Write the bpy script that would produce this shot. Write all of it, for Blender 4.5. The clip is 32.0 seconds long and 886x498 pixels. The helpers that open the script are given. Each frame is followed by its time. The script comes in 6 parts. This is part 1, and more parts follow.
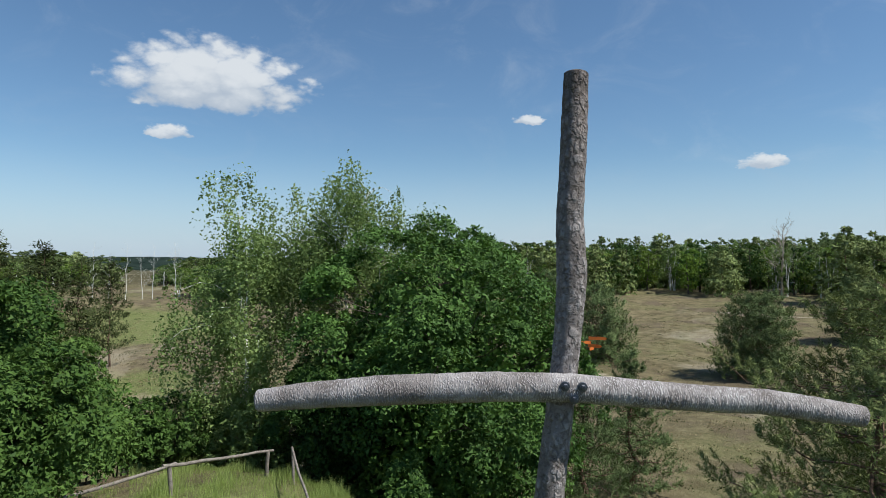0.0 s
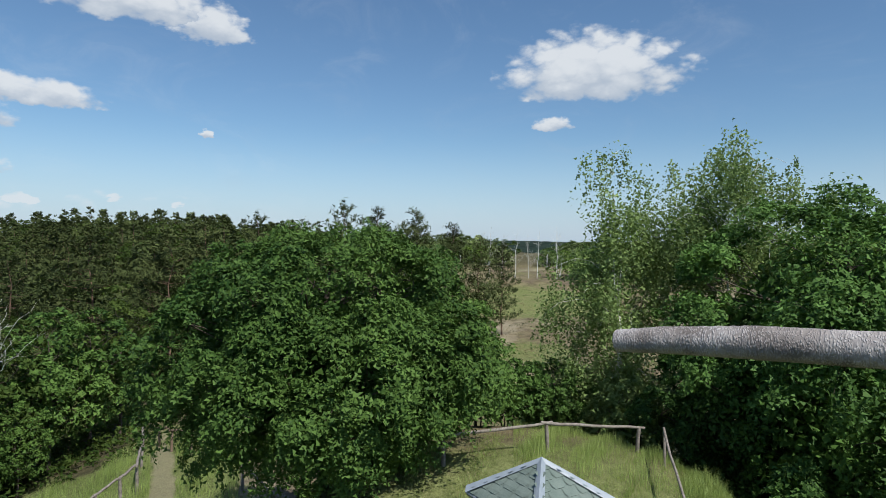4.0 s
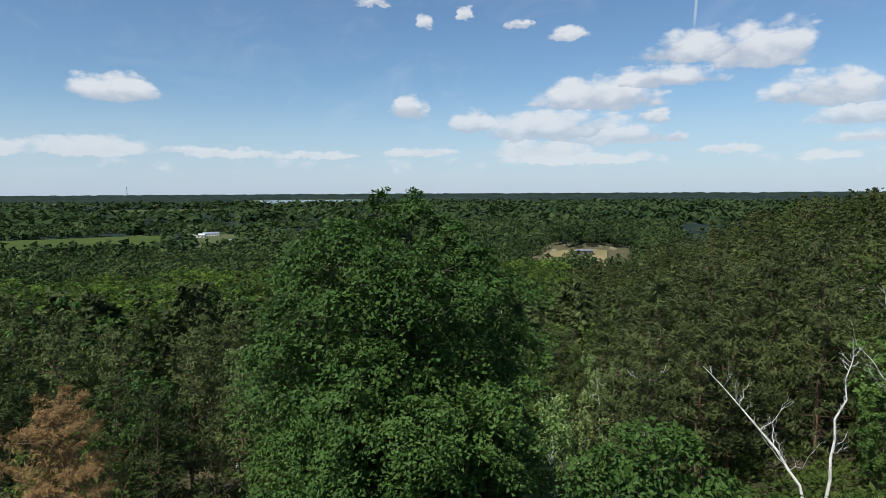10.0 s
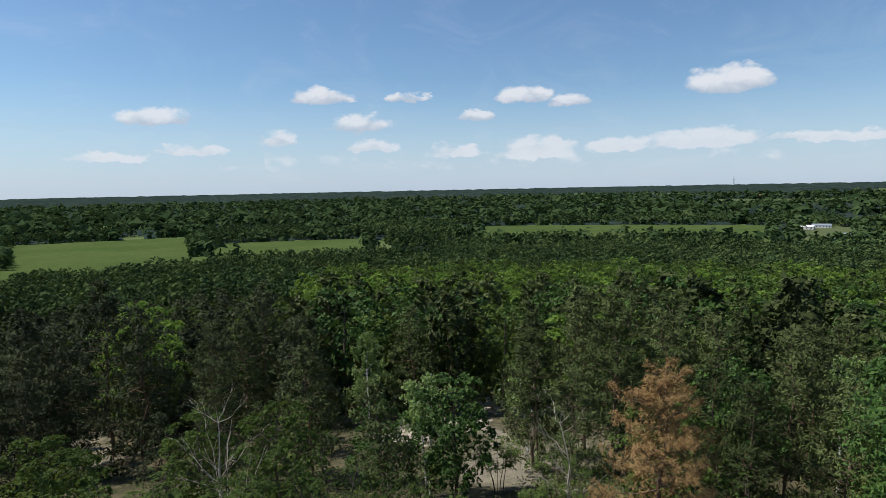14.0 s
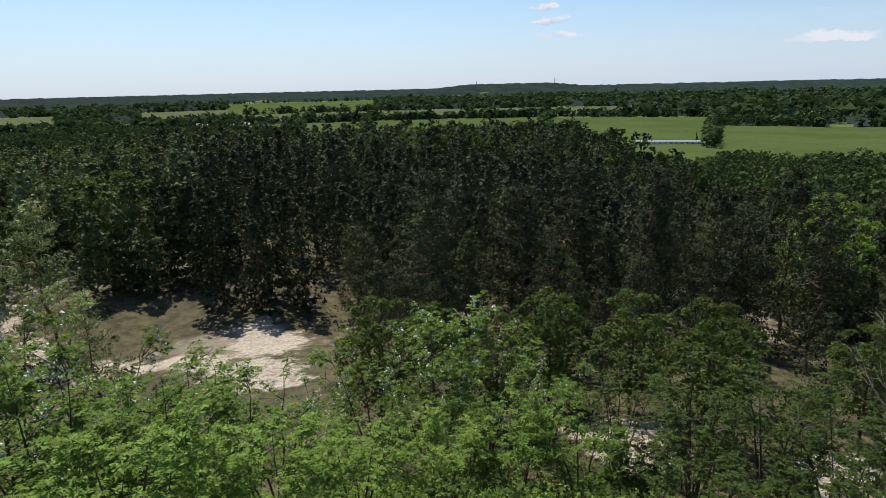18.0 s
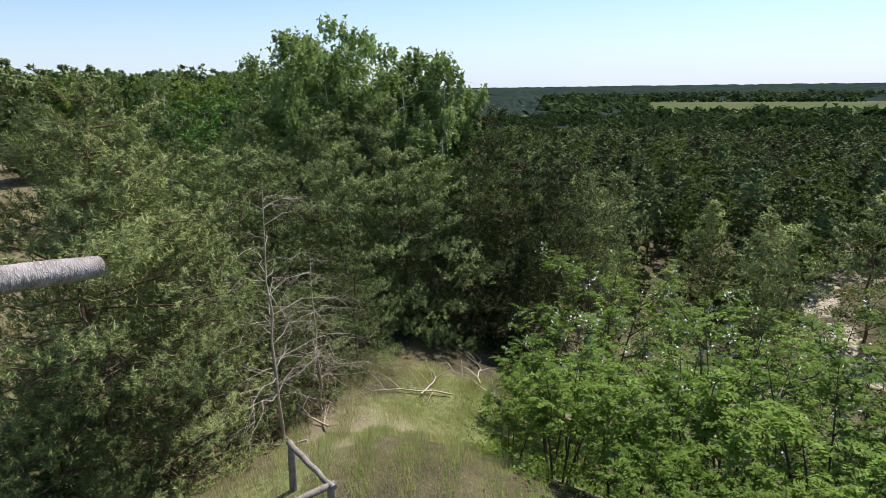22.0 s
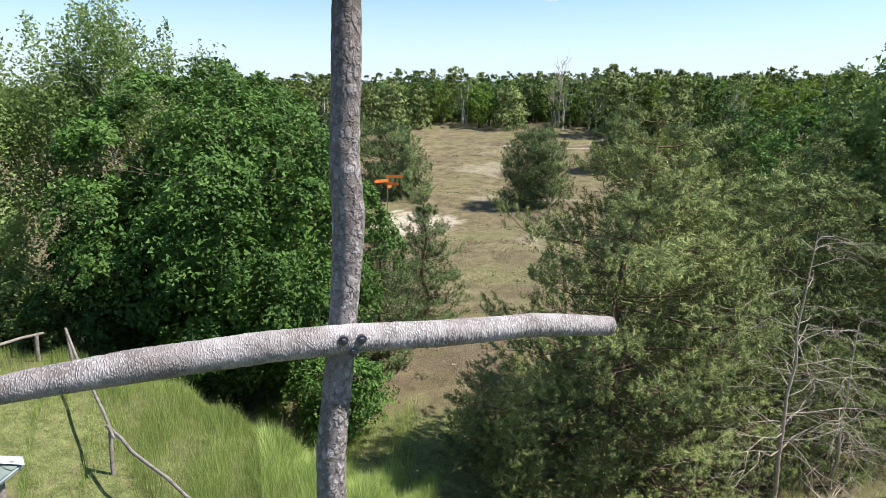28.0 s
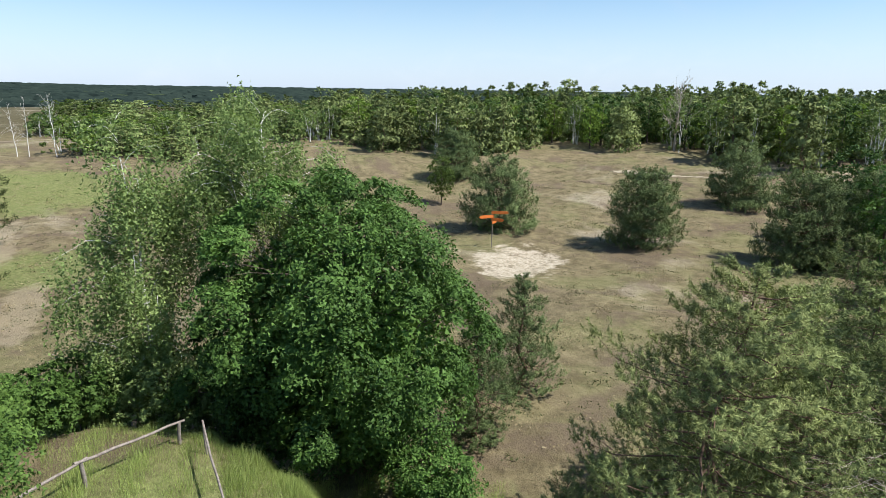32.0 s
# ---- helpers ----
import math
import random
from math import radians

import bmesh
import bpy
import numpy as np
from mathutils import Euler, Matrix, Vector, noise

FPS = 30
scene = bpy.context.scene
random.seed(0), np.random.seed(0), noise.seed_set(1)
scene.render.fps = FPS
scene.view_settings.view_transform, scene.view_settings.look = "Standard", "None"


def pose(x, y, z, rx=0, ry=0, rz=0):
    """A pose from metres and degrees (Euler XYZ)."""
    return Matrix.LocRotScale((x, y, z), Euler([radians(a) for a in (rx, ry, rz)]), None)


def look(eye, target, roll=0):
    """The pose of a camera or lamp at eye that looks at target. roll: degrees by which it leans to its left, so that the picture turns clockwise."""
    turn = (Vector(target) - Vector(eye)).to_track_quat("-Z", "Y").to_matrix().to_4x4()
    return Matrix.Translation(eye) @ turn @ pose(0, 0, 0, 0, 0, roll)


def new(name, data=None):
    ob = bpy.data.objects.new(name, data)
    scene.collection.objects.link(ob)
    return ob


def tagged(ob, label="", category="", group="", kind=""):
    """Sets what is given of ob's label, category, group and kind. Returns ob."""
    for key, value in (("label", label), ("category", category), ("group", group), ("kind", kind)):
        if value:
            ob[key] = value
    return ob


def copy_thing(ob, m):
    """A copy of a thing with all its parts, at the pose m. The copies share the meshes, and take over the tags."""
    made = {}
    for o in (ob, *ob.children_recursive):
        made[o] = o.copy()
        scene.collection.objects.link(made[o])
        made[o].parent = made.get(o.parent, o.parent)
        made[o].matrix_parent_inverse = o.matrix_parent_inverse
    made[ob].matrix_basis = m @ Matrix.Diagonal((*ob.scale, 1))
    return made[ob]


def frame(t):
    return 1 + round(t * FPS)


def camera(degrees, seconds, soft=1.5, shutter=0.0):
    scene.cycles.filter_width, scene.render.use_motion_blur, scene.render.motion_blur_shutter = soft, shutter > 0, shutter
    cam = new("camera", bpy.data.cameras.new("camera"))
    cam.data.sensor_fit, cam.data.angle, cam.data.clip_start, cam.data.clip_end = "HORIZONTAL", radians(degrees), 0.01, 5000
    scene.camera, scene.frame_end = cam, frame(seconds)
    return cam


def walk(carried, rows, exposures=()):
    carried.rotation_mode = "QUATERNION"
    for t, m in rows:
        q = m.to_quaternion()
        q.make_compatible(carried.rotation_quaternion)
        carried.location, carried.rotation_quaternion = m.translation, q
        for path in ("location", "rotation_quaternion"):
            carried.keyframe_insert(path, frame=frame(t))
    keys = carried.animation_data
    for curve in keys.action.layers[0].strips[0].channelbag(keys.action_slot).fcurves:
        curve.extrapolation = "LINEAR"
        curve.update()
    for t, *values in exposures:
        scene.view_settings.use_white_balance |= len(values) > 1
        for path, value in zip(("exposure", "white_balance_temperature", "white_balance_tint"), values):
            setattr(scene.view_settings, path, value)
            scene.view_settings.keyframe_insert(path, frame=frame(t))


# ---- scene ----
# stops, kelvin and tint of the clip's own exposure
EXPO = ((0.0, 0.1, 6250, 7), (2.5, 0.12, 6250, 7.5), (5.0, 0.09, 6250, 8), (9.0, 0.09, 6260, 9), (11.0, 0.14, 6265, 9.5), (13.0, 0.16, 6270, 10), (16.0, 0.12, 6350, 13), (17.0, 0.16, 6400, 14.5), (18.0, 0.28, 6420, 14.5), (20.0, 0.40, 6480, 15), (22.0, 0.58, 6480, 14.5), (23.0, 0.72, 6450, 13.5), (24.0, 0.9, 6420, 13), (28.0, 0.84, 6400, 12.5), (32.0, 0.63, 6350, 11.5))
SKY_STRENGTH, SKY_DUST = 0.085, 0.4

# camera and its flight: seconds, place, pitch, roll, yaw
PATH = [
    (0, 0.000, -0.000, 5.400, 0.76, -0.10, 0.23),
    (0.5, -0.005, 0.009, 5.381, 0.78, -0.53, 2.92),
    (1, -0.005, 0.012, 5.351, 0.69, -0.60, 5.59),
    (1.5, -0.005, 0.013, 5.301, 0.08, -0.64, 8.91),
    (2, 0.002, 0.022, 5.255, -0.24, -0.66, 12.92),
    (2.5, 0.018, 0.025, 5.230, -0.39, -0.64, 17.80),
    (4.5, 0.069, 0.151, 5.127, -1.02, -0.94, 40.03),
    (5, 0.016, 0.391, 5.096, -1.18, -1.05, 46.07),
    (5.5, 0.008, 0.449, 5.100, -1.40, -1.01, 52.09),
    (6, 0.098, 0.361, 5.144, -1.57, -0.91, 58.17),
    (6.5, 0.096, 0.458, 5.253, -1.86, -0.76, 64.26),
    (7, 0.022, 0.594, 5.307, -2.08, -0.57, 70.40),
    (7.5, -0.016, 0.648, 5.335, -2.24, -0.43, 76.52),
    (8, -0.051, 0.650, 5.368, -3.00, -0.40, 83.15),
    (8.5, -0.014, 0.630, 5.390, -4.27, -0.20, 90.37),
    (9, -0.010, 0.617, 5.390, -5.29, -0.05, 97.53),
    (9.5, 0.017, 0.618, 5.385, -5.34, 0.16, 104.74),
    (10, 0.007, 0.618, 5.378, -5.34, 0.28, 112.00),
    (10.5, 0.016, 0.610, 5.392, -5.39, 0.43, 119.45),
    (11, 0.010, 0.605, 5.410, -5.42, 0.55, 126.94),
    (11.5, 0.026, 0.623, 5.428, -5.40, 0.83, 134.27),
    (12, 0.040, 0.621, 5.441, -5.39, 0.98, 141.35),
    (12.5, 0.024, 0.608, 5.434, -5.31, 1.08, 147.52),
    (13, -0.090, 0.462, 5.366, -5.28, 1.05, 152.59),
    (13.5, -0.214, 0.310, 5.306, -5.19, 1.13, 158.21),
    (15.5, 0.143, -0.444, 5.100, -6.81, 1.27, 183.51),
    (16, 0.133, -0.414, 5.101, -8.27, 1.33, 190.74),
    (16.5, 0.110, -0.370, 5.108, -9.99, 1.38, 198.35),
    (17, 0.098, -0.345, 5.116, -11.87, 1.39, 206.46),
    (17.5, 0.088, -0.312, 5.115, -13.44, 1.35, 214.74),
    (18, 0.055, -0.242, 5.120, -14.77, 1.32, 223.11),
    (18.5, 0.011, -0.133, 5.130, -15.25, 1.27, 231.59),
    (19, -0.104, -0.032, 5.135, -15.11, 1.25, 240.07),
    (19.5, -0.120, 0.055, 5.215, -15.01, 1.16, 248.30),
    (20, -0.147, 0.128, 5.355, -14.94, 1.03, 257.04),
    (20.5, -0.185, 0.176, 5.467, -14.92, 1.00, 266.10),
    (21, -0.118, 0.235, 5.490, -14.86, 0.96, 275.13),
    (21.5, -0.065, 0.323, 5.447, -14.75, 1.07, 284.06),
    (22, 0.030, 0.386, 5.457, -14.76, 0.82, 292.75),
    (22.5, 0.084, 0.436, 5.453, -14.72, 0.64, 301.04),
    (23, 0.101, 0.463, 5.466, -14.68, 0.45, 309.42),
    (23.5, 0.061, 0.429, 5.494, -14.67, 0.37, 317.95),
    (24, 0.014, 0.434, 5.520, -14.70, 0.29, 326.98),
    (24.5, -0.027, 0.436, 5.548, -14.75, 0.18, 336.65),
    (25, -0.035, 0.437, 5.567, -14.77, 0.03, 340.30),
    (25.5, -0.039, 0.431, 5.572, -14.76, -0.08, 340.72),
    (27.5, 0.140, 0.401, 5.713, -14.63, -0.31, 341.69),
    (28, 0.187, 0.336, 5.922, -14.56, -0.43, 341.91),
    (28.5, 0.234, 0.283, 6.190, -14.53, -0.50, 343.46),
    (29, 0.287, 0.270, 6.493, -14.52, -0.60, 345.24),
    (29.5, 0.317, 0.247, 6.842, -14.55, -0.73, 346.76),
    (30, 0.325, 0.202, 7.224, -14.57, -0.86, 348.48),
    (30.5, 0.305, 0.165, 7.638, -14.65, -1.06, 350.00),
    (31, 0.272, 0.170, 8.045, -14.72, -1.14, 351.24),
    (31.5, 0.243, 0.200, 8.462, -14.72, -1.11, 351.81),
    (32, 0.264, 0.142, 8.836, -14.61, -0.83, 351.99),
]
cam = camera(71.27, 32.0, soft=0.4)
walk(cam, [(t, pose(x, y, z, 90 + pitch, roll, yaw)) for t, x, y, z, pitch, roll, yaw in PATH],
     exposures=EXPO)

# ---- light ----
SUN_AZ, SUN_EL = 250.0, 54.0        # azimuth counted to the left from +y


def polar(az, d):
    a = radians(az)
    return -d * math.sin(a), d * math.cos(a)


def sun_way():
    x, y = polar(SUN_AZ, math.cos(radians(SUN_EL)))
    return Vector((x, y, math.sin(radians(SUN_EL))))


sun = new("sun", bpy.data.lights.new("sun", "SUN"))
sun.data.energy, sun.data.angle, sun.data.color = 5.0, radians(0.53), (1.0, 0.96, 0.90)
sun.matrix_world = look(sun_way() * 500, (0, 0, 0))

# clouds: azimuth, elevation, half width, half height in degrees
CLOUDS_HIGH = [(20.6, 15.4, 8.8, 3.3), (24.3, 10.6, 2.0, 0.75), (352.4, 12.5, 1.4, 0.5), (332.8, 7.9, 2.0, 0.7)]
CLOUDS_BANK = [(85.0, 11.6, 4.8, 2.1), (90.2, 11.9, 5.1, 1.47), (98.2, 8.5, 6.6, 1.68), (92.7, 9.6, 5.6, 1.05), (102.0, 5.9, 7.6, 1.78), (96.4, 4.9, 5.1, 1.05), (103.1, 3.9, 5.1, 1.15), (93.4, 6.4, 1.4, 0.63), (91.5, 4.6, 1.2, 0.63), 
               (72.8, 9.2, 4.5, 1.57), (67.6, 11.0, 5.3, 1.26), (80.5, 7.9, 5.3, 1.57), (76.9, 5.8, 5.3, 0.94), (72.8, 5.2, 3.8, 1.15)]
CLOUDS_LOW = [(77.9, 4.1, 3.1, 0.52), (71.2, 7.2, 2.0, 0.63), (80.0, 2.8, 2.8, 0.42), (55.0, 8.8, 0.7, 0.42), (68.5, 2.8, 1.3, 0.42), (62.1, 3.1, 0.7, 0.42), (57.5, 2.6, 0.5, 0.35), (100.8, 13.6, 2.0, 0.63), (105.1, 14.6, 1.2, 0.47), 
               (60.6, 18.8, 7.1, 1.99), (54.7, 17.7, 3.5, 1.78), (87.4, 3.5, 3.1, 0.47), (99.7, 2.9, 8.1, 0.63)]
CLOUDS_WEST = [(139.4, 8.4, 4.1, 1.26), (115.0, 7.6, 2.0, 1.26), (109.3, 6.3, 2.4, 1.26), (113.6, 14.9, 0.9, 0.73), (110.1, 15.5, 0.8, 0.68), (118.2, 16.4, 2.0, 0.47), (105.3, 14.6, 0.9, 0.37), (101.0, 13.5, 1.5, 0.63), (141.4, 3.8, 5.6, 0.94), 
               (134.7, 3.6, 2.8, 0.47), (128.8, 3.4, 1.5, 0.37), (122.9, 3.3, 4.1, 0.35), (114.2, 3.6, 4.1, 0.42)]
CLOUDS_SOUTH = [(156.7, 8.3, 3.0, .9), (152.4, 7.6, 2.4, .6), (161, 6.5, 2.3, .6), (155.6, 3.5, 4.0, 1.2),
                (148, 3.5, 3.4, .8), (140.8, 3.7, 3.1, 1.0), (131, 3.4, 4.0, .5), (174.8, 8.4, 3.0, .9)]
CLOUDS_SUN = [(167.2, 8.2, 2.2, .5), (171.4, 6.0, 3.0, .9), (178.7, 4.6, 1.8, .8), (170.6, 3.9, 2.6, .6), (163, 3.4, 3.2, .8),
              (188.5, 6.4, 3.4, .8), (214, 6.4, 1.2, .35), (213.8, 5.3, 1.7, .4), (213.2, 4.1, 2.2, .45), (222.9, 11.4, 3.2, 1.3), (186, 3.7, 3.0, .6), (192, 3.0, 3.5, .5)]
CLOUDS = CLOUDS_HIGH + CLOUDS_BANK + CLOUDS_LOW + CLOUDS_WEST + CLOUDS_SOUTH + CLOUDS_SUN


class Nodes:
    """Short hand for node trees."""

    def __init__(self, tree):
        self.tree = tree
        tree.nodes.clear()

    def add(self, kind, **values):
        node = self.tree.nodes.new("ShaderNode" + kind)
        for key, value in values.items():
            if key == "op":
                node.operation = value
            elif key == "blend":
                node.data_type, node.blend_type = "RGBA", value
            elif key == "noise_dims":
                node.noise_dimensions = value
            elif key == "sky":
                node.sky_type = value
        return node

    def plug(self, value, socket):
        if isinstance(value, bpy.types.NodeSocket):
            self.tree.links.new(value, socket)
        else:
            socket.default_value = value

    def math(self, op, a, b=0.0, c=0.0, clamp=False):
        node = self.add("Math", op=op)
        node.use_clamp = clamp
        for value, socket in zip((a, b, c), node.inputs):
            self.plug(value, socket)
        return node.outputs[0]

    def mix(self, factor, a, b, blend="MIX"):
        node = self.add("Mix", blend=blend)
        self.plug(factor, node.inputs[0])
        self.plug(a, node.inputs[6])
        self.plug(b, node.inputs[7])
        return node.outputs[2]

    def noise(self, vector, scale, detail=4.0, rough=0.55, distort=0.0):
        node = self.add("TexNoise")
        if vector is not None:
            self.plug(vector, node.inputs["Vector"])
        node.inputs["Scale"].default_value, node.inputs["Detail"].default_value = scale, detail
        node.inputs["Roughness"].default_value, node.inputs["Distortion"].default_value = rough, distort
        return node.outputs["Fac"]

    def grey(self, value):
        node = self.add("CombineColor")
        for socket in node.inputs:
            self.plug(value, socket)
        return node.outputs[0]

    def ramp(self, value, lo, hi, smooth=True):
        node = self.add("MapRange")
        node.interpolation_type = "SMOOTHSTEP" if smooth else "LINEAR"
        self.plug(value, node.inputs[0])
        node.inputs[1].default_value, node.inputs[2].default_value = lo, hi
        return node.outputs[0]


def make_world():
    world = bpy.data.worlds.new("sky")
    scene.world, world.use_nodes = world, True
    n = Nodes(world.node_tree)
    sky = n.add("TexSky", sky="NISHITA")
    sky.sun_disc, sky.sun_elevation, sky.sun_rotation = False, radians(SUN_EL), radians(-SUN_AZ)
    sky.altitude, sky.air_density, sky.dust_density, sky.ozone_density = 120, 1.0, SKY_DUST, 1.3
    place = n.add("TexCoord").outputs["Generated"]
    split = n.add("SeparateXYZ")
    n.plug(place, split.inputs[0])
    x, y, z = split.outputs
    az = n.math("MULTIPLY", n.math("ARCTAN2", n.math("MULTIPLY", x, -1.0), y), 57.29578)
    el = n.math("MULTIPLY", n.math("ARCSINE", z), 57.29578)
    flat = n.add("CombineXYZ")
    n.plug(n.math("MULTIPLY", az, 0.05), flat.inputs[0])
    n.plug(n.math("MULTIPLY", el, 0.085), flat.inputs[1])
    puff = n.noise(flat.outputs[0], 7.0, 7.0, 0.52, 0.15)
    big = n.noise(flat.outputs[0], 3.0, 3.0, 0.5)
    wave = lambda shift, scale: n.math("SUBTRACT", n.noise(shift, scale, 3.0, 0.6), 0.5)
    other = n.add("VectorMath", op="ADD")
    n.plug(flat.outputs[0], other.inputs[0])
    other.inputs[1].default_value = (7.3, 3.1, 1.7)
    bent_az = n.math("MULTIPLY_ADD", wave(flat.outputs[0], 14.0), 2.6, az)
    bent_el = n.math("MULTIPLY_ADD", wave(other.outputs[0], 14.0), 1.1, el)
    body, height = None, None
    for a, e, w, h in CLOUDS:
        a = (a + 180) % 360 - 180
        u = n.math("MULTIPLY", n.math("WRAP", n.math("SUBTRACT", bent_az, a), 180.0, -180.0), 1 / w)
        v = n.math("MULTIPLY", n.math("SUBTRACT", bent_el, e - 0.45 * h), 1 / h)
        under = n.math("LESS_THAN", v, 0.0)
        s = n.math("MULTIPLY", v, n.math("MULTIPLY_ADD", under, 1.3, 0.68))
        mound = n.math("SUBTRACT", 1.0, n.math("ADD", n.math("MULTIPLY", u, u), n.math("MULTIPLY", s, s)))
        if body is None:
            body, height = mound, v
        else:
            wins = n.math("GREATER_THAN", mound, body)
            height = n.math("MULTIPLY_ADD", wins, n.math("SUBTRACT", v, height), height)
            body = n.math("MAXIMUM", body, mound)
    # a loose band of small clouds low over the horizon on the western and southern side
    band = n.math("SUBTRACT", 1.0, n.math("POWER", n.math("MULTIPLY", n.math("SUBTRACT", el, 2.6), 0.5), 2.0))
    side = n.ramp(n.math("ABSOLUTE", n.math("WRAP", n.math("SUBTRACT", az, 120.0), 180.0, -180.0)), 95.0, 60.0)
    band = n.math("MULTIPLY_ADD", side, 1.5, n.math("ADD", n.math("MULTIPLY", band, 0.5), -2.0))
    body = n.math("MAXIMUM", body, band)
    def billow(scale):
        cells = n.add("TexVoronoi")
        cells.feature, cells.voronoi_dimensions = "F1", "2D"
        warp = n.add("VectorMath", op="ADD")
        n.plug(flat.outputs[0], warp.inputs[0])
        n.plug(n.math("MULTIPLY", n.noise(flat.outputs[0], scale * 0.8, 3.0), 0.35 / scale * 4), warp.inputs[1])
        n.plug(warp.outputs[0], cells.inputs["Vector"])
        cells.inputs["Scale"].default_value = scale
        return n.math("SUBTRACT", 0.45, cells.outputs["Distance"])
    puffs = n.math("ADD", n.math("MULTIPLY", billow(8.0), 1.0), n.math("MULTIPLY", billow(21.0), 0.2))
    fine = n.noise(flat.outputs[0], 26.0, 6.0, 0.6, 0.2)
    lump = n.math("ADD", n.math("MULTIPLY_ADD", puff, 1.3, -0.65), n.math("ADD", puffs, n.math("MULTIPLY_ADD", fine, 0.45, -0.22)))
    shape = n.math("ADD", n.math("MULTIPLY", body, 1.25), n.math("MULTIPLY", n.ramp(body, -0.75, 0.15), n.math("ADD", lump, n.math("MULTIPLY_ADD", big, 0.6, -0.3))))
    cover = n.math("MULTIPLY", n.ramp(shape, 0.0, 0.9), n.math("MULTIPLY_ADD", n.ramp(el, 3.0, 9.0), 0.25, 0.75))
    # veils high up
    veil = n.math("MULTIPLY", n.ramp(n.noise(flat.outputs[0], 2.2, 8.0, 0.65, 1.2), 0.45, 0.9), 0.15)
    base_tone = n.math("MULTIPLY", n.ramp(n.math("ADD", height, n.math("MULTIPLY_ADD", puff, 1.2, n.math("MULTIPLY_ADD", puffs, 0.8, -0.6))), 0.75, -0.35), 0.9)
    base_tone = n.math("MULTIPLY", base_tone, n.ramp(el, 2.4, 5.0))
    bright = n.mix(base_tone, (8.4, 8.5, 8.7, 1), (5.0, 5.6, 6.5, 1))
    # a single vapour trail
    trail = n.math("ABSOLUTE", n.math("ADD", n.math("SUBTRACT", az, 90.3), n.math("MULTIPLY_ADD", el, 0.05, -0.75)))
    trail = n.math("MULTIPLY", n.math("MULTIPLY", n.ramp(trail, 0.17, 0.03), n.ramp(el, 12.6, 14.5)), 0.4)
    veil = n.math("MAXIMUM", veil, trail)
    cover = n.math("MAXIMUM", n.math("MULTIPLY", cover, 0.93), veil)
    clear = n.mix(1.0, sky.outputs[0], (0.90, 1.06, 1.17, 1), "MULTIPLY")
    clear = n.mix(n.math("MULTIPLY", n.ramp(el, 10.0, -1.0), 0.7), clear, (5.5, 6.6, 8.4, 1))
    full = n.mix(cover, clear, bright)
    back = n.add("Background")
    n.plug(full, back.inputs[0])
    back.inputs[1].default_value = SKY_STRENGTH
    out = n.add("OutputWorld")
    n.plug(back.outputs[0], out.inputs[0])


make_world()

# ---- materials ----
def material(name, rough=0.8, spec=0.3, metal=0.0):
    m = bpy.data.materials.new(name)
    m.use_nodes = True
    n = Nodes(m.node_tree)
    bsdf = n.add("BsdfPrincipled")
    bsdf.inputs["Roughness"].default_value, bsdf.inputs["Metallic"].default_value = rough, metal
    bsdf.inputs["Specular IOR Level"].default_value = spec
    out = n.add("OutputMaterial")
    n.plug(bsdf.outputs[0], out.inputs[0])
    return m, n, bsdf, out


def relief(n, bsdf, height, strength, distance):
    bump = n.add("Bump")
    bump.inputs["Strength"].default_value, bump.inputs["Distance"].default_value = strength, distance
    n.plug(height, bump.inputs["Height"])
    n.plug(bump.outputs[0], bsdf.inputs["Normal"])


def foliage(name, dark, light, glow, through_part=0.35, spread=0.35, gloss=0.04):
    """Leaves: colour varies from leaf to leaf and in patches, and light comes through them."""
    m, n, bsdf, out = material(name, 0.6, gloss)
    place = n.add("NewGeometry")
    each = place.outputs["Random Per Island"]
    patch = n.ramp(n.noise(place.outputs["Position"], spread, 3.0), 0.3, 0.7)
    tone = n.math("ADD", n.math("MULTIPLY", each, 0.5), n.math("MULTIPLY", patch, 0.5))
    colour = n.mix(tone, (*dark, 1), (*light, 1))
    own = n.math("MULTIPLY_ADD", n.add("ObjectInfo").outputs["Random"], 0.4, 0.8)
    colour = n.mix(1.0, colour, n.grey(own), "MULTIPLY")
    n.plug(colour, bsdf.inputs["Base Color"])
    shine = n.add("BsdfTranslucent")
    n.plug(n.mix(0.6, colour, (*glow, 1)), shine.inputs[0])
    mixed = n.add("MixShader")
    mixed.inputs[0].default_value = through_part
    n.plug(bsdf.outputs[0], mixed.inputs[1])
    n.plug(shine.outputs[0], mixed.inputs[2])
    n.plug(mixed.outputs[0], out.inputs[0])
    return m


def mottled(name, dark, light, scale, rough=0.9, bump=0.4, distance=0.02, stretch=(1, 1, 1), fine=6.0, spec=0.2):
    """A rough surface in two tones with coarse stains and a fine grain."""
    m, n, bsdf, _ = material(name, rough, spec)
    where = n.add("TexCoord").outputs["Object"]
    scaled = n.add("Mapping")
    n.plug(where, scaled.inputs[0])
    scaled.inputs["Scale"].default_value = stretch
    coarse = n.noise(scaled.outputs[0], scale, 5.0, 0.6)
    grain = n.noise(scaled.outputs[0], scale * fine, 4.0, 0.65)
    tone = n.math("ADD", n.math("MULTIPLY", n.ramp(coarse, 0.3, 0.7), 0.55), n.math("MULTIPLY", n.ramp(grain, 0.3, 0.7), 0.45))
    n.plug(n.mix(tone, (*dark, 1), (*light, 1)), bsdf.inputs["Base Color"])
    relief(n, bsdf, grain, bump, distance)
    return m


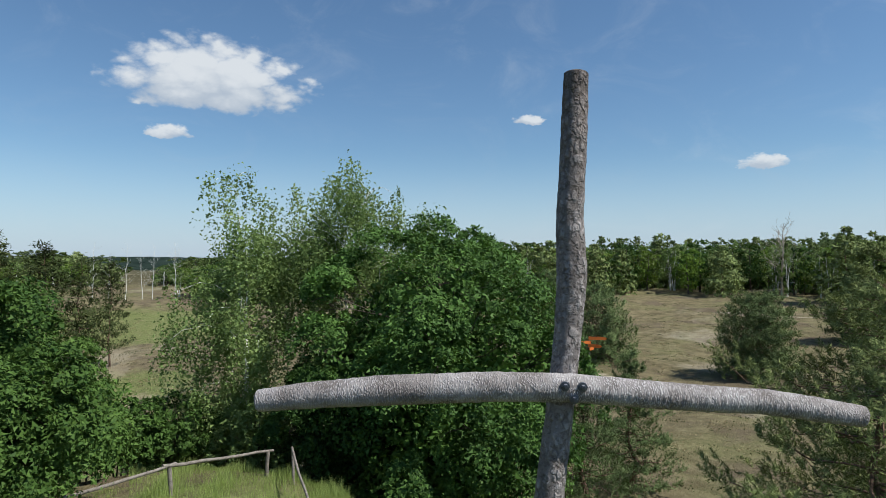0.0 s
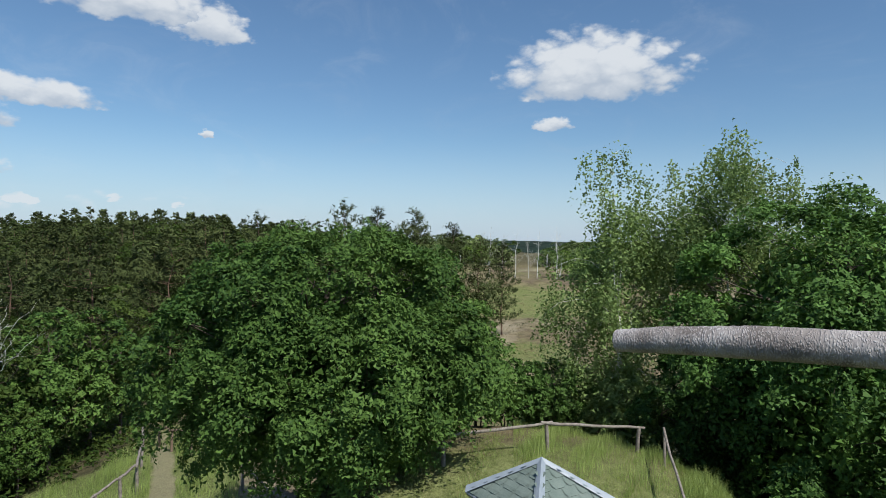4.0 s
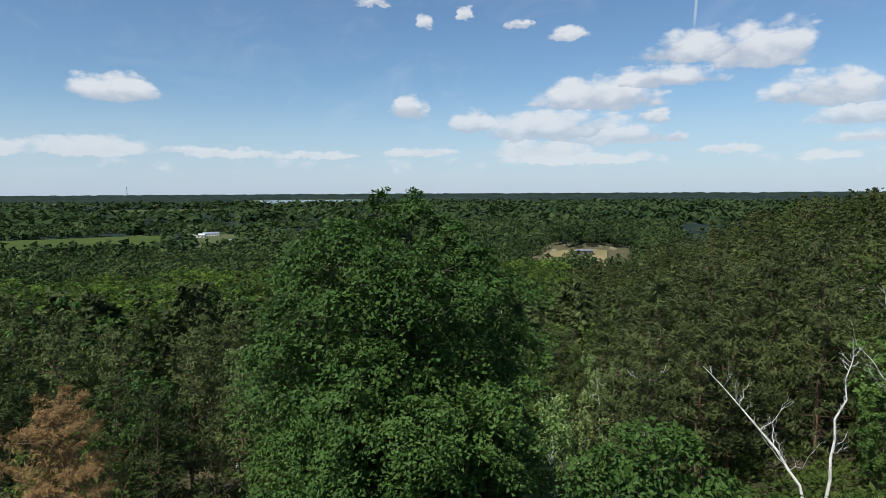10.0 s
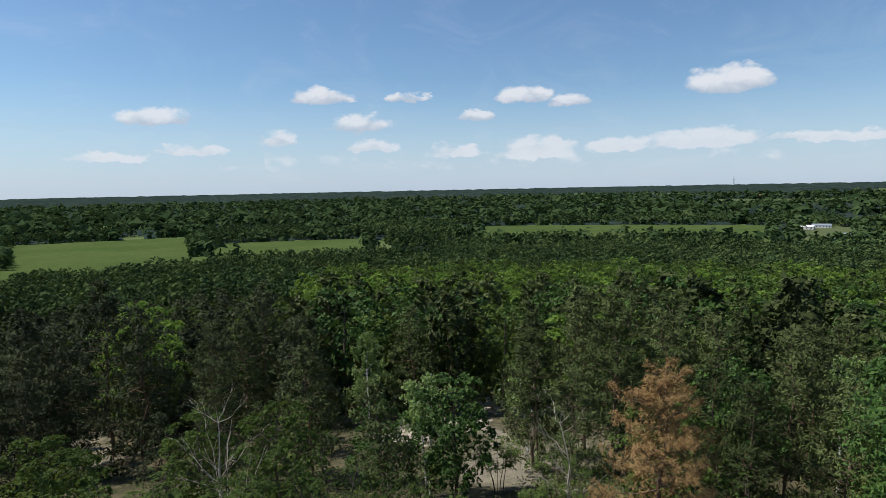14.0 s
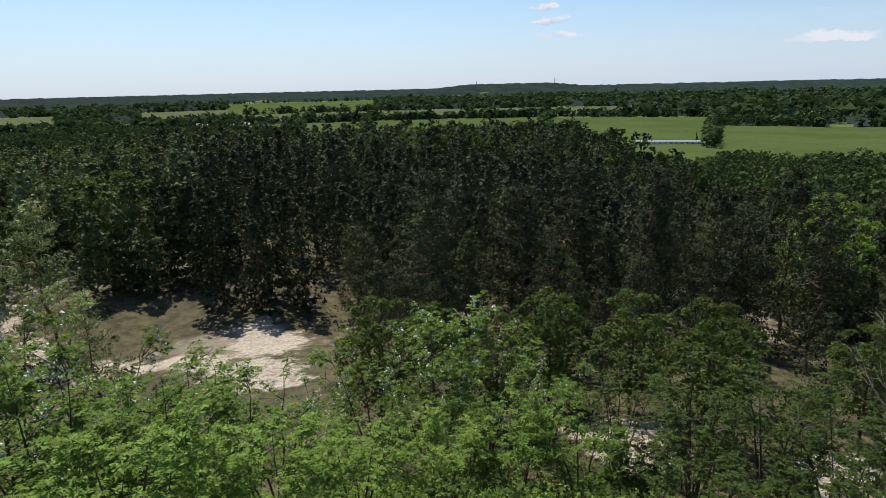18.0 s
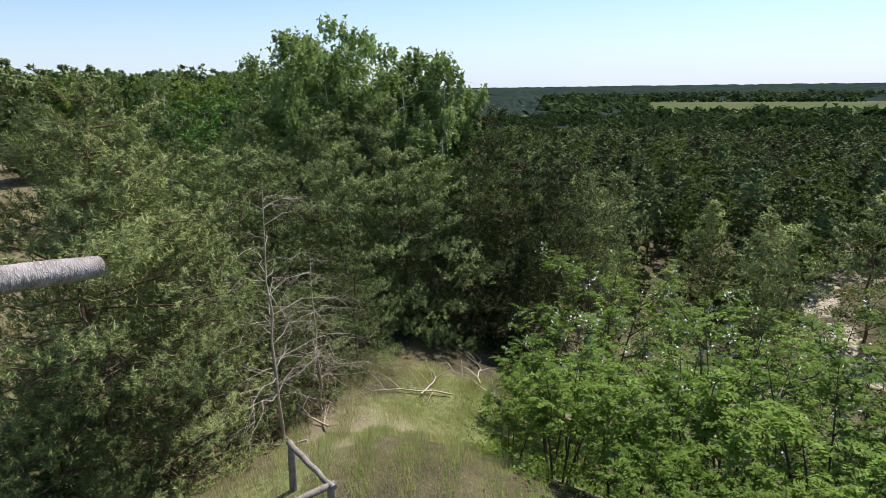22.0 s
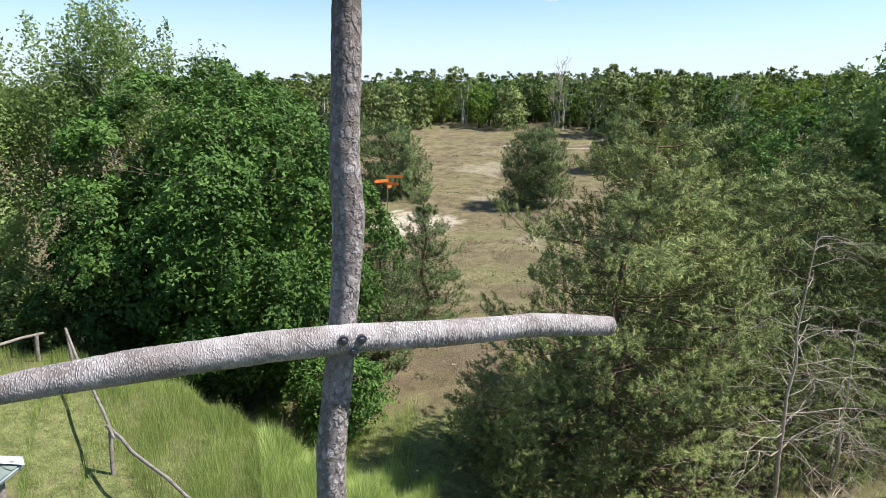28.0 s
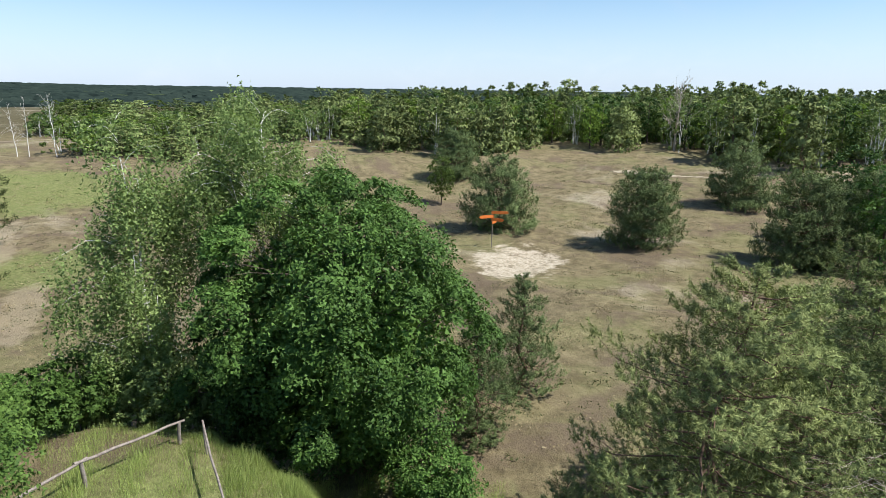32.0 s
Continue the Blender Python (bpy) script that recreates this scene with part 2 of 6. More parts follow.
def birch_bark():
    m, n, bsdf, _ = material("birch_bark", 0.7, 0.3)
    where = n.add("TexCoord").outputs["Object"]
    scaled = n.add("Mapping")
    n.plug(where, scaled.inputs[0])
    scaled.inputs["Scale"].default_value = (3, 3, 9)
    marks = n.ramp(n.noise(scaled.outputs[0], 1.6, 4.0, 0.7), 0.60, 0.68)
    tint = n.noise(where, 0.9, 3.0)
    white = n.mix(tint, (0.62, 0.60, 0.55, 1), (0.80, 0.78, 0.73, 1))
    n.plug(n.mix(marks, white, (0.06, 0.05, 0.045, 1)), bsdf.inputs["Base Color"])
    relief(n, bsdf, marks, 0.3, 0.01)
    return m


def weathered_log():
    """Upright: grey trunk with chip-like flakes of bark; more of the dark bark is left towards the top."""
    m, n, bsdf, _ = material("weathered_log", 0.85, 0.15)
    where = n.add("TexCoord").outputs["Object"]
    split = n.add("SeparateXYZ")
    n.plug(where, split.inputs[0])
    coarse = n.noise(where, 5.0, 4.0, 0.6)
    fine = n.noise(where, 60.0, 5.0, 0.7)
    cells = n.add("TexVoronoi")
    cells.feature = "F1"
    warp = n.add("VectorMath", op="ADD")
    n.plug(where, warp.inputs[0])
    n.plug(n.math("MULTIPLY", n.noise(where, 22.0, 3.0, 0.6), 0.05), warp.inputs[1])
    longer = n.add("Mapping")
    longer.inputs["Scale"].default_value = (1.0, 1.0, 0.55)
    n.plug(warp.outputs[0], longer.inputs[0])
    n.plug(longer.outputs[0], cells.inputs["Vector"])
    cells.inputs["Scale"].default_value = 30.0
    chips = n.ramp(cells.outputs["Distance"], 0.25, 0.62)
    scars = n.ramp(n.noise(where, 20.0, 3.0, 0.6, 1.2), 0.50, 0.57)
    barked = n.ramp(n.math("ADD", split.outputs[2], n.math("MULTIPLY", coarse, 1.2)), 6.15, 7.0)
    clean = n.mix(n.ramp(coarse, 0.3, 0.7), (0.27, 0.238, 0.218, 1), (0.46, 0.42, 0.40, 1))
    bark = n.mix(n.ramp(coarse, 0.3, 0.7), (0.075, 0.055, 0.042, 1), (0.17, 0.130, 0.105, 1))
    tone = n.mix(n.math("MULTIPLY", barked, 0.62), clean, bark)
    tone = n.mix(n.math("MULTIPLY", chips, 0.5), tone, (0.11, 0.085, 0.07, 1))
    tone = n.mix(n.math("MULTIPLY", scars, 0.35), tone, (0.10, 0.078, 0.062, 1))
    tone = n.mix(n.math("MULTIPLY", n.ramp(fine, 0.5, 0.75), 0.3), tone, (0.48, 0.45, 0.43, 1))
    n.plug(tone, bsdf.inputs["Base Color"])
    relief(n, bsdf, n.math("ADD", n.math("MULTIPLY", n.math("ADD", chips, scars), -0.8), n.math("MULTIPLY", fine, 0.5)), 1.0, 0.014)
    return m


def barked_bar():
    """The bar: weathered grey, with small notches across the grain where the bark was shaved off."""
    m, n, bsdf, _ = material("shaved_log", 0.85, 0.15)
    where = n.add("TexCoord").outputs["Object"]
    warp = n.add("VectorMath", op="ADD")
    n.plug(where, warp.inputs[0])
    n.plug(n.math("MULTIPLY", n.noise(where, 9.0, 3.0, 0.6), 0.06), warp.inputs[1])
    across = n.add("Mapping")
    across.inputs["Scale"].default_value = (1.7, 0.7, 0.7)
    n.plug(warp.outputs[0], across.inputs[0])
    cells = n.add("TexVoronoi")
    cells.feature = "F1"
    n.plug(across.outputs[0], cells.inputs["Vector"])
    cells.inputs["Scale"].default_value = 78.0
    notch = n.ramp(cells.outputs["Distance"], 0.22, 0.62)
    coarse = n.noise(where, 3.5, 4.0, 0.6)
    patch = n.ramp(n.noise(where, 6.0, 4.0, 0.6), 0.42, 0.62)
    fine = n.noise(where, 55.0, 5.0, 0.7)
    tone = n.mix(n.ramp(coarse, 0.3, 0.7), (0.30, 0.265, 0.245, 1), (0.56, 0.52, 0.50, 1))
    tone = n.mix(n.math("MULTIPLY", notch, n.math("MULTIPLY_ADD", patch, 0.45, 0.3)), tone, (0.10, 0.08, 0.07, 1))
    tone = n.mix(n.math("MULTIPLY", n.ramp(fine, 0.5, 0.8), 0.3), tone, (0.58, 0.55, 0.53, 1))
    n.plug(tone, bsdf.inputs["Base Color"])
    relief(n, bsdf, n.math("ADD", n.math("MULTIPLY", notch, -0.9), n.math("MULTIPLY", fine, 0.5)), 0.85, 0.0045)
    return m


# bare or fresh patches of the hill: bearing, distance, half length away, half width across, turn
SAND = [(344.4, 46, 5.5, 3.6, 0), (2.7, 86, 1.6, 4, 0), (241.5, 35, 5.0, 3.4, 0), (240.5, 45, 6.0, 3.0, 10), (247.2, 41, 5, 2.2, 20), (258.6, 51, 6, 1.6, 0), (263, 70, 7, 1.8, 0), (221, 50, 5, 1.4, 0), (261.5, 62, 7, 2.6, 0), (156.3, 67, 6, 3.2, 0), (159.5, 58, 6, 2.8, 0), (163.2, 50, 5.5, 2.8, 0), (168, 44, 5.5, 2.8, 0), (205, 21.5, 3.0, 2.4, 0),
        (254, 45, 6, 2.4, 30), (187, 22, 3.4, 1.8, 0), (332.5, 85, 1.0, 6, 0)]
FRESH = [(20, 6, 9, 7, 0), (25.8, 50, 6.5, 3.8, 0), (26.5, 78, 11, 11, 0), (68, 16, 12, 6, 0), (58.5, 24, 12, 3, 0), (71, 25, 9, 6, 0), (340, 11, 6, 6, 0), (290, 15, 5, 4, 0)]
WORN = [(27.6, 41, 6, 1.7, -10), (28.3, 60, 8, 1.5, 0), (58.2, 21, 13, 0.5, 0), (303, 13.5, 2.6, 2.0, 0), (309, 11, 1.4, 1.0, 0)]


def ground_material():
    """Sandy hill: sand, dry grass, fresh grass and forest litter, in patches."""
    m, n, bsdf, _ = material("hill_ground", 0.95, 0.05)
    where = n.add("NewGeometry").outputs["Position"]
    split = n.add("SeparateXYZ")
    n.plug(where, split.inputs[0])
    x, y, z = split.outputs
    near = n.noise(where, 0.9, 6.0, 0.65)
    wide = n.noise(where, 0.11, 5.0, 0.6)
    other = n.noise(where, 0.06, 4.0, 0.55, 0.6)
    tuft = n.noise(where, 5.0, 5.0, 0.7)
    speck = n.noise(where, 2.2, 5.0, 0.75)

    def patches(rows, ragged):
        best = None
        for az, d, long, across, turn in rows:
            cx, cy = polar(az, d)
            a = radians(az + turn)
            dx, dy = n.math("SUBTRACT", x, cx), n.math("SUBTRACT", y, cy)
            u = n.math("ADD", n.math("MULTIPLY", dx, math.cos(a) / across), n.math("MULTIPLY", dy, math.sin(a) / across))
            v = n.math("ADD", n.math("MULTIPLY", dx, -math.sin(a) / long), n.math("MULTIPLY", dy, math.cos(a) / long))
            r = n.math("SUBTRACT", 1.0, n.math("SQRT", n.math("ADD", n.math("MULTIPLY", u, u), n.math("MULTIPLY", v, v))))
            best = r if best is None else n.math("MAXIMUM", best, r)
        rough = n.math("ADD", n.math("MULTIPLY_ADD", near, 1.0, -0.5), n.math("MULTIPLY_ADD", n.noise(where, 0.28, 4.0, 0.6), 1.2, -0.6))
        return n.ramp(n.math("ADD", best, n.math("MULTIPLY", rough, ragged)), 0.0, 0.28)

    dry = n.mix(n.ramp(near, 0.32, 0.68), (0.120, 0.098, 0.054, 1), (0.240, 0.200, 0.112, 1))
    dry = n.mix(n.math("MULTIPLY", n.ramp(speck, 0.50, 0.66), 0.7), dry, (0.085, 0.072, 0.042, 1))
    green = n.mix(n.ramp(tuft, 0.3, 0.7), (0.090, 0.118, 0.032, 1), (0.235, 0.260, 0.095, 1))
    green = n.mix(n.math("MULTIPLY", n.ramp(n.noise(where, 1.3, 5.0, 0.7, 0.5), 0.54, 0.68), 0.5), green, n.mix(tuft, (0.15, 0.115, 0.065, 1), (0.36, 0.29, 0.17, 1)))
    litter = n.mix(n.ramp(near, 0.3, 0.7), (0.050, 0.048, 0.026, 1), (0.135, 0.115, 0.062, 1))
    sand = n.mix(n.ramp(tuft, 0.3, 0.75), (0.38, 0.325, 0.235, 1), (0.58, 0.515, 0.40, 1))
    sand = n.mix(n.math("MULTIPLY", n.ramp(speck, 0.58, 0.70), 0.6), sand, (0.20, 0.16, 0.10, 1))
    meadow = n.math("MULTIPLY", n.ramp(n.math("SUBTRACT", y, n.math("MULTIPLY", n.math("ABSOLUTE", x), 0.62)), -2.0, 6.0),
                    n.ramp(n.math("ADD", n.math("MULTIPLY", x, x), n.math("MULTIPLY", y, y)), 22500.0, 12000.0))
    tone = n.mix(n.math("MULTIPLY", n.ramp(wide, 0.45, 0.65), 0.35), dry, green)
    tone = n.mix(n.math("MULTIPLY", n.ramp(tuft, 0.55, 0.75), 0.3), tone, (0.30, 0.24, 0.15, 1))
    tone = n.mix(n.math("MULTIPLY", n.ramp(n.noise(where, 0.17, 5.0, 0.65, 0.4), 0.49, 0.62), 0.75), tone, n.mix(speck, (0.085, 0.064, 0.045, 1), (0.185, 0.138, 0.098, 1)))
    tone = n.mix(n.math("SUBTRACT", 1.0, meadow), tone, litter)
    tone = n.mix(n.math("MULTIPLY", n.ramp(n.math("ADD", other, n.math("MULTIPLY", near, 0.12)), 0.62, 0.72), 0.4), tone, sand)
    tone = n.mix(n.math("MULTIPLY", patches(FRESH, 0.7), 0.85), tone, green)
    tone = n.mix(n.math("MULTIPLY", patches(WORN, 1.1), 0.6), tone, (0.32, 0.27, 0.18, 1))
    tone = n.mix(n.math("MULTIPLY", patches(SAND, 1.3), n.math("MULTIPLY_ADD", n.ramp(speck, 0.60, 0.45), 0.6, 0.4)), tone, sand)
    blade = n.noise(where, 24.0, 3.0, 0.8)
    tone = n.mix(n.math("MULTIPLY", n.ramp(blade, 0.52, 0.68), 0.42), tone, (0.07, 0.065, 0.035, 1))
    tone = n.mix(n.math("MULTIPLY", n.ramp(blade, 0.46, 0.30), 0.35), tone, (0.40, 0.35, 0.22, 1))
    far = n.ramp(n.math("ADD", n.math("MULTIPLY", x, x), n.math("MULTIPLY", y, y)), 150000.0, 300000.0)
    tone = n.mix(far, tone, n.mix(n.ramp(n.noise(where, 0.006, 4.0), 0.35, 0.65), (0.060, 0.088, 0.024, 1), (0.115, 0.135, 0.050, 1)))
    n.plug(tone, bsdf.inputs["Base Color"])
    relief(n, bsdf, n.math("ADD", near, n.math("ADD", tuft, n.math("MULTIPLY", blade, 0.5))), 0.9, 0.10)
    return m


MAT = {}
MAT["ground"] = ground_material()
MAT["blades"] = foliage("grass_blades", (0.105, 0.158, 0.036), (0.44, 0.53, 0.175), (0.48, 0.57, 0.16), 0.40, 0.5)
MAT["straw"] = foliage("dry_grass_blades", (0.24, 0.19, 0.10), (0.50, 0.42, 0.26), (0.5, 0.42, 0.2), 0.25, 0.5)
MAT["oak"] = foliage("oak_leaves", (0.012, 0.034, 0.008), (0.085, 0.150, 0.032), (0.14, 0.25, 0.04), 0.10, 0.2, 0.10)
MAT["oak_bright"] = foliage("spreading_oak_leaves", (0.014, 0.040, 0.009), (0.118, 0.194, 0.042), (0.18, 0.30, 0.05), 0.12, 0.2, 0.10)
MAT["maple"] = foliage("maple_leaves", (0.012, 0.038, 0.008), (0.160, 0.292, 0.063), (0.20, 0.36, 0.05), 0.13, 0.3, 0.14)
MAT["birch"] = foliage("birch_leaves", (0.055, 0.098, 0.028), (0.320, 0.416, 0.146), (0.32, 0.43, 0.11), 0.28)
MAT["locust"] = foliage("locust_leaves", (0.035, 0.078, 0.012), (0.205, 0.300, 0.058), (0.32, 0.45, 0.06), 0.30)
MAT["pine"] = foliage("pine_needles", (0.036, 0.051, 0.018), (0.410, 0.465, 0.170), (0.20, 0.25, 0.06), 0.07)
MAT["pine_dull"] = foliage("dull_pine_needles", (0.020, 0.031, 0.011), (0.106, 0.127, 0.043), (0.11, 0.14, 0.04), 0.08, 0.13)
# darker needle copy for the southern wood: shade of backlit crowns as colour
MAT["wood_pine"] = foliage("backlit_pine_needles", (0.010, 0.015, 0.008), (0.084, 0.098, 0.042), (0.10, 0.12, 0.03), 0.06, 0.13)
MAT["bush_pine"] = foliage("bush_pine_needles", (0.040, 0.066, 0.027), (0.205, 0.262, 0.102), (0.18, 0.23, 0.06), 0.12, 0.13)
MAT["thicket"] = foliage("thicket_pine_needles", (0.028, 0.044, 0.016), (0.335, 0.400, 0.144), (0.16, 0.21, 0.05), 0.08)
MAT["brown"] = foliage("withered_needles", (0.15, 0.088, 0.036), (0.36, 0.235, 0.105), (0.36, 0.22, 0.08), 0.2)
MAT["willow"] = foliage("fresh_leaves", (0.015, 0.034, 0.008), (0.102, 0.142, 0.033), (0.22, 0.30, 0.05), 0.2, 0.13)
# far leaves carry some blue of the distance haze in their base colour
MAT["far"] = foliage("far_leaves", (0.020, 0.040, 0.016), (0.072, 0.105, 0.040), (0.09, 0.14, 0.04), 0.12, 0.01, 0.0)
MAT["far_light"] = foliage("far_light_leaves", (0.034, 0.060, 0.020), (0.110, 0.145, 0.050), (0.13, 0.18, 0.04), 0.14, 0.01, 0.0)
MAT["bark"] = mottled("dark_bark", (0.055, 0.042, 0.033), (0.15, 0.12, 0.095), 3.0, bump=0.9, distance=0.03, stretch=(3, 3, 0.7))
MAT["pine_bark"] = mottled("pine_bark", (0.085, 0.055, 0.04), (0.24, 0.155, 0.105), 3.0, bump=0.9, distance=0.03, stretch=(3, 3, 0.8))
MAT["dead"] = mottled("dead_wood", (0.27, 0.225, 0.17), (0.56, 0.49, 0.40), 3.0, bump=0.5, distance=0.01, stretch=(3, 3, 0.6))
MAT["birch_bark"] = birch_bark()
MAT["log"] = weathered_log()
MAT["bar"] = barked_bar()
MAT["rail"] = mottled("grey_rail_wood", (0.12, 0.10, 0.082), (0.33, 0.29, 0.25), 4.0, bump=0.7, distance=0.012, stretch=(2, 2, 2))
MAT["rail_brown"] = mottled("brown_rail_wood", (0.14, 0.095, 0.065), (0.30, 0.22, 0.16), 4.0, bump=0.7, distance=0.012)
MAT["steel"] = material("zinc_steel", 0.42, 0.5, 1.0)[0]
MAT["steel"].node_tree.nodes["Principled BSDF"].inputs["Base Color"].default_value = (0.16, 0.165, 0.18, 1)
MAT["zinc"] = mottled("zinc_sheet", (0.20, 0.23, 0.255), (0.30, 0.33, 0.36), 1.5, rough=0.45, bump=0.05, spec=0.5)
MAT["solar"] = material("dark_roof_panel", 0.25, 0.5)[0]
MAT["solar"].node_tree.nodes["Principled BSDF"].inputs["Base Color"].default_value = (0.02, 0.025, 0.04, 1)
MAT["shingle"] = mottled("green_shingle", (0.105, 0.135, 0.115), (0.19, 0.225, 0.195), 3.0, bump=0.4, distance=0.004, fine=25.0)
MAT["orange"] = mottled("orange_board", (0.55, 0.13, 0.025), (0.72, 0.22, 0.05), 2.0, rough=0.6, bump=0.1)
MAT["field"] = mottled("green_field", (0.050, 0.076, 0.022), (0.080, 0.108, 0.034), 0.012, bump=0.0, fine=9.0, spec=0.0)
MAT["pale_field"] = mottled("pale_field", (0.070, 0.090, 0.040), (0.105, 0.120, 0.056), 0.012, bump=0.0, fine=9.0, spec=0.0)
MAT["bare_field"] = mottled("bare_field", (0.20, 0.155, 0.115), (0.29, 0.235, 0.175), 0.012, bump=0.0, fine=9.0, spec=0.0)
MAT["dry_field"] = mottled("dry_clearing", (0.15, 0.13, 0.06), (0.26, 0.22, 0.11), 0.05, bump=0.0, fine=9.0, spec=0.0)
# distance haze is painted in: the canopy colour is shifted towards blue
MAT["canopy"] = mottled("hazed_canopy", (0.014, 0.023, 0.021), (0.036, 0.052, 0.040), 0.009, bump=0.6, distance=2.0, fine=7.0, spec=0.0)
MAT["water"] = material("lake_water", 0.12, 0.5)[0]
MAT["water"].node_tree.nodes["Principled BSDF"].inputs["Base Color"].default_value = (0.10, 0.14, 0.18, 1)
MAT["plaster"] = mottled("pale_plaster", (0.55, 0.53, 0.48), (0.74, 0.72, 0.68), 0.6, bump=0.1)
MAT["roof_red"] = mottled("red_roof", (0.20, 0.09, 0.06), (0.33, 0.16, 0.11), 0.8, bump=0.2)
MAT["roof_grey"] = mottled("grey_roof", (0.10, 0.11, 0.13), (0.20, 0.21, 0.23), 0.8, bump=0.2)
MAT["pane"] = material("dark_pane", 0.15, 0.5)[0]
MAT["pane"].node_tree.nodes["Principled BSDF"].inputs["Base Color"].default_value = (0.03, 0.035, 0.04, 1)
MAT["flower"] = mottled("white_blossom", (0.55, 0.56, 0.45), (0.80, 0.80, 0.70), 4.0, bump=0.1)


# ---- mesh helpers ----
class Geo:
    """Gathers vertices and faces of three or four corners."""

    def __init__(self):
        self.verts, self.faces, self.count = [], [], 0

    def add(self, verts, faces):
        verts, faces = np.asarray(verts, float).reshape(-1, 3), np.asarray(faces, int)
        self.faces.append(faces + self.count)
        self.verts.append(verts)
        self.count += len(verts)

    def mesh(self, name, mat, smooth=False):
        me = bpy.data.meshes.new(name)
        verts = np.concatenate(self.verts) if self.verts else np.zeros((0, 3))
        sizes = np.concatenate([np.full(len(f), f.shape[1]) for f in self.faces])
        loops = np.concatenate([f.ravel() for f in self.faces])
        me.vertices.add(len(verts))
        me.vertices.foreach_set("co", verts.ravel())
        me.loops.add(len(loops))
        me.loops.foreach_set("vertex_index", loops.astype(np.int32))
        me.polygons.add(len(sizes))
        me.polygons.foreach_set("loop_start", np.r_[0, np.cumsum(sizes)[:-1]].astype(np.int32))
        me.polygons.foreach_set("use_smooth", np.full(len(sizes), smooth))
        me.materials.append(MAT[mat])
        me.update(calc_edges=True)
        me.validate()
        return me


def thing(name, geo, mat, label="", category="", group="", kind="", smooth=False):
    return tagged(new(name, geo.mesh(name, mat, smooth)), label, category, group, kind)


def part(name, geo, mat, parent, label="", smooth=False, at=None):
    ob = new(name, geo.mesh(name, mat, smooth))
    ob.parent = parent
    if at is not None:
        ob.location = at
    return tagged(ob, label)


def base(name, place, label, category, group="", kind="", turn=0.0, size=1.0):
    ob = new(name)
    ob.empty_display_size = 0.2
    ob.location, ob.rotation_euler, ob.scale = place, (0, 0, turn), (size, size, size)
    return tagged(ob, label, category, group, kind)


def unit(v):
    return v / np.maximum(np.linalg.norm(v, axis=-1, keepdims=True), 1e-9)


def tube(geo, points, radii, sides=6, caps=True, wobble=0.0, rng=None):
    points, radii = np.asarray(points, float), np.asarray(radii, float)
    ways = unit(np.gradient(points, axis=0))
    ref = np.where(np.abs(ways[:, 2:3]) > 0.9, [[1.0, 0, 0]], [[0, 0, 1.0]])
    u = unit(np.cross(ref, ways))
    v = np.cross(ways, u)
    a = np.linspace(0, 2 * np.pi, sides, endpoint=False)
    ring = radii[:, None] * np.ones((1, sides))
    if wobble:
        ring = ring * (1 + wobble * rng.standard_normal(ring.shape))
    verts = points[:, None] + ring[..., None] * (np.cos(a)[None, :, None] * u[:, None] + np.sin(a)[None, :, None] * v[:, None])
    k, j = np.meshgrid(np.arange(len(points) - 1), np.arange(sides), indexing="ij")
    nxt = (j + 1) % sides
    faces = np.stack([k * sides + j, k * sides + nxt, (k + 1) * sides + nxt, (k + 1) * sides + j], -1).reshape(-1, 4)
    verts = verts.reshape(-1, 3)
    geo.add(verts, faces)
    if caps:
        for ringno, centre, flip in ((0, points[0], True), (len(points) - 1, points[-1], False)):
            start = geo.count
            geo.add(np.r_[verts[ringno * sides:(ringno + 1) * sides], [centre]],
                    [[(i + 1) % sides, i, sides] if flip else [i, (i + 1) % sides, sides] for i in range(sides)])


def leaves(geo, centres, facing, sizes, slim, rng, along=None, cut="diamond"):
    """Adds one small leaf at each centre: a folded diamond, a strip or a three-cornered one."""
    facing = unit(facing)
    u = rng.standard_normal(centres.shape) if along is None else along
    u = unit(u - facing * (u * facing).sum(-1, keepdims=True))
    v = np.cross(facing, u)
    s = np.asarray(sizes)[:, None]
    if cut == "strip":
        a, b = u * s * 0.5, v * s * slim * 0.5
        quad = np.stack([centres - a - b * 0.6, centres - a * 0.9 + b * 0.8, centres + a + b * 0.5, centres + a * 0.85 - b], 1)
        geo.add(quad.reshape(-1, 3), np.arange(len(centres) * 4).reshape(-1, 4))
    elif cut == "three":
        tri = np.stack([centres - u * s * 0.6 - v * s * slim * 0.5, centres + u * s * 0.7, centres - u * s * 0.2 + v * s * slim * 0.8], 1)
        geo.add(tri.reshape(-1, 3), np.arange(len(centres) * 3).reshape(-1, 3))
    else:
        lift = facing * s * 0.12
        quad = np.stack([centres - u * s * 0.5, centres + v * s * slim * 0.5 + lift, centres + u * s * 0.5, centres - v * s * slim * 0.5 + lift], 1)
        geo.add(quad.reshape(-1, 3), np.arange(len(centres) * 4).reshape(-1, 4))


def ball(rng, n):
    return unit(rng.standard_normal((n, 3)))


def bough(geo, start, end, r0, r1, rng, sides=5, bends=5, sag=0.0, jitter=0.06):
    start, end = np.asarray(start, float), np.asarray(end, float)
    s = np.linspace(0, 1, bends)[:, None]
    length = np.linalg.norm(end - start)
    pts = start + (end - start) * s + rng.standard_normal((bends, 3)) * jitter * length * np.sin(np.pi * s)
    pts[:, 2] += sag * length * np.sin(np.pi * s[:, 0])
    tube(geo, pts, r0 + (r1 - r0) * s[:, 0], sides, caps=False)
    return pts


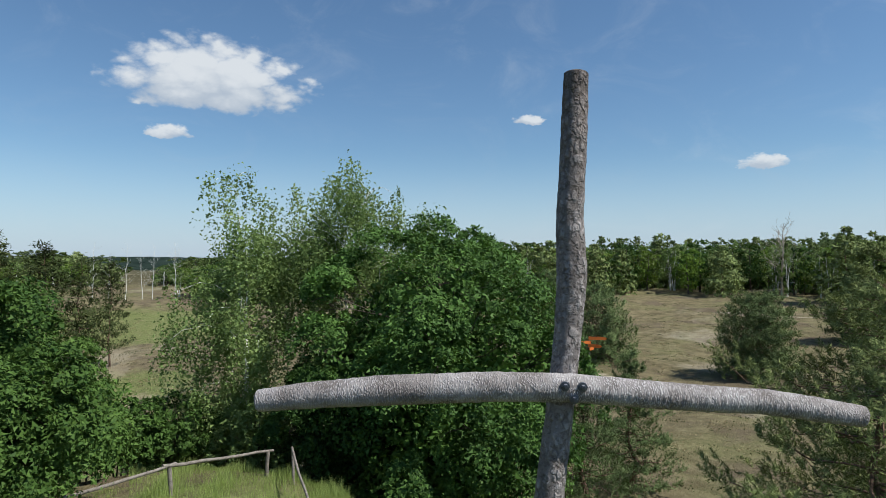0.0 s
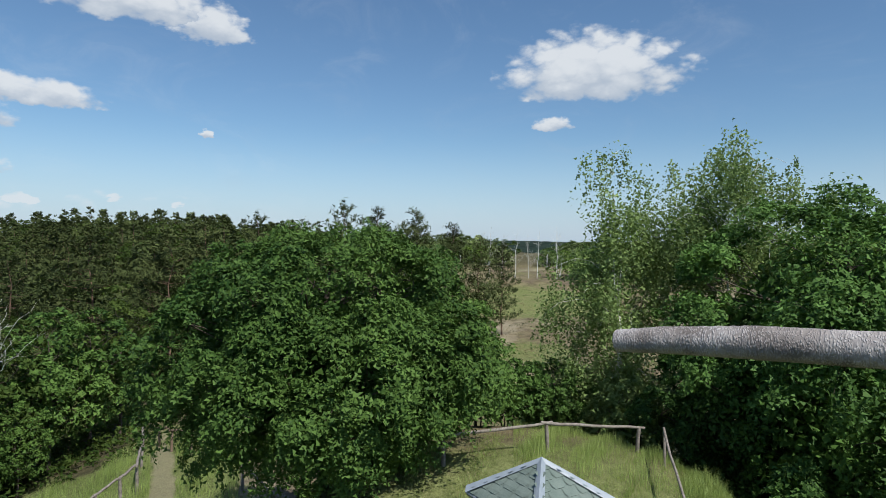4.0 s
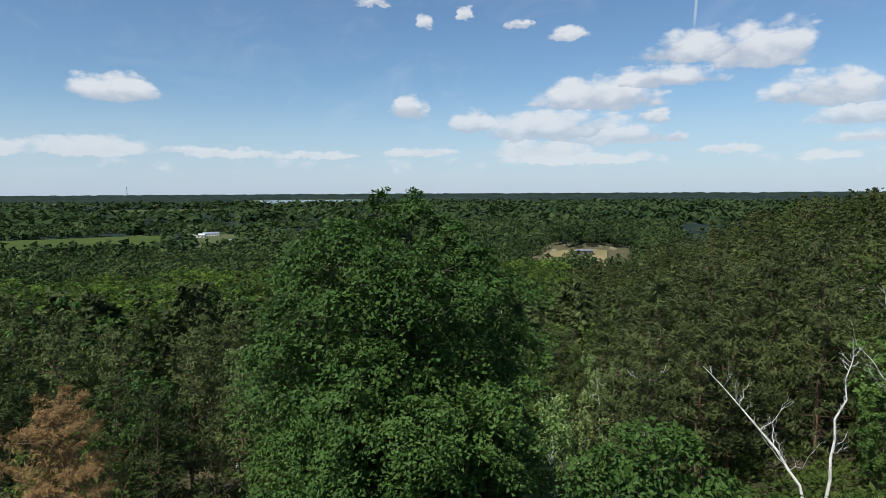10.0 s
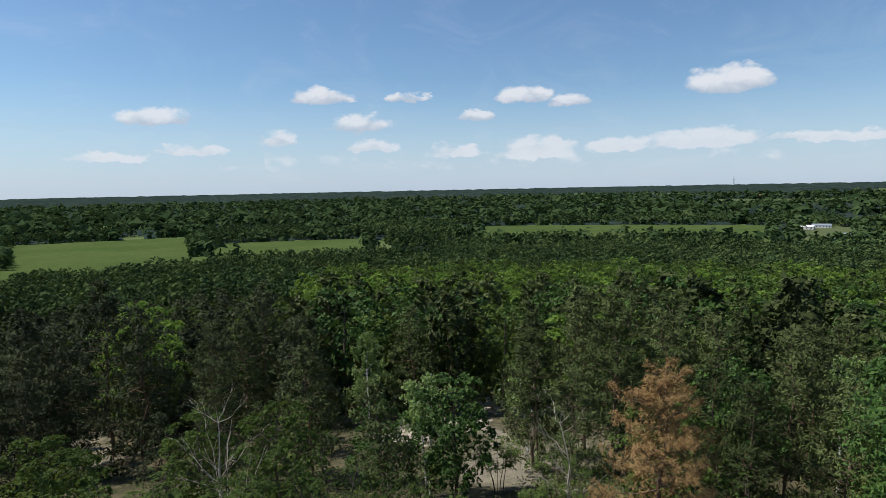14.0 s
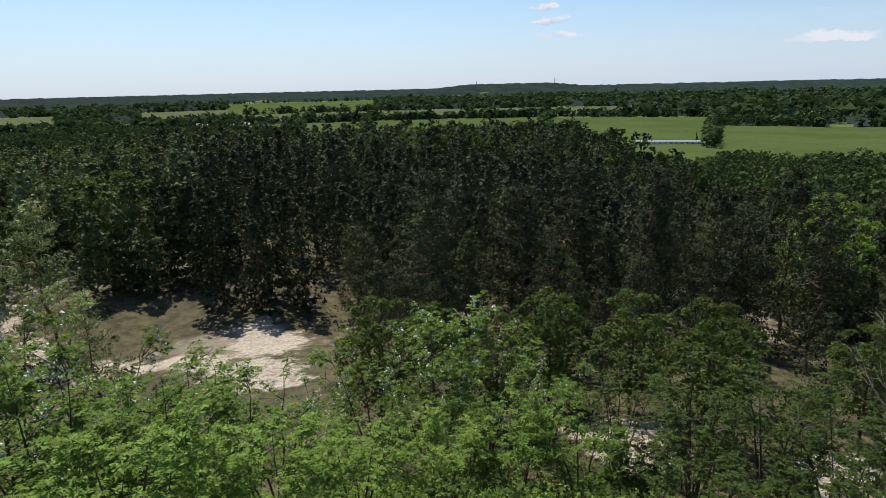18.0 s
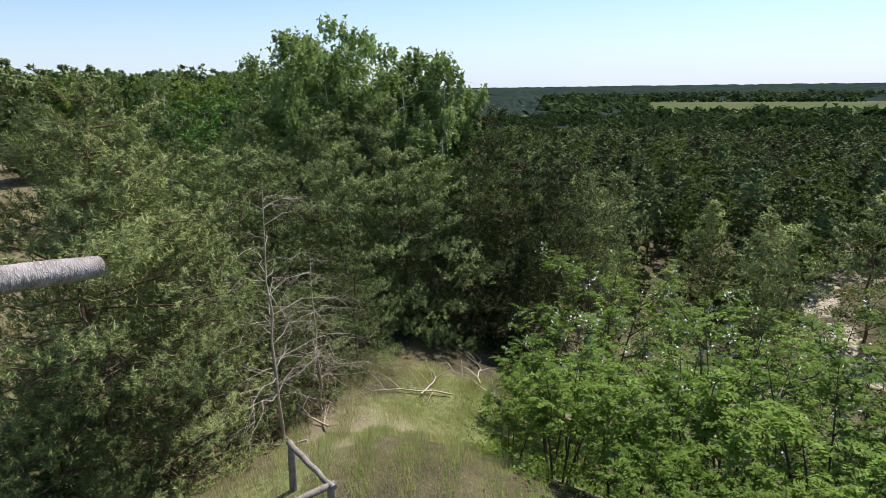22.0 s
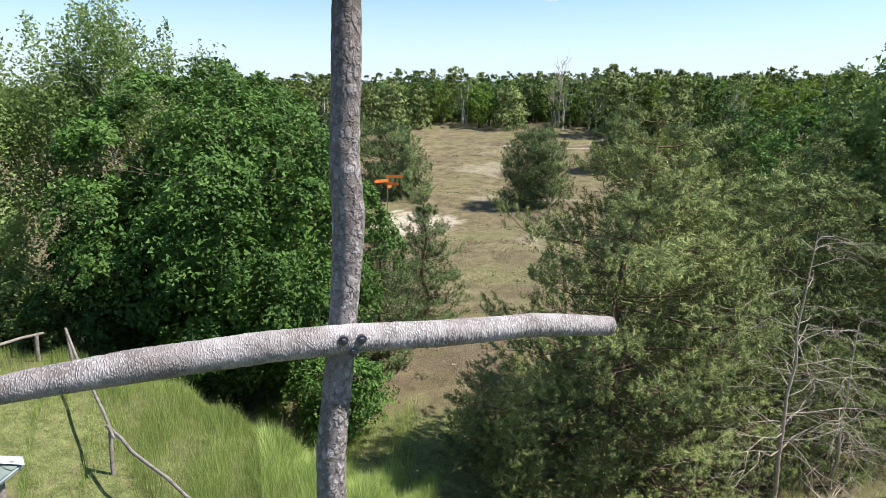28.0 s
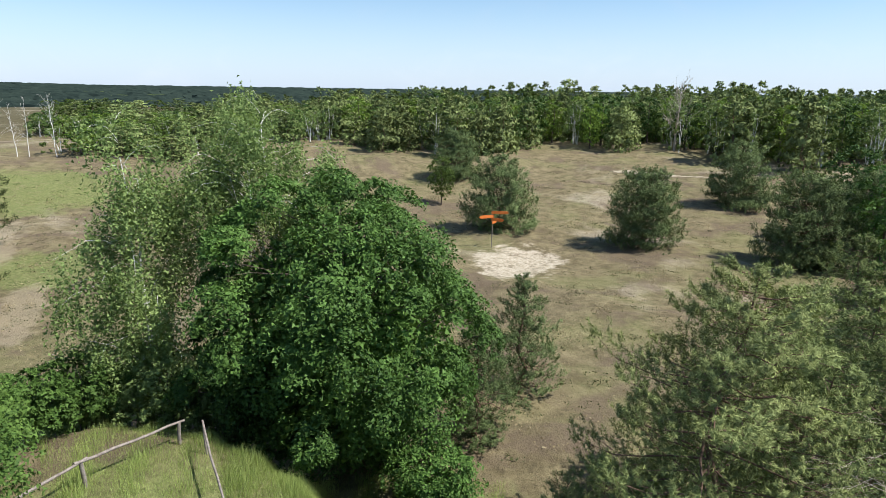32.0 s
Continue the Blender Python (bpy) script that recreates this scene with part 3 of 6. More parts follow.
# ---- trees ----
def broadleaf(rng, height, width, n_leaves, leaf, lobes=34, low=0.12, trunk=0.16, stems=1, lobe_size=0.2, slim=0.6, sprays=12, squash=1.0, shoots=(), cut="diamond", tight=1.0, limbs=True, core=0.10):
    """Trunk and crown of a broad-leaved tree, as two Geos: boughs carry lobes, lobes carry sprays, sprays carry leaves."""
    wood, crown = Geo(), Geo()
    top, bottom = height, height * low
    centre = np.array([0, 0, (top + bottom) / 2])
    half = np.array([width / 2, width / 2, (top - bottom) / 2])
    turn, level = np.arange(lobes) * 2.39996 + rng.uniform(0, 6.28), 1 - 2 * (np.arange(lobes) + 0.5) / lobes
    way = np.stack([np.cos(turn) * np.sqrt(1 - level ** 2), np.sin(turn) * np.sqrt(1 - level ** 2), level], -1)
    way = unit(way + rng.standard_normal((lobes, 3)) * 0.12)
    way[:, 2] = way[:, 2] * 0.9 + 0.08
    sizes = width * lobe_size * rng.uniform(0.6, 1.25, lobes)
    spread = rng.uniform(0.3, 1.0, lobes)[:, None] ** 0.35
    spread[:lobes // 5] = rng.uniform(0.88, 1.0, (lobes // 5, 1))
    mids = centre + way * np.maximum(half - sizes[:, None] * [0.85, 0.85, 0.7], 0.1) * spread
    fork = []
    for k in range(stems):
        lean = rng.uniform(-0.25, 0.25, 2) * (width * 0.6 if stems > 1 else 0.15 * width)
        foot = rng.uniform(-0.25, 0.25, 2) * (stems > 1)
        pts = np.array([[*foot, -0.4], [*(foot + lean * 0.25), height * 0.25], [*(foot + lean * 0.6), height * 0.5], [*(foot + lean), height * 0.85]])
        pts[1:3, :2] += rng.uniform(-0.08, 0.08, (2, 2)) * width * 0.4
        tube(wood, pts, np.array([1.25, 0.95, 0.65, 0.18]) * trunk / math.sqrt(stems), 8, caps=False)
        fork.append(pts)
    for mid, size in zip(mids, sizes if limbs else ()):
        stem = fork[rng.integers(stems)]
        h = np.clip(mid[2] - rng.uniform(0.25, 0.55) * np.hypot(mid[0], mid[1]) - 0.3, height * 0.08, height * 0.8)
        start = np.array([np.interp(h, stem[:, 2], stem[:, i]) for i in range(3)])
        pts = bough(wood, start, mid, trunk * min(0.32, 2.4 / math.sqrt(lobes) * 0.55), trunk * 0.06, rng, 4, 4)
        for _ in range(2):
            bough(wood, pts[rng.integers(2, 4)], mid + ball(rng, 1)[0] * size * 0.8, trunk * 0.10, trunk * 0.03, rng, 3, 3)
    total = lobes * sprays
    lobe = np.repeat(np.arange(lobes), sprays)
    out = unit(ball(rng, total) + 0.6 * unit(mids[lobe] - centre) + [0, 0, 0.65])
    tips = mids[lobe] + out * (sizes[lobe] * rng.uniform(0.78, 1.08, total))[:, None] * [1, 1, squash]
    inside = rng.random(total) < 0.07
    tips[inside] = mids[lobe[inside]] + (tips[inside] - mids[lobe[inside]]) * 0.3
    reach = sizes[lobe] * rng.uniform(0.28, 0.5, total) * tight
    for k, (dx, tall) in enumerate(shoots):
        pick = np.arange(k, total, 53)[:9]
        tips[pick] = np.array([dx, 0, height]) + np.c_[rng.standard_normal((len(pick), 2)) * 0.12, np.linspace(-0.2, tall, len(pick))]
        reach[pick] = 0.22
        tube(wood, np.array([[dx * 0.5, 0, height * 0.8], [dx, 0, height + tall]]), [0.03, 0.01], 4, caps=False)
    face = unit(out * 0.85 + [0, 0, 0.5] + rng.standard_normal((total, 3)) * 0.3)
    each = max(1, n_leaves // total)
    spray = np.repeat(np.arange(total), each)
    off = ball(rng, len(spray)) * rng.uniform(0, 1, (len(spray), 1)) ** 0.5 * reach[spray][:, None]
    f = face[spray]
    off -= f * (off * f).sum(-1, keepdims=True) * 0.65
    spots = tips[spray] + off
    spots[:, 2] -= (np.linalg.norm(off, axis=1) ** 2) / np.maximum(reach[spray], 0.05) * 0.35
    leaves(crown, spots, f + rng.standard_normal(spots.shape) * 0.55, leaf * rng.uniform(0.6, 1.3, len(spray)), slim, rng, cut=cut)
    inner = int(n_leaves * core)
    spots = centre + ball(rng, inner) * half * rng.uniform(0.25, 0.74, (inner, 1))
    leaves(crown, spots, ball(rng, inner), leaf * rng.uniform(1.3, 1.9, inner), 0.7, rng, cut="three")
    return wood, crown


def birch_tree(rng, height, width, n_leaves, leaf, low=0.25, stems=2, lobes=46, cut="diamond", droop=1.0):
    """White stems, arching limbs and hanging strings of small leaves."""
    wood, crown = Geo(), Geo()
    stalks = []
    for k in range(stems):
        lean = rng.uniform(-1, 1, 2) * width * (0.20 if stems > 1 else 0.06)
        foot = rng.uniform(-0.3, 0.3, 2) * (stems > 1)
        tall = height * rng.uniform(0.82, 0.92) if k else height * 0.96
        z = np.linspace(-0.4, tall, 9)
        pts = np.c_[foot + lean * (z[:, None] / tall).clip(0) ** 1.3 + rng.standard_normal((9, 2)) * 0.06, z]
        tube(wood, pts[:8], np.interp(z / tall, [0, 0.3, 0.87], [0.105, 0.062, 0.006])[:8] * (height / 9), 8, caps=False)
        stalks.append(pts)
    arcs, reaches = [], []
    for i in range(lobes):
        stalk = stalks[i % stems]
        h = low + (0.98 - low) * ((i // stems + rng.random()) / max(1, lobes // stems)) ** 0.85
        h = min(h, 0.98)
        zz = h * stalk[-1, 2]
        start = np.array([np.interp(zz, stalk[:, 2], stalk[:, c]) for c in range(3)])
        out = width * 0.5 * (1.0 - 0.72 * max(0.0, h - 0.5) / 0.5) * rng.uniform(0.45, 1.1)
        a = rng.uniform(0, 2 * np.pi)
        s = np.linspace(0, 1, 6)[:, None]
        way = np.array([math.cos(a), math.sin(a), 0])
        rise = out * rng.uniform(0.5, 0.9)
        arc = start + way * out * s + np.array([0, 0, 1.0]) * rise * (s * 1.9 - s ** 2 * 1.5) + rng.standard_normal((6, 3)) * 0.03 * out * s
        tube(wood, arc, np.linspace(0.013 - 0.007 * h, 0.003, 6) * (height / 11), 4, caps=False)
        arcs.append(arc)
        reaches.append(out)
    arcs, reaches = np.array(arcs), np.array(reaches)
    per = 14
    strings = n_leaves // per
    bunch = 9 if strings > 2000 else 4
    sprays = max(8, strings // bunch)
    which = np.r_[np.arange(lobes), rng.choice(lobes, sprays, p=(reaches + 0.3) / (reaches + 0.3).sum())][:sprays]
    s = rng.uniform(0.15, 1.0, sprays) ** 0.7 * 4.99
    s[:lobes] = 4.9
    i0 = np.minimum(s.astype(int), 4)
    f = (s - i0)[:, None]
    tip = arcs[which, i0] * (1 - f) + arcs[which, i0 + 1] * f
    tip += rng.standard_normal((sprays, 3)) * np.array([0.07, 0.07, 0.05]) * width * 0.5
    reach = rng.uniform(0.35, 1.0, sprays) * height / 9 * 1.3 * droop
    pick = np.repeat(np.arange(sprays), bunch)[:strings]
    strings = len(pick)
    start = tip[pick] + rng.standard_normal((strings, 3)) * [0.17, 0.17, 0.12]
    long = reach[pick] * rng.uniform(0.4, 1.0, strings)
    drop = np.linspace(0, 1, per)[None, :, None]
    away = rng.standard_normal((strings, 1, 3)) * 0.16 * long[:, None, None]
    line = start[:, None] + away * np.sqrt(drop) * [1, 1, 0.3] - np.array([0, 0, 1.0]) * long[:, None, None] * drop + rng.standard_normal((strings, per, 3)) * 0.05
    sp = line.reshape(-1, 3)
    leaves(crown, sp, rng.standard_normal(sp.shape) + [0, 0, 0.6], leaf * rng.uniform(0.6, 1.3, len(sp)), 0.7, rng, cut=cut)
    return wood, crown


def pine_tree(rng, height, width, low=0.12, whorls=16, arms=6, tufts=16, needles=4, tuft=0.3, slim=0.2, shape=0.75, trunk=0.12, sweep=0.35, bare=0.35, leader=True, limb_sides=4, limb_bends=5, candles=0, limbs=True, twigs=0, shoot=2.2, upward=0.75, core=0.10):
    """Whorls of limbs that fork sideways into upturned shoots, each a brush of needles."""
    wood, crown = Geo(), Geo()
    z = np.linspace(-0.4, height, 8)
    bend = np.c_[rng.standard_normal((8, 2)) * 0.03 * width, z]
    bend[0, :2] = 0
    tube(wood, bend if leader else bend * [1, 1, 0.9], np.interp(z / height, [0, 1], [trunk, trunk * 0.12]), 7 if limbs else 4, caps=False)
    spots, dirs = [], []
    for h in np.linspace(low, 0.97 if leader else 0.93, whorls):
        full = width * 0.5 * (math.sin(min(1.0, (1 - h) / (1 - low) * 1.25 + 0.05) * math.pi / 2)) ** shape
        if not leader:
            full *= min(1.0, (1 - h) / 0.3) ** 0.6
        count = max(3, int(arms * rng.uniform(0.7, 1.3)))
        first = rng.uniform(0, 2 * np.pi)
        for k in range(count):
            a = first + 2 * np.pi * k / count + rng.uniform(-0.35, 0.35)
            long = full * rng.uniform(0.55, 1.15)
            hh = (h + rng.uniform(-0.045, 0.045)) * height
            start = np.array([np.interp(hh, z, bend[:, 0]), np.interp(hh, z, bend[:, 1]), hh])
            rise = long * rng.uniform(-0.1, 0.25) + long * sweep * max(0.0, h - 0.3)
            way = np.array([math.cos(a), math.sin(a), 0.0])
            across = np.array([-way[1], way[0], 0.0])
            end = start + way * long + [0, 0, rise]
            if limbs:
                bough(wood, start, end, 0.010 + 0.008 * long, 0.005, rng, limb_sides, limb_bends, -0.05)
            n = max(3, int(tufts * (0.35 + long / (width * 0.5))))
            s = rng.uniform(bare, 1.0, n) ** 0.8
            side = rng.uniform(-1, 1, n) * 0.55 * (1.15 - s)
            at = start + (end - start) * s[:, None]
            at[:, 2] += -0.05 * long * np.sin(np.pi * s) + rng.normal(0, 0.05, n) * long
            for i in range(min(twigs, n)):
                tube(wood, [at[i], at[i] + across * side[i] * long + way * abs(side[i]) * long * 0.6], [0.009, 0.004], 3, caps=False)
            at += across * (side * long)[:, None] + way * (np.abs(side) * long * 0.6)[:, None]
            spots.append(at)
            dirs.append(unit(way * 0.55 + across * side[:, None] * 1.2 + [0, 0, upward] + rng.standard_normal((n, 3)) * 0.22))
    if leader:
        spots.append(np.tile(bend[-1], (5, 1)) - [0, 0, 0.12] * np.arange(5)[:, None])
        dirs.append(unit(np.tile([0, 0, 1.0], (5, 1)) + rng.standard_normal((5, 3)) * 0.2))
    else:
        spots.append(bend[-1] * [1, 1, 0.92] + [[0, 0, 0], [0, 0, 0.03 * height]])
        dirs.append(unit(rng.standard_normal((2, 3)) * 0.15 + [0, 0, 1.0]))
    at, way = np.concatenate(spots), np.concatenate(dirs)
    if candles:
        pick = rng.choice(len(at), min(candles, len(at)), replace=False, p=at[:, 2].clip(0.1) ** 2 / (at[:, 2].clip(0.1) ** 2).sum())
        tip = at[pick] + way[pick] * tuft * shoot
        leaves(crown, tip, rng.standard_normal(tip.shape) * [1, 1, 0.1], rng.uniform(0.08, 0.16, len(pick)), 0.10, rng, along=unit(rng.standard_normal(tip.shape) * 0.15 + way[pick] + [0, 0, 1.0]), cut="strip")
    at, way = np.repeat(at, needles, 0), np.repeat(way, needles, 0)
    size = tuft * rng.uniform(0.75, 1.25, len(at))
    round_ = ball(rng, len(at))
    round_ -= way * (round_ * way).sum(-1, keepdims=True)
    lie = unit(way * 0.9 + unit(round_) * 0.75)
    axis = np.stack([np.interp(at[:, 2], z, bend[:, 0]), np.interp(at[:, 2], z, bend[:, 1]), at[:, 2] - 0.25 * width], -1)
    root = at + way * (tuft * shoot * rng.uniform(0, 1, len(at)))[:, None]
    leaves(crown, root + lie * size[:, None] * 0.5, unit(at - axis) + rng.standard_normal(at.shape) * 0.55, size, slim, rng, along=lie, cut="three")
    inner = int(len(at) * core)
    h = rng.uniform(low, 0.93, inner)
    wide = width * 0.5 * np.sin(np.minimum(1.0, (1 - h) / (1 - low) * 1.25 + 0.12) * np.pi / 2) ** shape
    a, r = rng.uniform(0, 2 * np.pi, inner), np.sqrt(rng.uniform(0.0, 0.16, inner)) * wide
    leaves(crown, np.stack([np.cos(a) * r, np.sin(a) * r, h * height], -1), ball(rng, inner), tuft * rng.uniform(1.0, 1.6, inner), 0.15, rng, cut="three")
    return wood, crown


def locust_tree(rng, height, width, stems=5, boughs=9, fronds=5, leaflets=9, leaf=0.06):
    """Several thin upright stems, ascending branches and feathery fronds of small leaflets round each branch end."""
    wood, crown = Geo(), Geo()
    ends, ways = [], []
    for k in range(stems):
        a = 2 * np.pi * k / stems + rng.uniform(-0.5, 0.5)
        tall = height * rng.uniform(0.72, 1.0)
        lean = width * rng.uniform(0.12, 0.34)
        t = np.linspace(0, 1, 7)
        foot = np.array([math.cos(a), math.sin(a)]) * rng.uniform(0.05, 0.25)
        pts = np.c_[foot + np.outer(t ** 1.4 * lean, [math.cos(a), math.sin(a)]) + rng.standard_normal((7, 2)) * 0.05 * t[:, None], -0.4 + t * (tall + 0.4)]
        r = height * rng.uniform(0.0065, 0.0115)
        tube(wood, pts, np.interp(t, [0, 0.6, 1], [r, r * 0.55, r * 0.12]), 6, caps=False)
        for _ in range(boughs):
            h = rng.uniform(0.28, 1.0) ** 0.8
            start = np.array([np.interp(h, t, pts[:, i]) for i in range(3)])
            b = a + rng.normal(0, 1.1)
            long = width * rng.uniform(0.14, 0.34) * (1.2 - 0.65 * h)
            end = start + np.array([math.cos(b) * long, math.sin(b) * long, long * rng.uniform(0.35, 1.1)])
            line = bough(wood, start, end, r * 0.4, r * 0.1, rng, 4, 4, 0.0, 0.07)
            for i in range(3):
                tip = line[3 - i // 2] + ball(rng, 1)[0] * long * 0.42 * [1, 1, 0.7]
                if i:
                    tube(wood, [line[2], tip], [r * 0.16, r * 0.07], 3, caps=False)
                ends.append(tip)
                ways.append(unit(tip - start))
    ends, ways = np.repeat(np.array(ends), fronds, 0), np.repeat(np.array(ways), fronds, 0)
    n = len(ends)
    lie = unit(ways * 0.5 + ball(rng, n) * [1, 1, 0.45] + [0, 0, 0.1])
    long = rng.uniform(0.16, 0.34, n) * (leaf / 0.06)
    ends = ends - ways * rng.uniform(0, 0.4, (n, 1))
    s = np.tile(np.linspace(0.15, 1, leaflets), n)
    side = np.where(np.arange(n * leaflets) % 2 == 0, 1.0, -1.0)[:, None]
    L = np.repeat(lie, leaflets, 0)
    across = unit(np.cross(L, [0, 0, 1.0]))
    at = np.repeat(ends, leaflets, 0) + L * (s * np.repeat(long, leaflets))[:, None] - np.array([0, 0, 1.0]) * (0.35 * s ** 2 * np.repeat(long, leaflets))[:, None]
    at += across * side * leaf * 0.5
    leaves(crown, at, np.array([0, 0, 1.0]) + rng.standard_normal(at.shape) * 0.4 + L * 0.3, leaf * rng.uniform(0.8, 1.4, len(at)), 0.62, rng, along=unit(across * side + L * 0.4), cut="three")
    return wood, crown


def bare_tree(rng, height, spread, limbs=12, r=0.09, twigs=6, up=0.9, low=0.25, lean=(0, 0)):
    """A leafless tree, as a trunk and a list of limbs that break into fine twigs."""
    wood, arms = Geo(), []
    z = np.linspace(-0.3, height, 10)
    pts = np.c_[np.outer((z / height).clip(0) ** 1.4, lean) + rng.standard_normal((10, 2)) * 0.05, z]
    tube(wood, pts, np.interp(z / height, [0, 0.6, 1], [r, r * 0.5, r * 0.06]), 8, caps=False)
    for _ in range(limbs):
        arm = Geo()
        h = rng.uniform(low, 0.96)
        start = np.array([np.interp(h * height, z, pts[:, i]) for i in range(3)])
        a, long = rng.uniform(0, 2 * np.pi), spread * rng.uniform(0.35, 1.0) * (1.25 - 0.85 * h)
        end = start + np.array([math.cos(a) * long, math.sin(a) * long, long * up * rng.uniform(0.5, 1.3)])
        limb = bough(arm, start, end, r * 0.24 * (1.1 - 0.6 * h), r * 0.04, rng, 5, 6, -0.06 if up > 0 else 0.12, 0.045)
        for _ in range(twigs):
            i = rng.integers(1, 6)
            tip = limb[i] + (unit(end - start) + ball(rng, 1)[0] * 0.6 + [0, 0, 0.3 if up > 0 else -0.2]) * long * rng.uniform(0.15, 0.42)
            twig = bough(arm, limb[i], tip, r * 0.07, r * 0.02, rng, 3, 4, 0, 0.06)
            for _ in range(2):
                bough(arm, twig[2], twig[2] + (unit(tip - limb[i]) + ball(rng, 1)[0] * 0.7) * long * 0.16, r * 0.035, r * 0.014, rng, 3, 3)
        arms.append(arm)
    return wood, arms


def plant(name, wood, crown, bark, leaf, place, label, group="", turn=0.0, size=1.0, leaf_label=""):
    ob = base(name, place, label, "tree" if "bush" not in name and "shrub" not in name else "shrub", group, turn=turn, size=size)
    part("trunk", wood, bark, ob, smooth=True)
    if crown is not None:
        part("crown", crown, leaf, ob, leaf_label)
    return ob


# ---- the lie of the land ----
def ease(d, a, b):
    s = np.clip((d - a) / (b - a), 0, 1)
    return s * s * (3 - 2 * s)


def land(x, y):
    """Height of the ground: a flat hilltop, meadow to the north, a ridge to the west, steep slopes to the south and the plain."""
    x, y = np.asarray(x, float), np.asarray(y, float)
    d = np.hypot(x, y)
    az = (np.degrees(np.arctan2(-x, y)) + 90) % 360 - 90
    south = np.where(az <= 0, 1 - ease(az + 360, 262, 310), ease(az, 48, 100) * (1 - ease(az, 262, 310)))
    rim = 5.5 + 11.0 * np.exp(-((az - 26) / 26.0) ** 2) + 3.0 * ease(-az, 16, 62)
    north = -2.9 * ease(d, rim, rim + 7) - 0.9 * np.exp(-((d - 50) / 22.0) ** 2) + 2.9 * ease(d, 62, 112) - 50 * ease(d, 240, 900)
    slope = -60 * (1 - np.exp(-np.maximum(d - 4.0, 0) / 235.0)) - 3.4 * ease(d, 7, 17) * (1 - ease(d, 60, 160))
    z = north * (1 - south) + slope * south
    ridge = np.exp(-((az - 58) / np.where(az < 58, 27.0, 38.0)) ** 4) * np.exp(-((d - 215) / 85.0) ** 2)
    z = z * (1 - ridge) + np.interp(az, [58, 72, 80, 88, 98], [1.5, -0.5, -3.0, -6.0, -17.0]) * ridge - 4.0 * np.exp(-((az - 68) / 20.0) ** 2) * np.exp(-((d - 75) / 30.0) ** 2)
    terrace = ease(az % 360, 197, 213) * (1 - ease(az % 360, 290, 306)) * ease(d, 40, 64)
    z = z * (1 - terrace) + (-12.6 - 2.5 * ease(d, 60, 150) - 43.5 * ease(d, 165, 430)) * terrace
    z = np.maximum(z, -58.0) + 36 * ease(d, 1400, 4900)
    z = z + 34 * np.exp(-((az - 217.2) / 6.6) ** 4) * np.exp(-((d - 3700) / 420.0) ** 2)
    z = z + 4 * np.exp(-((az - 194) / 6.0) ** 2) * np.exp(-((d - 4300) / 350.0) ** 2)
    z = z + 12 * np.exp(-((az - 27) / 6.0) ** 2) * np.exp(-((d - 4200) / 400.0) ** 2)
    z = z + 21 * np.exp(-((az - 99) / 8.0) ** 2) * np.exp(-((d - 455) / 90.0) ** 2)
    z = z + 1.7 * np.exp(-((x - 0.5) / 9.0) ** 2 - ((y - 84) / 5.0) ** 2) + 1.3 * np.exp(-((x - 20) / 5.0) ** 2 - ((y - 86) / 4.0) ** 2)
    z = z + 0.65 * np.exp(-((x + 6.0) / 4.0) ** 2 - ((y - 11.5) / 4.0) ** 2)
    z = z + 0.7 * np.exp(-((x + 21.5) / 3.2) ** 2 - ((y - 5.6) / 3.2) ** 2)
    rough = 0.12 * np.sin(x * 0.9 + 1.3) * np.sin(y * 0.8) + 0.25 * np.sin(x * 0.31) * np.cos(y * 0.27 + 0.6)
    return z + rough * ease(d, 6, 20) * (1 - ease(d, 300, 600))


def on_land(az, d, lift=0.0):
    x, y = polar(az, d)
    return x, y, float(land(x, y)) + lift


def sheet(az0, az1, d0, d1, lift, steps_a, steps_d, wave=0.0):
    """A patch of the land between two bearings and two distances, laid just above it, with a slightly ragged edge."""
    g = Geo()
    a = np.linspace(az0, az1, steps_a)
    s = np.linspace(0, 1, steps_d)
    A, S = np.meshgrid(a, s, indexing="ij")
    edge = 1 + wave * (np.sin(A * 1.7 + 3 * S) + 0.6 * np.sin(A * 4.1 + 1.0))
    D = d0 + (d1 - d0) * S * edge
    A = A + wave * 2 * np.sin(S * 9 + A)
    X, Y = -D * np.sin(np.radians(A)), D * np.cos(np.radians(A))
    Z = land(X, Y) + lift
    k, j = np.meshgrid(np.arange(steps_a - 1), np.arange(steps_d - 1), indexing="ij")
    i = k * steps_d + j
    g.add(np.stack([X, Y, Z], -1).reshape(-1, 3), np.stack([i, i + 1, i + steps_d + 1, i + steps_d], -1).reshape(-1, 4))
    return g


def ground_sheet():
    g = Geo()
    rings = np.r_[0.35, np.arange(0.8, 40, 0.8), np.geomspace(40, 4900, 130)]
    na = 280
    A, D = np.meshgrid(np.linspace(0, 2 * np.pi, na, endpoint=False), rings, indexing="ij")
    X, Y = -D * np.sin(A), D * np.cos(A)
    nr = len(rings)
    g.add(np.stack([X, Y, land(X, Y)], -1).reshape(-1, 3), np.zeros((0, 4), int))
    k, j = np.meshgrid(np.arange(na), np.arange(nr - 1), indexing="ij")
    i, o = k * nr + j, ((k + 1) % na) * nr + j
    g.faces.append(np.stack([i, i + 1, o + 1, o], -1).reshape(-1, 4))
    g.add([[0, 0, float(land(0, 0.01))]], np.zeros((0, 3), int))
    g.faces.append(np.array([[k * nr, ((k + 1) % na) * nr, g.count - 1] for k in range(na)]))
    return g


thing("ground", ground_sheet(), "ground", "sandy hill with dry grass and forest litter", "ground", kind="structure", smooth=True)

# ---- near trees round the hilltop ----
def spot(az, d):
    return Vector(on_land(az, d))


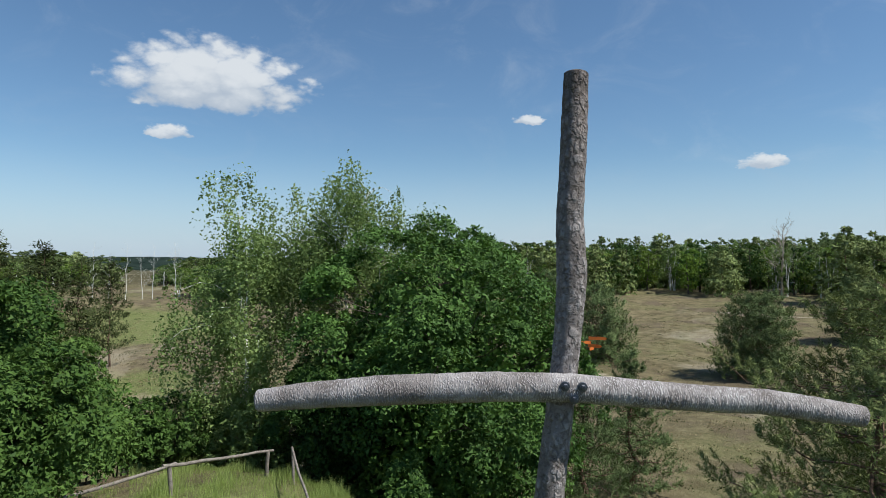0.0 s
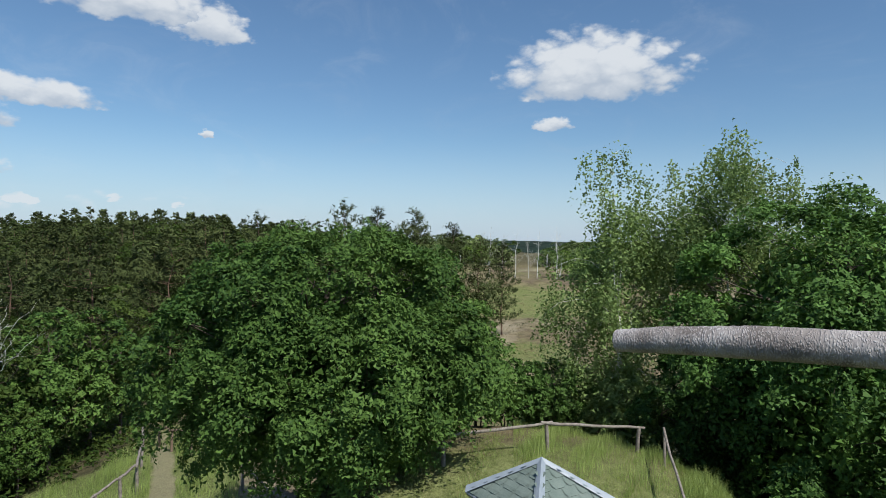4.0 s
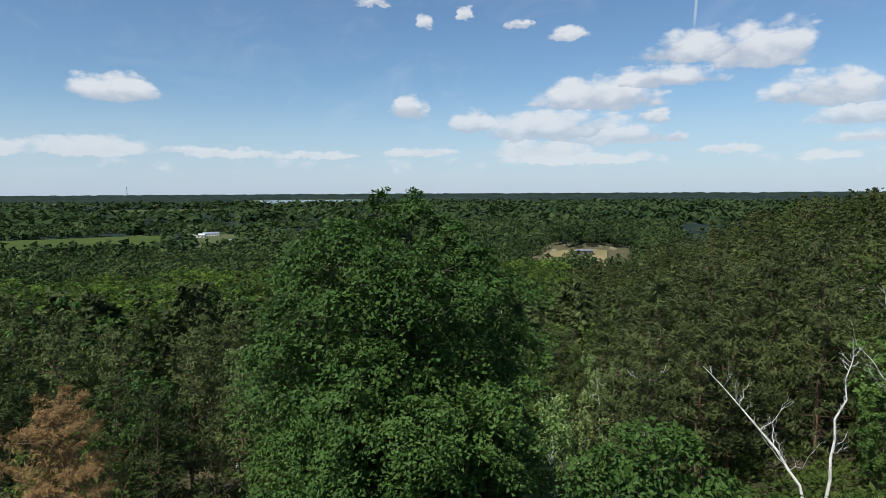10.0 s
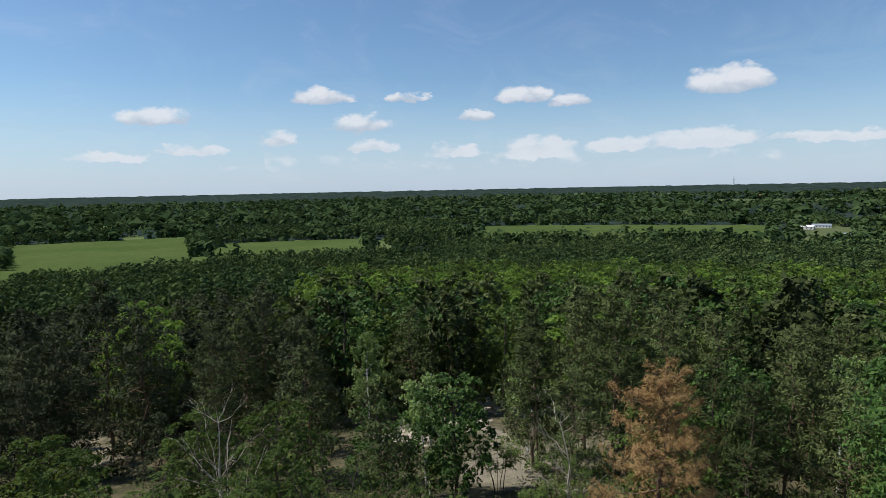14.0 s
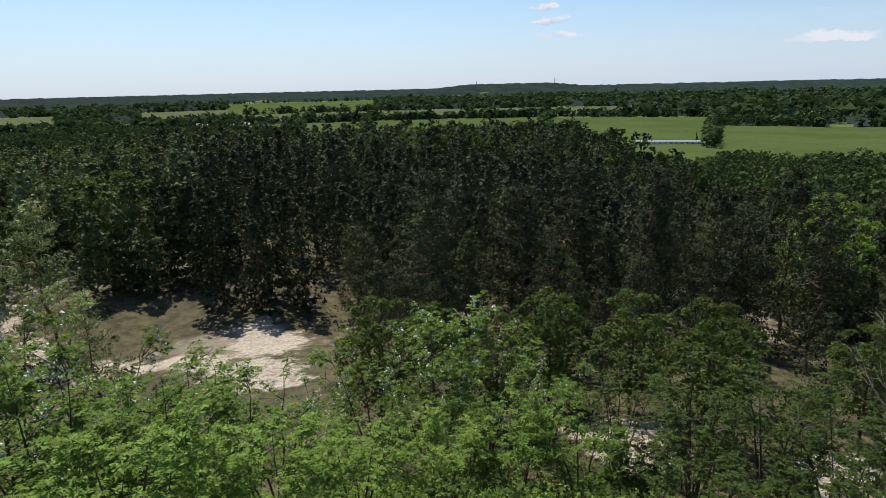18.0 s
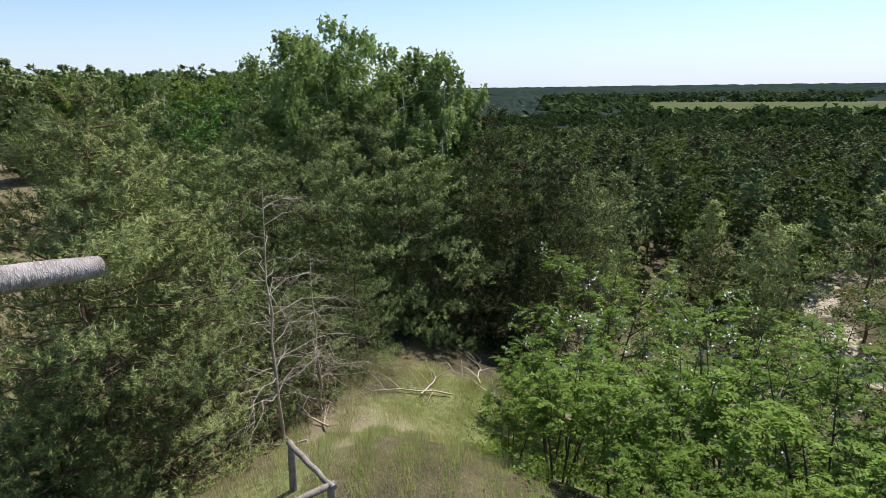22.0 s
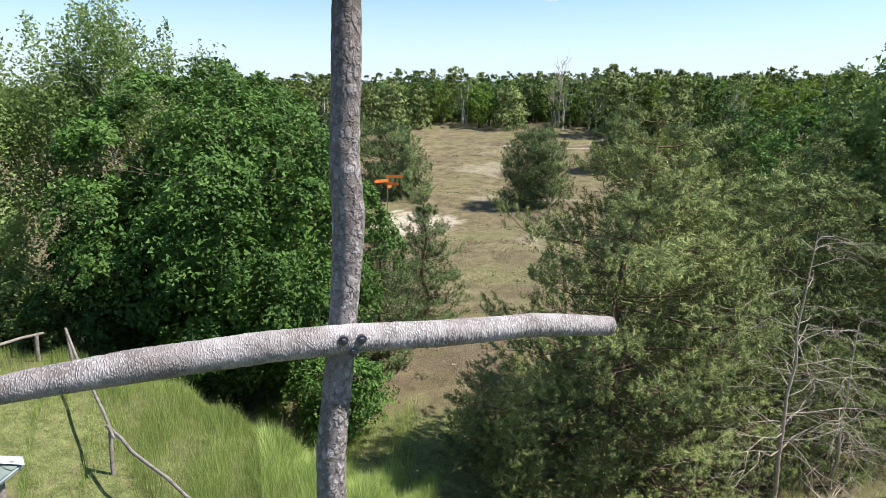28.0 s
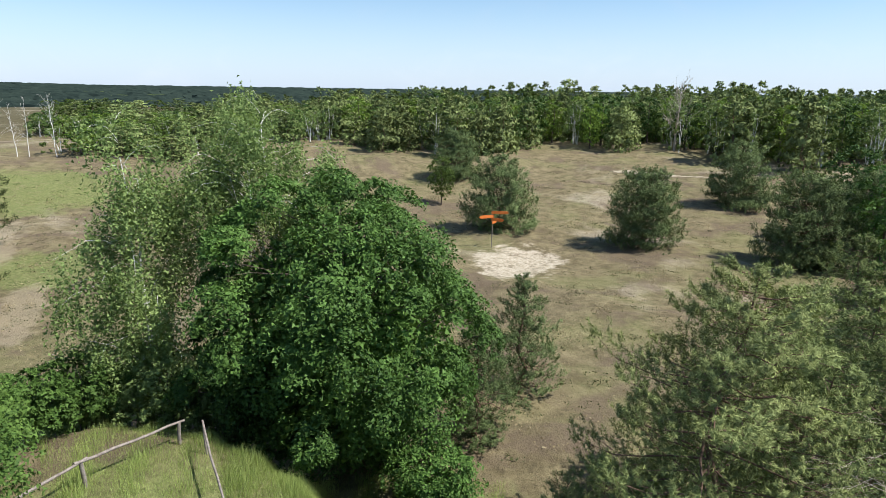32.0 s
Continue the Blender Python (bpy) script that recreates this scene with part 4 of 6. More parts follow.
def near_trees():
    rng = np.random.default_rng(11)
    w, c = broadleaf(rng, 5.3, 7.8, 165000, 0.073, lobes=110, low=-0.09, lobe_size=0.105, sprays=26, tight=0.9, cut="three")
    plant("oak_tree", w, c, "bark", "oak_bright", spot(44.0, 13.3), "spreading oak in full dark-green leaf beside the hilltop fence")
    w, c = broadleaf(rng, 9.4, 9.7, 138000, 0.094, tight=0.9, lobes=105, low=-0.1, lobe_size=0.108, sprays=26, cut="three", core=0.2)
    plant("maple_tree", w, c, "bark", "maple", spot(1.2, 18.0), "dense dark-green maple behind the wooden cross")
    w, c = birch_tree(rng, 10.7, 4.9, 34000, 0.082, low=0.08, stems=2, lobes=44, droop=1.6, cut="three")
    plant("birch_tree", w, c, "birch_bark", "birch", spot(17.0, 19.5), "weeping birch with white stems at the foot of the bank")
    w, c = birch_tree(rng, 12.4, 8.0, 50000, 0.086, low=0.4, stems=4, lobes=60, droop=1.4, cut="three")
    plant("birch_tree", w, c, "birch_bark", "birch", spot(6.5, 22.0), "tall birch rising behind the dark maple")
    w, c = broadleaf(rng, 10.4, 8.0, 145000, 0.082, lobes=120, tight=0.9, low=-0.02, lobe_size=0.12, sprays=26, cut="three", shoots=((0.55, 0.25), (-0.35, 0.25)))
    plant("oak_tree", w, c, "bark", "oak", spot(114.5, 14.3), "young oak with two leading shoots on the slope", turn=radians(114))
    w, c = pine_tree(rng, 8.2, 6.8, low=0.0, whorls=19, arms=7, tufts=33, needles=32, tuft=0.095, slim=0.145, bare=0.33, candles=300, twigs=8, shoot=2.4)
    plant("pine_tree", w, c, "pine_bark", "pine", spot(324.5, 13.9), "bushy grey-green pine on the bank below the cross")
    w, c = pine_tree(rng, 4.8, 3.0, low=0.03, whorls=14, arms=6, tufts=18, needles=22, tuft=0.10, slim=0.15, shape=1.0, bare=0.2, candles=150)
    plant("pine_tree", w, c, "pine_bark", "bush_pine", spot(343.3, 23.0), "young pine standing alone at the edge of the meadow")
    w, c = pine_tree(rng, 7.0, 4.0, low=0.1, whorls=15, arms=6, tufts=26, needles=18, tuft=0.11, slim=0.12, bare=0.2)
    plant("withered_pine", w, c, "pine_bark", "brown", spot(143.8, 17.0), "withered pine with rust-brown needles")
    w, c = broadleaf(rng, 4.2, 3.4, 12000, 0.115, lobes=32, low=0.0, lobe_size=0.2, trunk=0.06, stems=3)
    plant("broad_leaved_shrub", w, c, "bark", "oak", spot(89.5, 11.0), "dark-leaved shrub on the slope")
    for az, d, s in ((16.5, 17.8, 1.0), (20.5, 19.5, 1.15), (12.0, 18.5, 1.1), (24.0, 21.0, 0.8)):
        w, c = broadleaf(rng, 2.6 * s, 3.2 * s, 6000, 0.095, lobes=28, low=0.0, lobe_size=0.17, trunk=0.04, stems=4, cut="three")
        plant("broad_leaved_shrub", w, c, "bark", "birch", spot(az, d), "light-green saplings at the foot of the weeping birch", "saplings below the birch")
    for az, d, s in ((27.5, 17.4, 0.75), (23.8, 18.2, 0.85), (30.5, 16.6, 0.65)):
        w, c = broadleaf(rng, 2.5 * s, 3.2 * s, 7000, 0.085, lobes=30, low=0.0, lobe_size=0.15, trunk=0.04, stems=4, cut="three")
        plant("broad_leaved_shrub", w, c, "bark", "oak", spot(az, d), "dark-green bush on the bank between oak and birch", "bushes on the bank")
    w, c = pine_tree(rng, 4.3, 2.9, low=0.0, whorls=13, arms=6, tufts=18, needles=20, tuft=0.10, slim=0.15, shape=0.95, bare=0.2, candles=120)
    plant("pine_tree", w, c, "pine_bark", "bush_pine", spot(347.5, 19.5), "young pine half hidden behind the dark maple")
    w, c = broadleaf(rng, 2.2, 3.0, 7000, 0.105, lobes=26, low=0.0, lobe_size=0.2, trunk=0.05, stems=3)
    plant("broad_leaved_shrub", w, c, "bark", "maple", spot(351.5, 15.2), "leafy undergrowth at the foot of the dark maple")


near_trees()

SHRUB_GROUP = "locust trees on the slope"


def locusts():
    rng = np.random.default_rng(5)
    kinds = [locust_tree(rng, 5.3, 4.4, 4 + k, 10, 4, 9, 0.066) for k in range(3)]
    shrubs = [locust_tree(rng, 2.9, 2.8, 5, 7, 4, 9, 0.066) for _ in range(2)]
    made = {}

    def put(k, az, d, s, mat="locust"):
        low = k > 2
        s *= rng.uniform(0.72, 1.12)
        w, c = shrubs[k - 3] if low else kinds[k]
        turn = rng.uniform(0, 6.28)
        if (k, mat) not in made:
            ob = made[k, mat] = plant("leafy_shrub" if low else "locust_tree", w, c, "bark", mat, spot(az, d),
                                 "low light-green shrub on the slope" if low else "light-green locust tree with several thin stems", "shrubs on the slope" if low else SHRUB_GROUP, turn, s)
            if mat == "locust" and not low:
                spots = np.concatenate(c.verts)
                spots = spots[spots[:, 2] > 2.4]
                mids = spots[rng.integers(len(spots), size=46)]
                where = np.repeat(mids, 9, 0) + rng.standard_normal((46 * 9, 3)) * [0.06, 0.06, 0.09]
                bloom = Geo()
                leaves(bloom, where, rng.standard_normal(where.shape), rng.uniform(0.04, 0.075, len(where)), 0.8, rng, cut="three")
                part("blossoms", bloom, "flower", ob, "hanging cream-white blossoms")
        else:
            copy_thing(made[k, mat], Matrix.LocRotScale(spot(az, d), Euler((0, 0, turn)), None)).scale = (s, s, s * rng.uniform(0.9, 1.1))

    for i, (az, d, s) in enumerate([(230, 17, 1.0), (224, 18, 1.0), (219.5, 17, .98), (213, 19, .85), (236, 18, .85), (248, 16, 1.1), (256, 17, 1.1), (262, 18, 1.15), (267, 16, 1.15),
                                    (272, 21, 1.45), (275, 15, 1.0), (279, 19, 1.2), (240, 15, .8), (256, 13, .95), (268, 12.5, .95), (283.5, 14.5, .8), (206, 19, .72), (199, 17, .9), (193, 18.5, .95), (187, 17, 1.0), (181, 18, .9), (175, 17, .9), (169.5, 18.5, .8), (153, 18.5, .65), (136, 19, .8), (128, 17, .85)]):
        put(i % 3, az, d, s, "locust" if az > 212 else "willow")
    for i, (az, d, s) in enumerate([(240, 8.5, .7), (247, 7.8, .7), (254, 7.6, .75), (261, 7.4, .75), (268, 7.6, .7), (274, 8.2, .75), (232, 9.2, .75), (224, 9.6, .75), (250, 9.2, .8), (264, 8.8, .8), (222, 12.5, .9), (234, 12, .9), (244, 11.5, 1.0), (253, 10.5, 1.1), (259, 10, 1.1), (271, 10, 1.05),
                                    (277, 10.5, 1.1), (283, 11, .95), (288, 11.5, .75), (216, 13, .9), (209, 13.5, .9), (203, 14, .95), (196, 14, .95), (189, 14.5, 1.0), (182, 14, 1.0),
                                    (175, 14, 1.05), (169, 14, 1.0), (161, 14.5, .8), (158, 19, .8), (164.5, 20, .75), (166, 27, .9), (159, 28, .9), (153, 13.5, 1.0), (137, 14, 1.1), (130, 11, .8), (199, 18, .9), (190, 19, 1.0), (246, 14.5, .9), (281, 16, .9), (286, 17.5, .8)]):
        put(3 + i % 2, az, d, s, "locust" if az > 208 else "willow")


locusts()


def forest_objects():
    """Single trees of the woods within some sixty metres."""
    rng = np.random.default_rng(21)
    pines = [pine_tree(rng, 12.0, 5.4, low=0.10 + 0.07 * k, whorls=13, arms=6, tufts=10, needles=7, tuft=0.30, slim=0.26, shape=0.8 + 0.2 * k, trunk=0.13,
                       limb_sides=3, limb_bends=3, sweep=0.5, bare=0.22) for k in range(3)]
    thick = [pine_tree(rng, 8.0, 5.4, low=0.0, whorls=14, arms=6, tufts=19, needles=18, tuft=0.13, slim=0.19, trunk=0.1, limb_sides=3, limb_bends=3, bare=0.34, candles=150, shoot=2.4) for _ in range(2)]
    bushes = [pine_tree(rng, 6.2, 6.6, low=0.0, whorls=13, arms=9, tufts=20, needles=10, tuft=0.24, slim=0.2, shape=0.5, trunk=0.1, limb_sides=3, limb_bends=3, bare=0.3, upward=1.0) for _ in range(2)]
    broad = [broadleaf(rng, 8.5, 5.8, 5200, 0.17, lobes=36, low=0.04, lobe_size=0.13, trunk=0.10, slim=0.7, sprays=10, cut="three") for _ in range(3)]
    birches = [birch_tree(rng, 11.0, 5.6, 8400, 0.16, low=0.12, stems=1 + k, lobes=40, cut="three", droop=0.9) for k in range(2)]
    stock = {"pine": (pines, "pine_tree"), "thick": (thick, "pine_tree"), "bush": (bushes, "bushy_pine"), "broad": (broad, "leafy_tree"), "birch": (birches, "birch_tree")}
    made = {}

    def put(kind, az, d, size, label, mat, bark, group, squash=1.0):
        trees, name = stock[kind]
        k = int(rng.integers(len(trees)))
        place, turn = spot(az, d), rng.uniform(0, 6.28)
        if (kind, k, mat) not in made:
            ob = made[kind, k, mat] = plant(name, *trees[k], bark, mat, place, label, group, turn)
        else:
            ob = copy_thing(made[kind, k, mat], Matrix.LocRotScale(place, Euler((0, 0, turn)), None))
            tagged(ob, label, "", group)
        ob.scale = (size, size, size * squash)

    # pines standing singly on the meadow
    for az, d, s in [(333.3, 53, .95), (346.4, 56, .98), (326, 72, 1.0), (320.7, 53, 1.05), (316, 60, 1.0), (350.5, 78, .9)]:
        put("bush", az, d, s, "bushy dark-green pine standing free on the dry meadow", "bush_pine", "pine_bark", "pines on the meadow")
    put("broad", 351.8, 66, .62, "round light-green tree on the meadow", "willow", "bark", "leafy trees")
    # bank on the eastern side
    for az, d, s in [(317, 15.5, .80), (312.5, 18.5, .85), (329, 15.0, .42), (327, 18.5, .6), (321, 18.5, .8), (315, 21, .85), (308, 20.5, .82), (303, 21.5, .86), (298, 23, .9),
                     (311, 25, .95), (320, 24, .75), (305, 26, 1.0), (300, 28, 1.1), (294.5, 24, .95), (291, 25, 1.0), (287, 27, 1.1), (317, 30, .85), (310, 32, 1.0), (283, 27, 1.15), (289, 31, 1.3),
                     (307, 16.5, .42), (303, 18.5, .5), (337.5, 14.2, .34), (334, 12.6, .3), (334, 16.5, .25), (325.5, 11.8, .28)]:
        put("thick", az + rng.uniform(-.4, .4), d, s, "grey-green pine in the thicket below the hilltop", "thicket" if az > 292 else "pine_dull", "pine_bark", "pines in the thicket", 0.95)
    for az, d, s in [(306.5, 30, 1.0), (303.5, 31, 1.05), (300, 31, 1.0), (296.5, 31, 1.08), (293, 31, 1.1), (304.5, 35, 1.05), (305, 28.5, .8), (301.8, 29, .85), (298, 29.5, .85), (294.5, 29, .85), (292.0, 33, .95), (307.5, 32, 1.0), (302.5, 33, 1.1), (298.5, 33, 1.12), (295, 33, 1.1)]:
        put("birch", az, d, s, "tall leafy birch above the pines", "birch", "birch_bark", "birches above the thicket", 1.07)
    for az, d, s, mat in [(312, 47, 1.05, "maple"), (308.5, 50, 1.15, "maple"), (304.5, 45, 1.1, "maple"), (315.5, 54, 1.0, "maple"), (310, 58, 1.2, "oak"), (301, 48, 1.15, "maple"), (297, 46, 1.1, "maple"),
                          (318, 62, 1.0, "oak"), (306, 62, 1.2, "maple"), (293, 48, 1.1, "maple"), (313.5, 40, .8, "maple"), (307, 40, .9, "maple"), (300, 40, .95, "maple"), (288, 46, 1.0, "maple")]:
        put("broad", az, d, s, "bright leafy tree behind the pine thicket" if mat != "oak" else "dark leafy tree behind the pine thicket", mat, "bark", "leafy trees behind the thicket")
    # west: young trees along the path
    for az, d, s in [(66.5, 33.5, .95), (63.6, 35, .9), (70.5, 32.5, .95), (61.5, 37, .9), (73, 35, 1.0), (68, 37, 1.0), (71.5, 30, .5), (74.5, 29.5, .42), (68.5, 31, .5), (72.8, 31.5, .8)]:
        put("broad", az, d, s * 0.95, "young leafy tree beside the path", "oak_bright" if rng.random() < 0.6 else "willow", "bark", "leafy trees")
    for az, d, s in [(33, 38, .76), (36.5, 42, .85), (40, 45, .88), (30.5, 44, .74), (43, 42, .92), (28.5, 58, .68), (47, 50, .9), (51, 46, .77), (55, 48, .95), (38, 52, .85)]:
        put("pine", az, d, s, "pine behind the spreading oak", "pine_dull", "pine_bark", "pines behind the oak")
    # slopes: rings of trees, thinned at random
    for d in np.arange(22.0, 52.0, 4.0):
        step = math.degrees(4.6 / d)
        for az in np.arange(52.0, 296.0, step):
            a, r = az + rng.uniform(-.4, .4) * step, d + rng.uniform(-1.8, 1.8)
            if 233 < a < 252 and 21 < r < 54 or 250 <= a < 258 and 24 < r < 34 or 153 < a < 163 and 42 < r < 75 or 164 < a < 169 and 34 < r < 46 or a < 66 and r < 46 or 281 < a and r < 32 or 66 <= a < 81 and r < 32:
                continue
            if 250 <= a < 281 and 30 < r < 60 and rng.random() < 0.2:
                continue
            ribbon = np.interp(a, [238, 247, 258, 263, 268], [33, 41, 51, 66, 76])
            if 238 < a < 268 and ribbon - 15 < r < ribbon + 4 and rng.random() < 0.85:
                continue
            glade = np.interp(a, [155, 161.5, 168], [70, 52, 44])
            if 152.5 < a < 171 and glade - 17 < r < glade + 4 and rng.random() < 0.9:
                continue
            if 156.5 < a < 168 and r < 44 and rng.random() < 0.5:
                continue
            if 249 < a < 269 and 27 < r < 52 and rng.random() < 0.35:
                continue
            if 200 < a < 212 and r < 25:
                continue
            if a < 96:
                put("pine", a, r, np.interp(r, [24, 40, 60], [.6, 1.0, 1.2]) * rng.uniform(.8, 1.02), "dull green pine in the western wood", "pine_dull", "pine_bark", "pines of the western wood")
            elif a < 174:
                pick, size = rng.random(), np.interp(r, [22, 30, 60], [.6, .75, 1.1])
                if pick < 0.45:
                    put("pine", a, r, size * rng.uniform(.75, 1.0), "dull green pine on the slope", "pine_dull", "pine_bark", "pines of the slope")
                elif pick < 0.6:
                    put("birch", a, r, size * rng.uniform(.75, 1.0), "slender birch among the pines", "birch", "birch_bark", "birches of the slope")
                else:
                    put("broad", a, r, size * rng.uniform(.85, 1.2), "leafy tree on the slope", "willow" if pick < .88 else "oak", "bark", "leafy trees of the slope")
            elif r > 28 and rng.random() < (0.14 if a < 243 else 0.28):
                continue
            elif r < 28:
                if a < 250:
                    put("broad", a, r, rng.uniform(.5, .7), "low leafy tree on the slope", "willow", "bark", "leafy trees of the slope")
            else:
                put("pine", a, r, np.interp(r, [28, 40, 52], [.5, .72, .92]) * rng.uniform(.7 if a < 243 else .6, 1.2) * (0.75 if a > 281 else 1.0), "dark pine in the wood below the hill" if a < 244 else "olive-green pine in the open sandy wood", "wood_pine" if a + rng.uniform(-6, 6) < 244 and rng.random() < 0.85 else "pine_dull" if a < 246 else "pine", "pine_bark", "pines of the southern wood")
    put("broad", 190.8, 55, 1.4, "bright yellow-green tree among dark pines", "locust", "bark", "leafy trees")


forest_objects()


# ---- woods farther off ----
def woods(name, label, mat, az, d, height, width, quads, rng, conic=0.0, grain=0.24, lobes=7, low=0.04):
    """Many trees as one mass: each a cluster of leafy lobes from its foot to its top."""
    n, each = len(az), max(1, quads // lobes)
    x, y = -d * np.sin(np.radians(az)), d * np.cos(np.radians(az))
    foot = np.stack([x, y, land(x, y)], -1)
    rise = low + (1 - low) * (np.arange(lobes)[None] + rng.uniform(0.1, 0.9, (n, lobes))) / lobes
    round_ = np.sin(np.pi * np.clip(rise * 0.80 + 0.14, 0, 1)) ** 0.7
    cone = (1.02 - rise) ** 0.75 * 1.1
    profile = round_ * (1 - conic) + cone * conic
    a = rng.uniform(0, 2 * np.pi, (n, lobes))
    out = profile * width[:, None] * 0.36 * rng.uniform(0.15, 1.0, (n, lobes)) ** 0.5
    mid = np.stack([np.cos(a) * out, np.sin(a) * out, height[:, None] * rise * 0.93], -1) + foot[:, None]
    size = width[:, None] * (0.72 / math.sqrt(lobes)) * rng.uniform(0.7, 1.3, (n, lobes)) * (0.45 + 0.55 * profile)
    u = unit(ball(rng, n * lobes * each).reshape(n, lobes, each, 3) + [0, 0, 0.3])
    spots = mid[:, :, None] + u * size[:, :, None, None] * rng.uniform(0.2, 1.3, (n, lobes, each, 1)) * [1, 1, 0.7]
    g = Geo()
    total = n * lobes * each
    leaf = np.repeat(width * grain, lobes * each) * rng.uniform(0.7, 1.4, total)
    leaves(g, spots.reshape(-1, 3), 0.5 * u.reshape(-1, 3) + 0.8 * unit(spots - foot[:, None, None] - [0, 0, 4.0]).reshape(-1, 3) + rng.standard_normal((total, 3)) * 0.35 + [0, 0, 0.3], leaf, 0.8, rng, cut="three")
    return thing(name, g, mat, label, "woods", kind="stuff")


def scatter(rng, az0, az1, d0, d1, spacing):
    """Bearings and distances of trees spread evenly over a ring sector."""
    area = math.radians(az1 - az0) * (d1 * d1 - d0 * d0) / 2
    n = int(area / spacing ** 2)
    return rng.uniform(az0, az1, n), np.sqrt(rng.uniform(d0 * d0, d1 * d1, n))


FIELDS = [(171, 186, 520, 800, "field"), (186, 200, 470, 960, "field"), (200, 214, 400, 1200, "field"), (214, 230, 440, 1240, "field"), (230, 236, 640, 1235, "field"), (236, 241, 980, 1230, "field"),
          (206, 241, 1300, 1740, "pale_field"), (229, 242, 1800, 2700, "field"), (136, 161, 690, 1000, "field"), (131, 140.5, 1760, 2290, "pale_field"),
          (254.5, 275, 1320, 2130, "pale_field"), (240.5, 249, 1420, 2150, "pale_field"), (112, 126, 900, 1010, "pale_field"), (97, 102.6, 366, 410, "dry_field"),
          (143, 160, 2700, 3050, "pale_field"), (124.5, 129.5, 950, 1040, "pale_field"), (130, 134.6, 690, 980, "pale_field")]


def in_field(az, d, rim=0.0):
    hit = np.zeros(np.shape(az), bool)
    for a0, a1, d0, d1, _ in FIELDS:
        more = np.degrees(rim / d)
        hit |= (az > a0 - more) & (az < a1 + more) & (d > d0 - rim) & (d < d1 + rim)
    return hit


def grove(name, rng, trees, count, radius):
    """One mesh of a few trees standing close together: (wood, crown, bark, leaf material) each."""
    mats, verts, faces, slots, total = [], [], [], [], 0
    for k in range(count):
        wood, crown, bark, leaf = trees[int(rng.integers(len(trees)))]
        a, r, size = k * 2.39996 + rng.uniform(-0.4, 0.4), radius * math.sqrt((k + 0.4) / count), rng.uniform(0.72, 1.15)
        turn = rng.uniform(0, 6.28)
        c, q = math.cos(turn) * size, math.sin(turn) * size
        spin = np.array([[c, -q, 0], [q, c, 0], [0, 0, size]])
        for geo, mat in ((wood, bark), (crown, leaf)):
            if mat not in mats:
                mats.append(mat)
            v = np.concatenate(geo.verts) @ spin.T + [math.cos(a) * r, math.sin(a) * r, 0]
            for f in geo.faces:
                f = f if f.shape[1] == 3 else np.concatenate([f[:, [0, 1, 2]], f[:, [0, 2, 3]]])
                faces.append(f + total)
                slots.append(np.full(len(f), mats.index(mat)))
            verts.append(v)
            total += len(v)
    g = Geo()
    g.add(np.concatenate(verts), np.concatenate(faces))
    me = g.mesh(name, mats[0])
    for mat in mats[1:]:
        me.materials.append(MAT[mat])
    me.polygons.foreach_set("material_index", np.concatenate(slots).astype(np.int32))
    return me


def stand(name, label, rng, choices, spacing, reach, inside, size, most=250):
    """Covers a part of the land with groves, each sunk a little where the ground falls away."""
    n = int(reach / spacing)
    gx, gy = np.meshgrid(np.arange(-n, n + 1), np.arange(-n, n + 1))
    x = (gx + 0.5 * (gy % 2)).ravel() * spacing + rng.uniform(-.3, .3, gx.size) * spacing
    y = gy.ravel() * 0.88 * spacing + rng.uniform(-.3, .3, gx.size) * spacing
    d, az = np.hypot(x, y), np.degrees(np.arctan2(-x, y)) % 360
    m = inside(az, d)
    x, y, d, az = x[m], y[m], d[m], az[m]
    z = land(x, y)
    fall = np.hypot(land(x + 3, y) - z, land(x, y + 3) - z) / 3
    shares = np.array([share for _, share in choices], float)
    order = np.argsort(az)
    for lo in range(0, len(order), most):
        rows = order[lo:lo + most]
        origin = Vector((x[rows].mean(), y[rows].mean(), z[rows].mean()))
        wood = base(name, origin, label, "woods", kind="stuff")
        for i in rows:
            meshes = choices[int(rng.choice(len(choices), p=shares / shares.sum()))][0]
            ob = new("grove", meshes[int(rng.integers(len(meshes)))])
            ob.parent = wood
            s = size(az[i], d[i]) * rng.uniform(0.82, 1.18)
            ob.location = Vector((x[i], y[i], z[i] - fall[i] * spacing * 0.35)) - origin
            ob.rotation_euler, ob.scale = (0, 0, rng.uniform(0, 6.28)), (max(s, 0.9), max(s, 0.9), s)


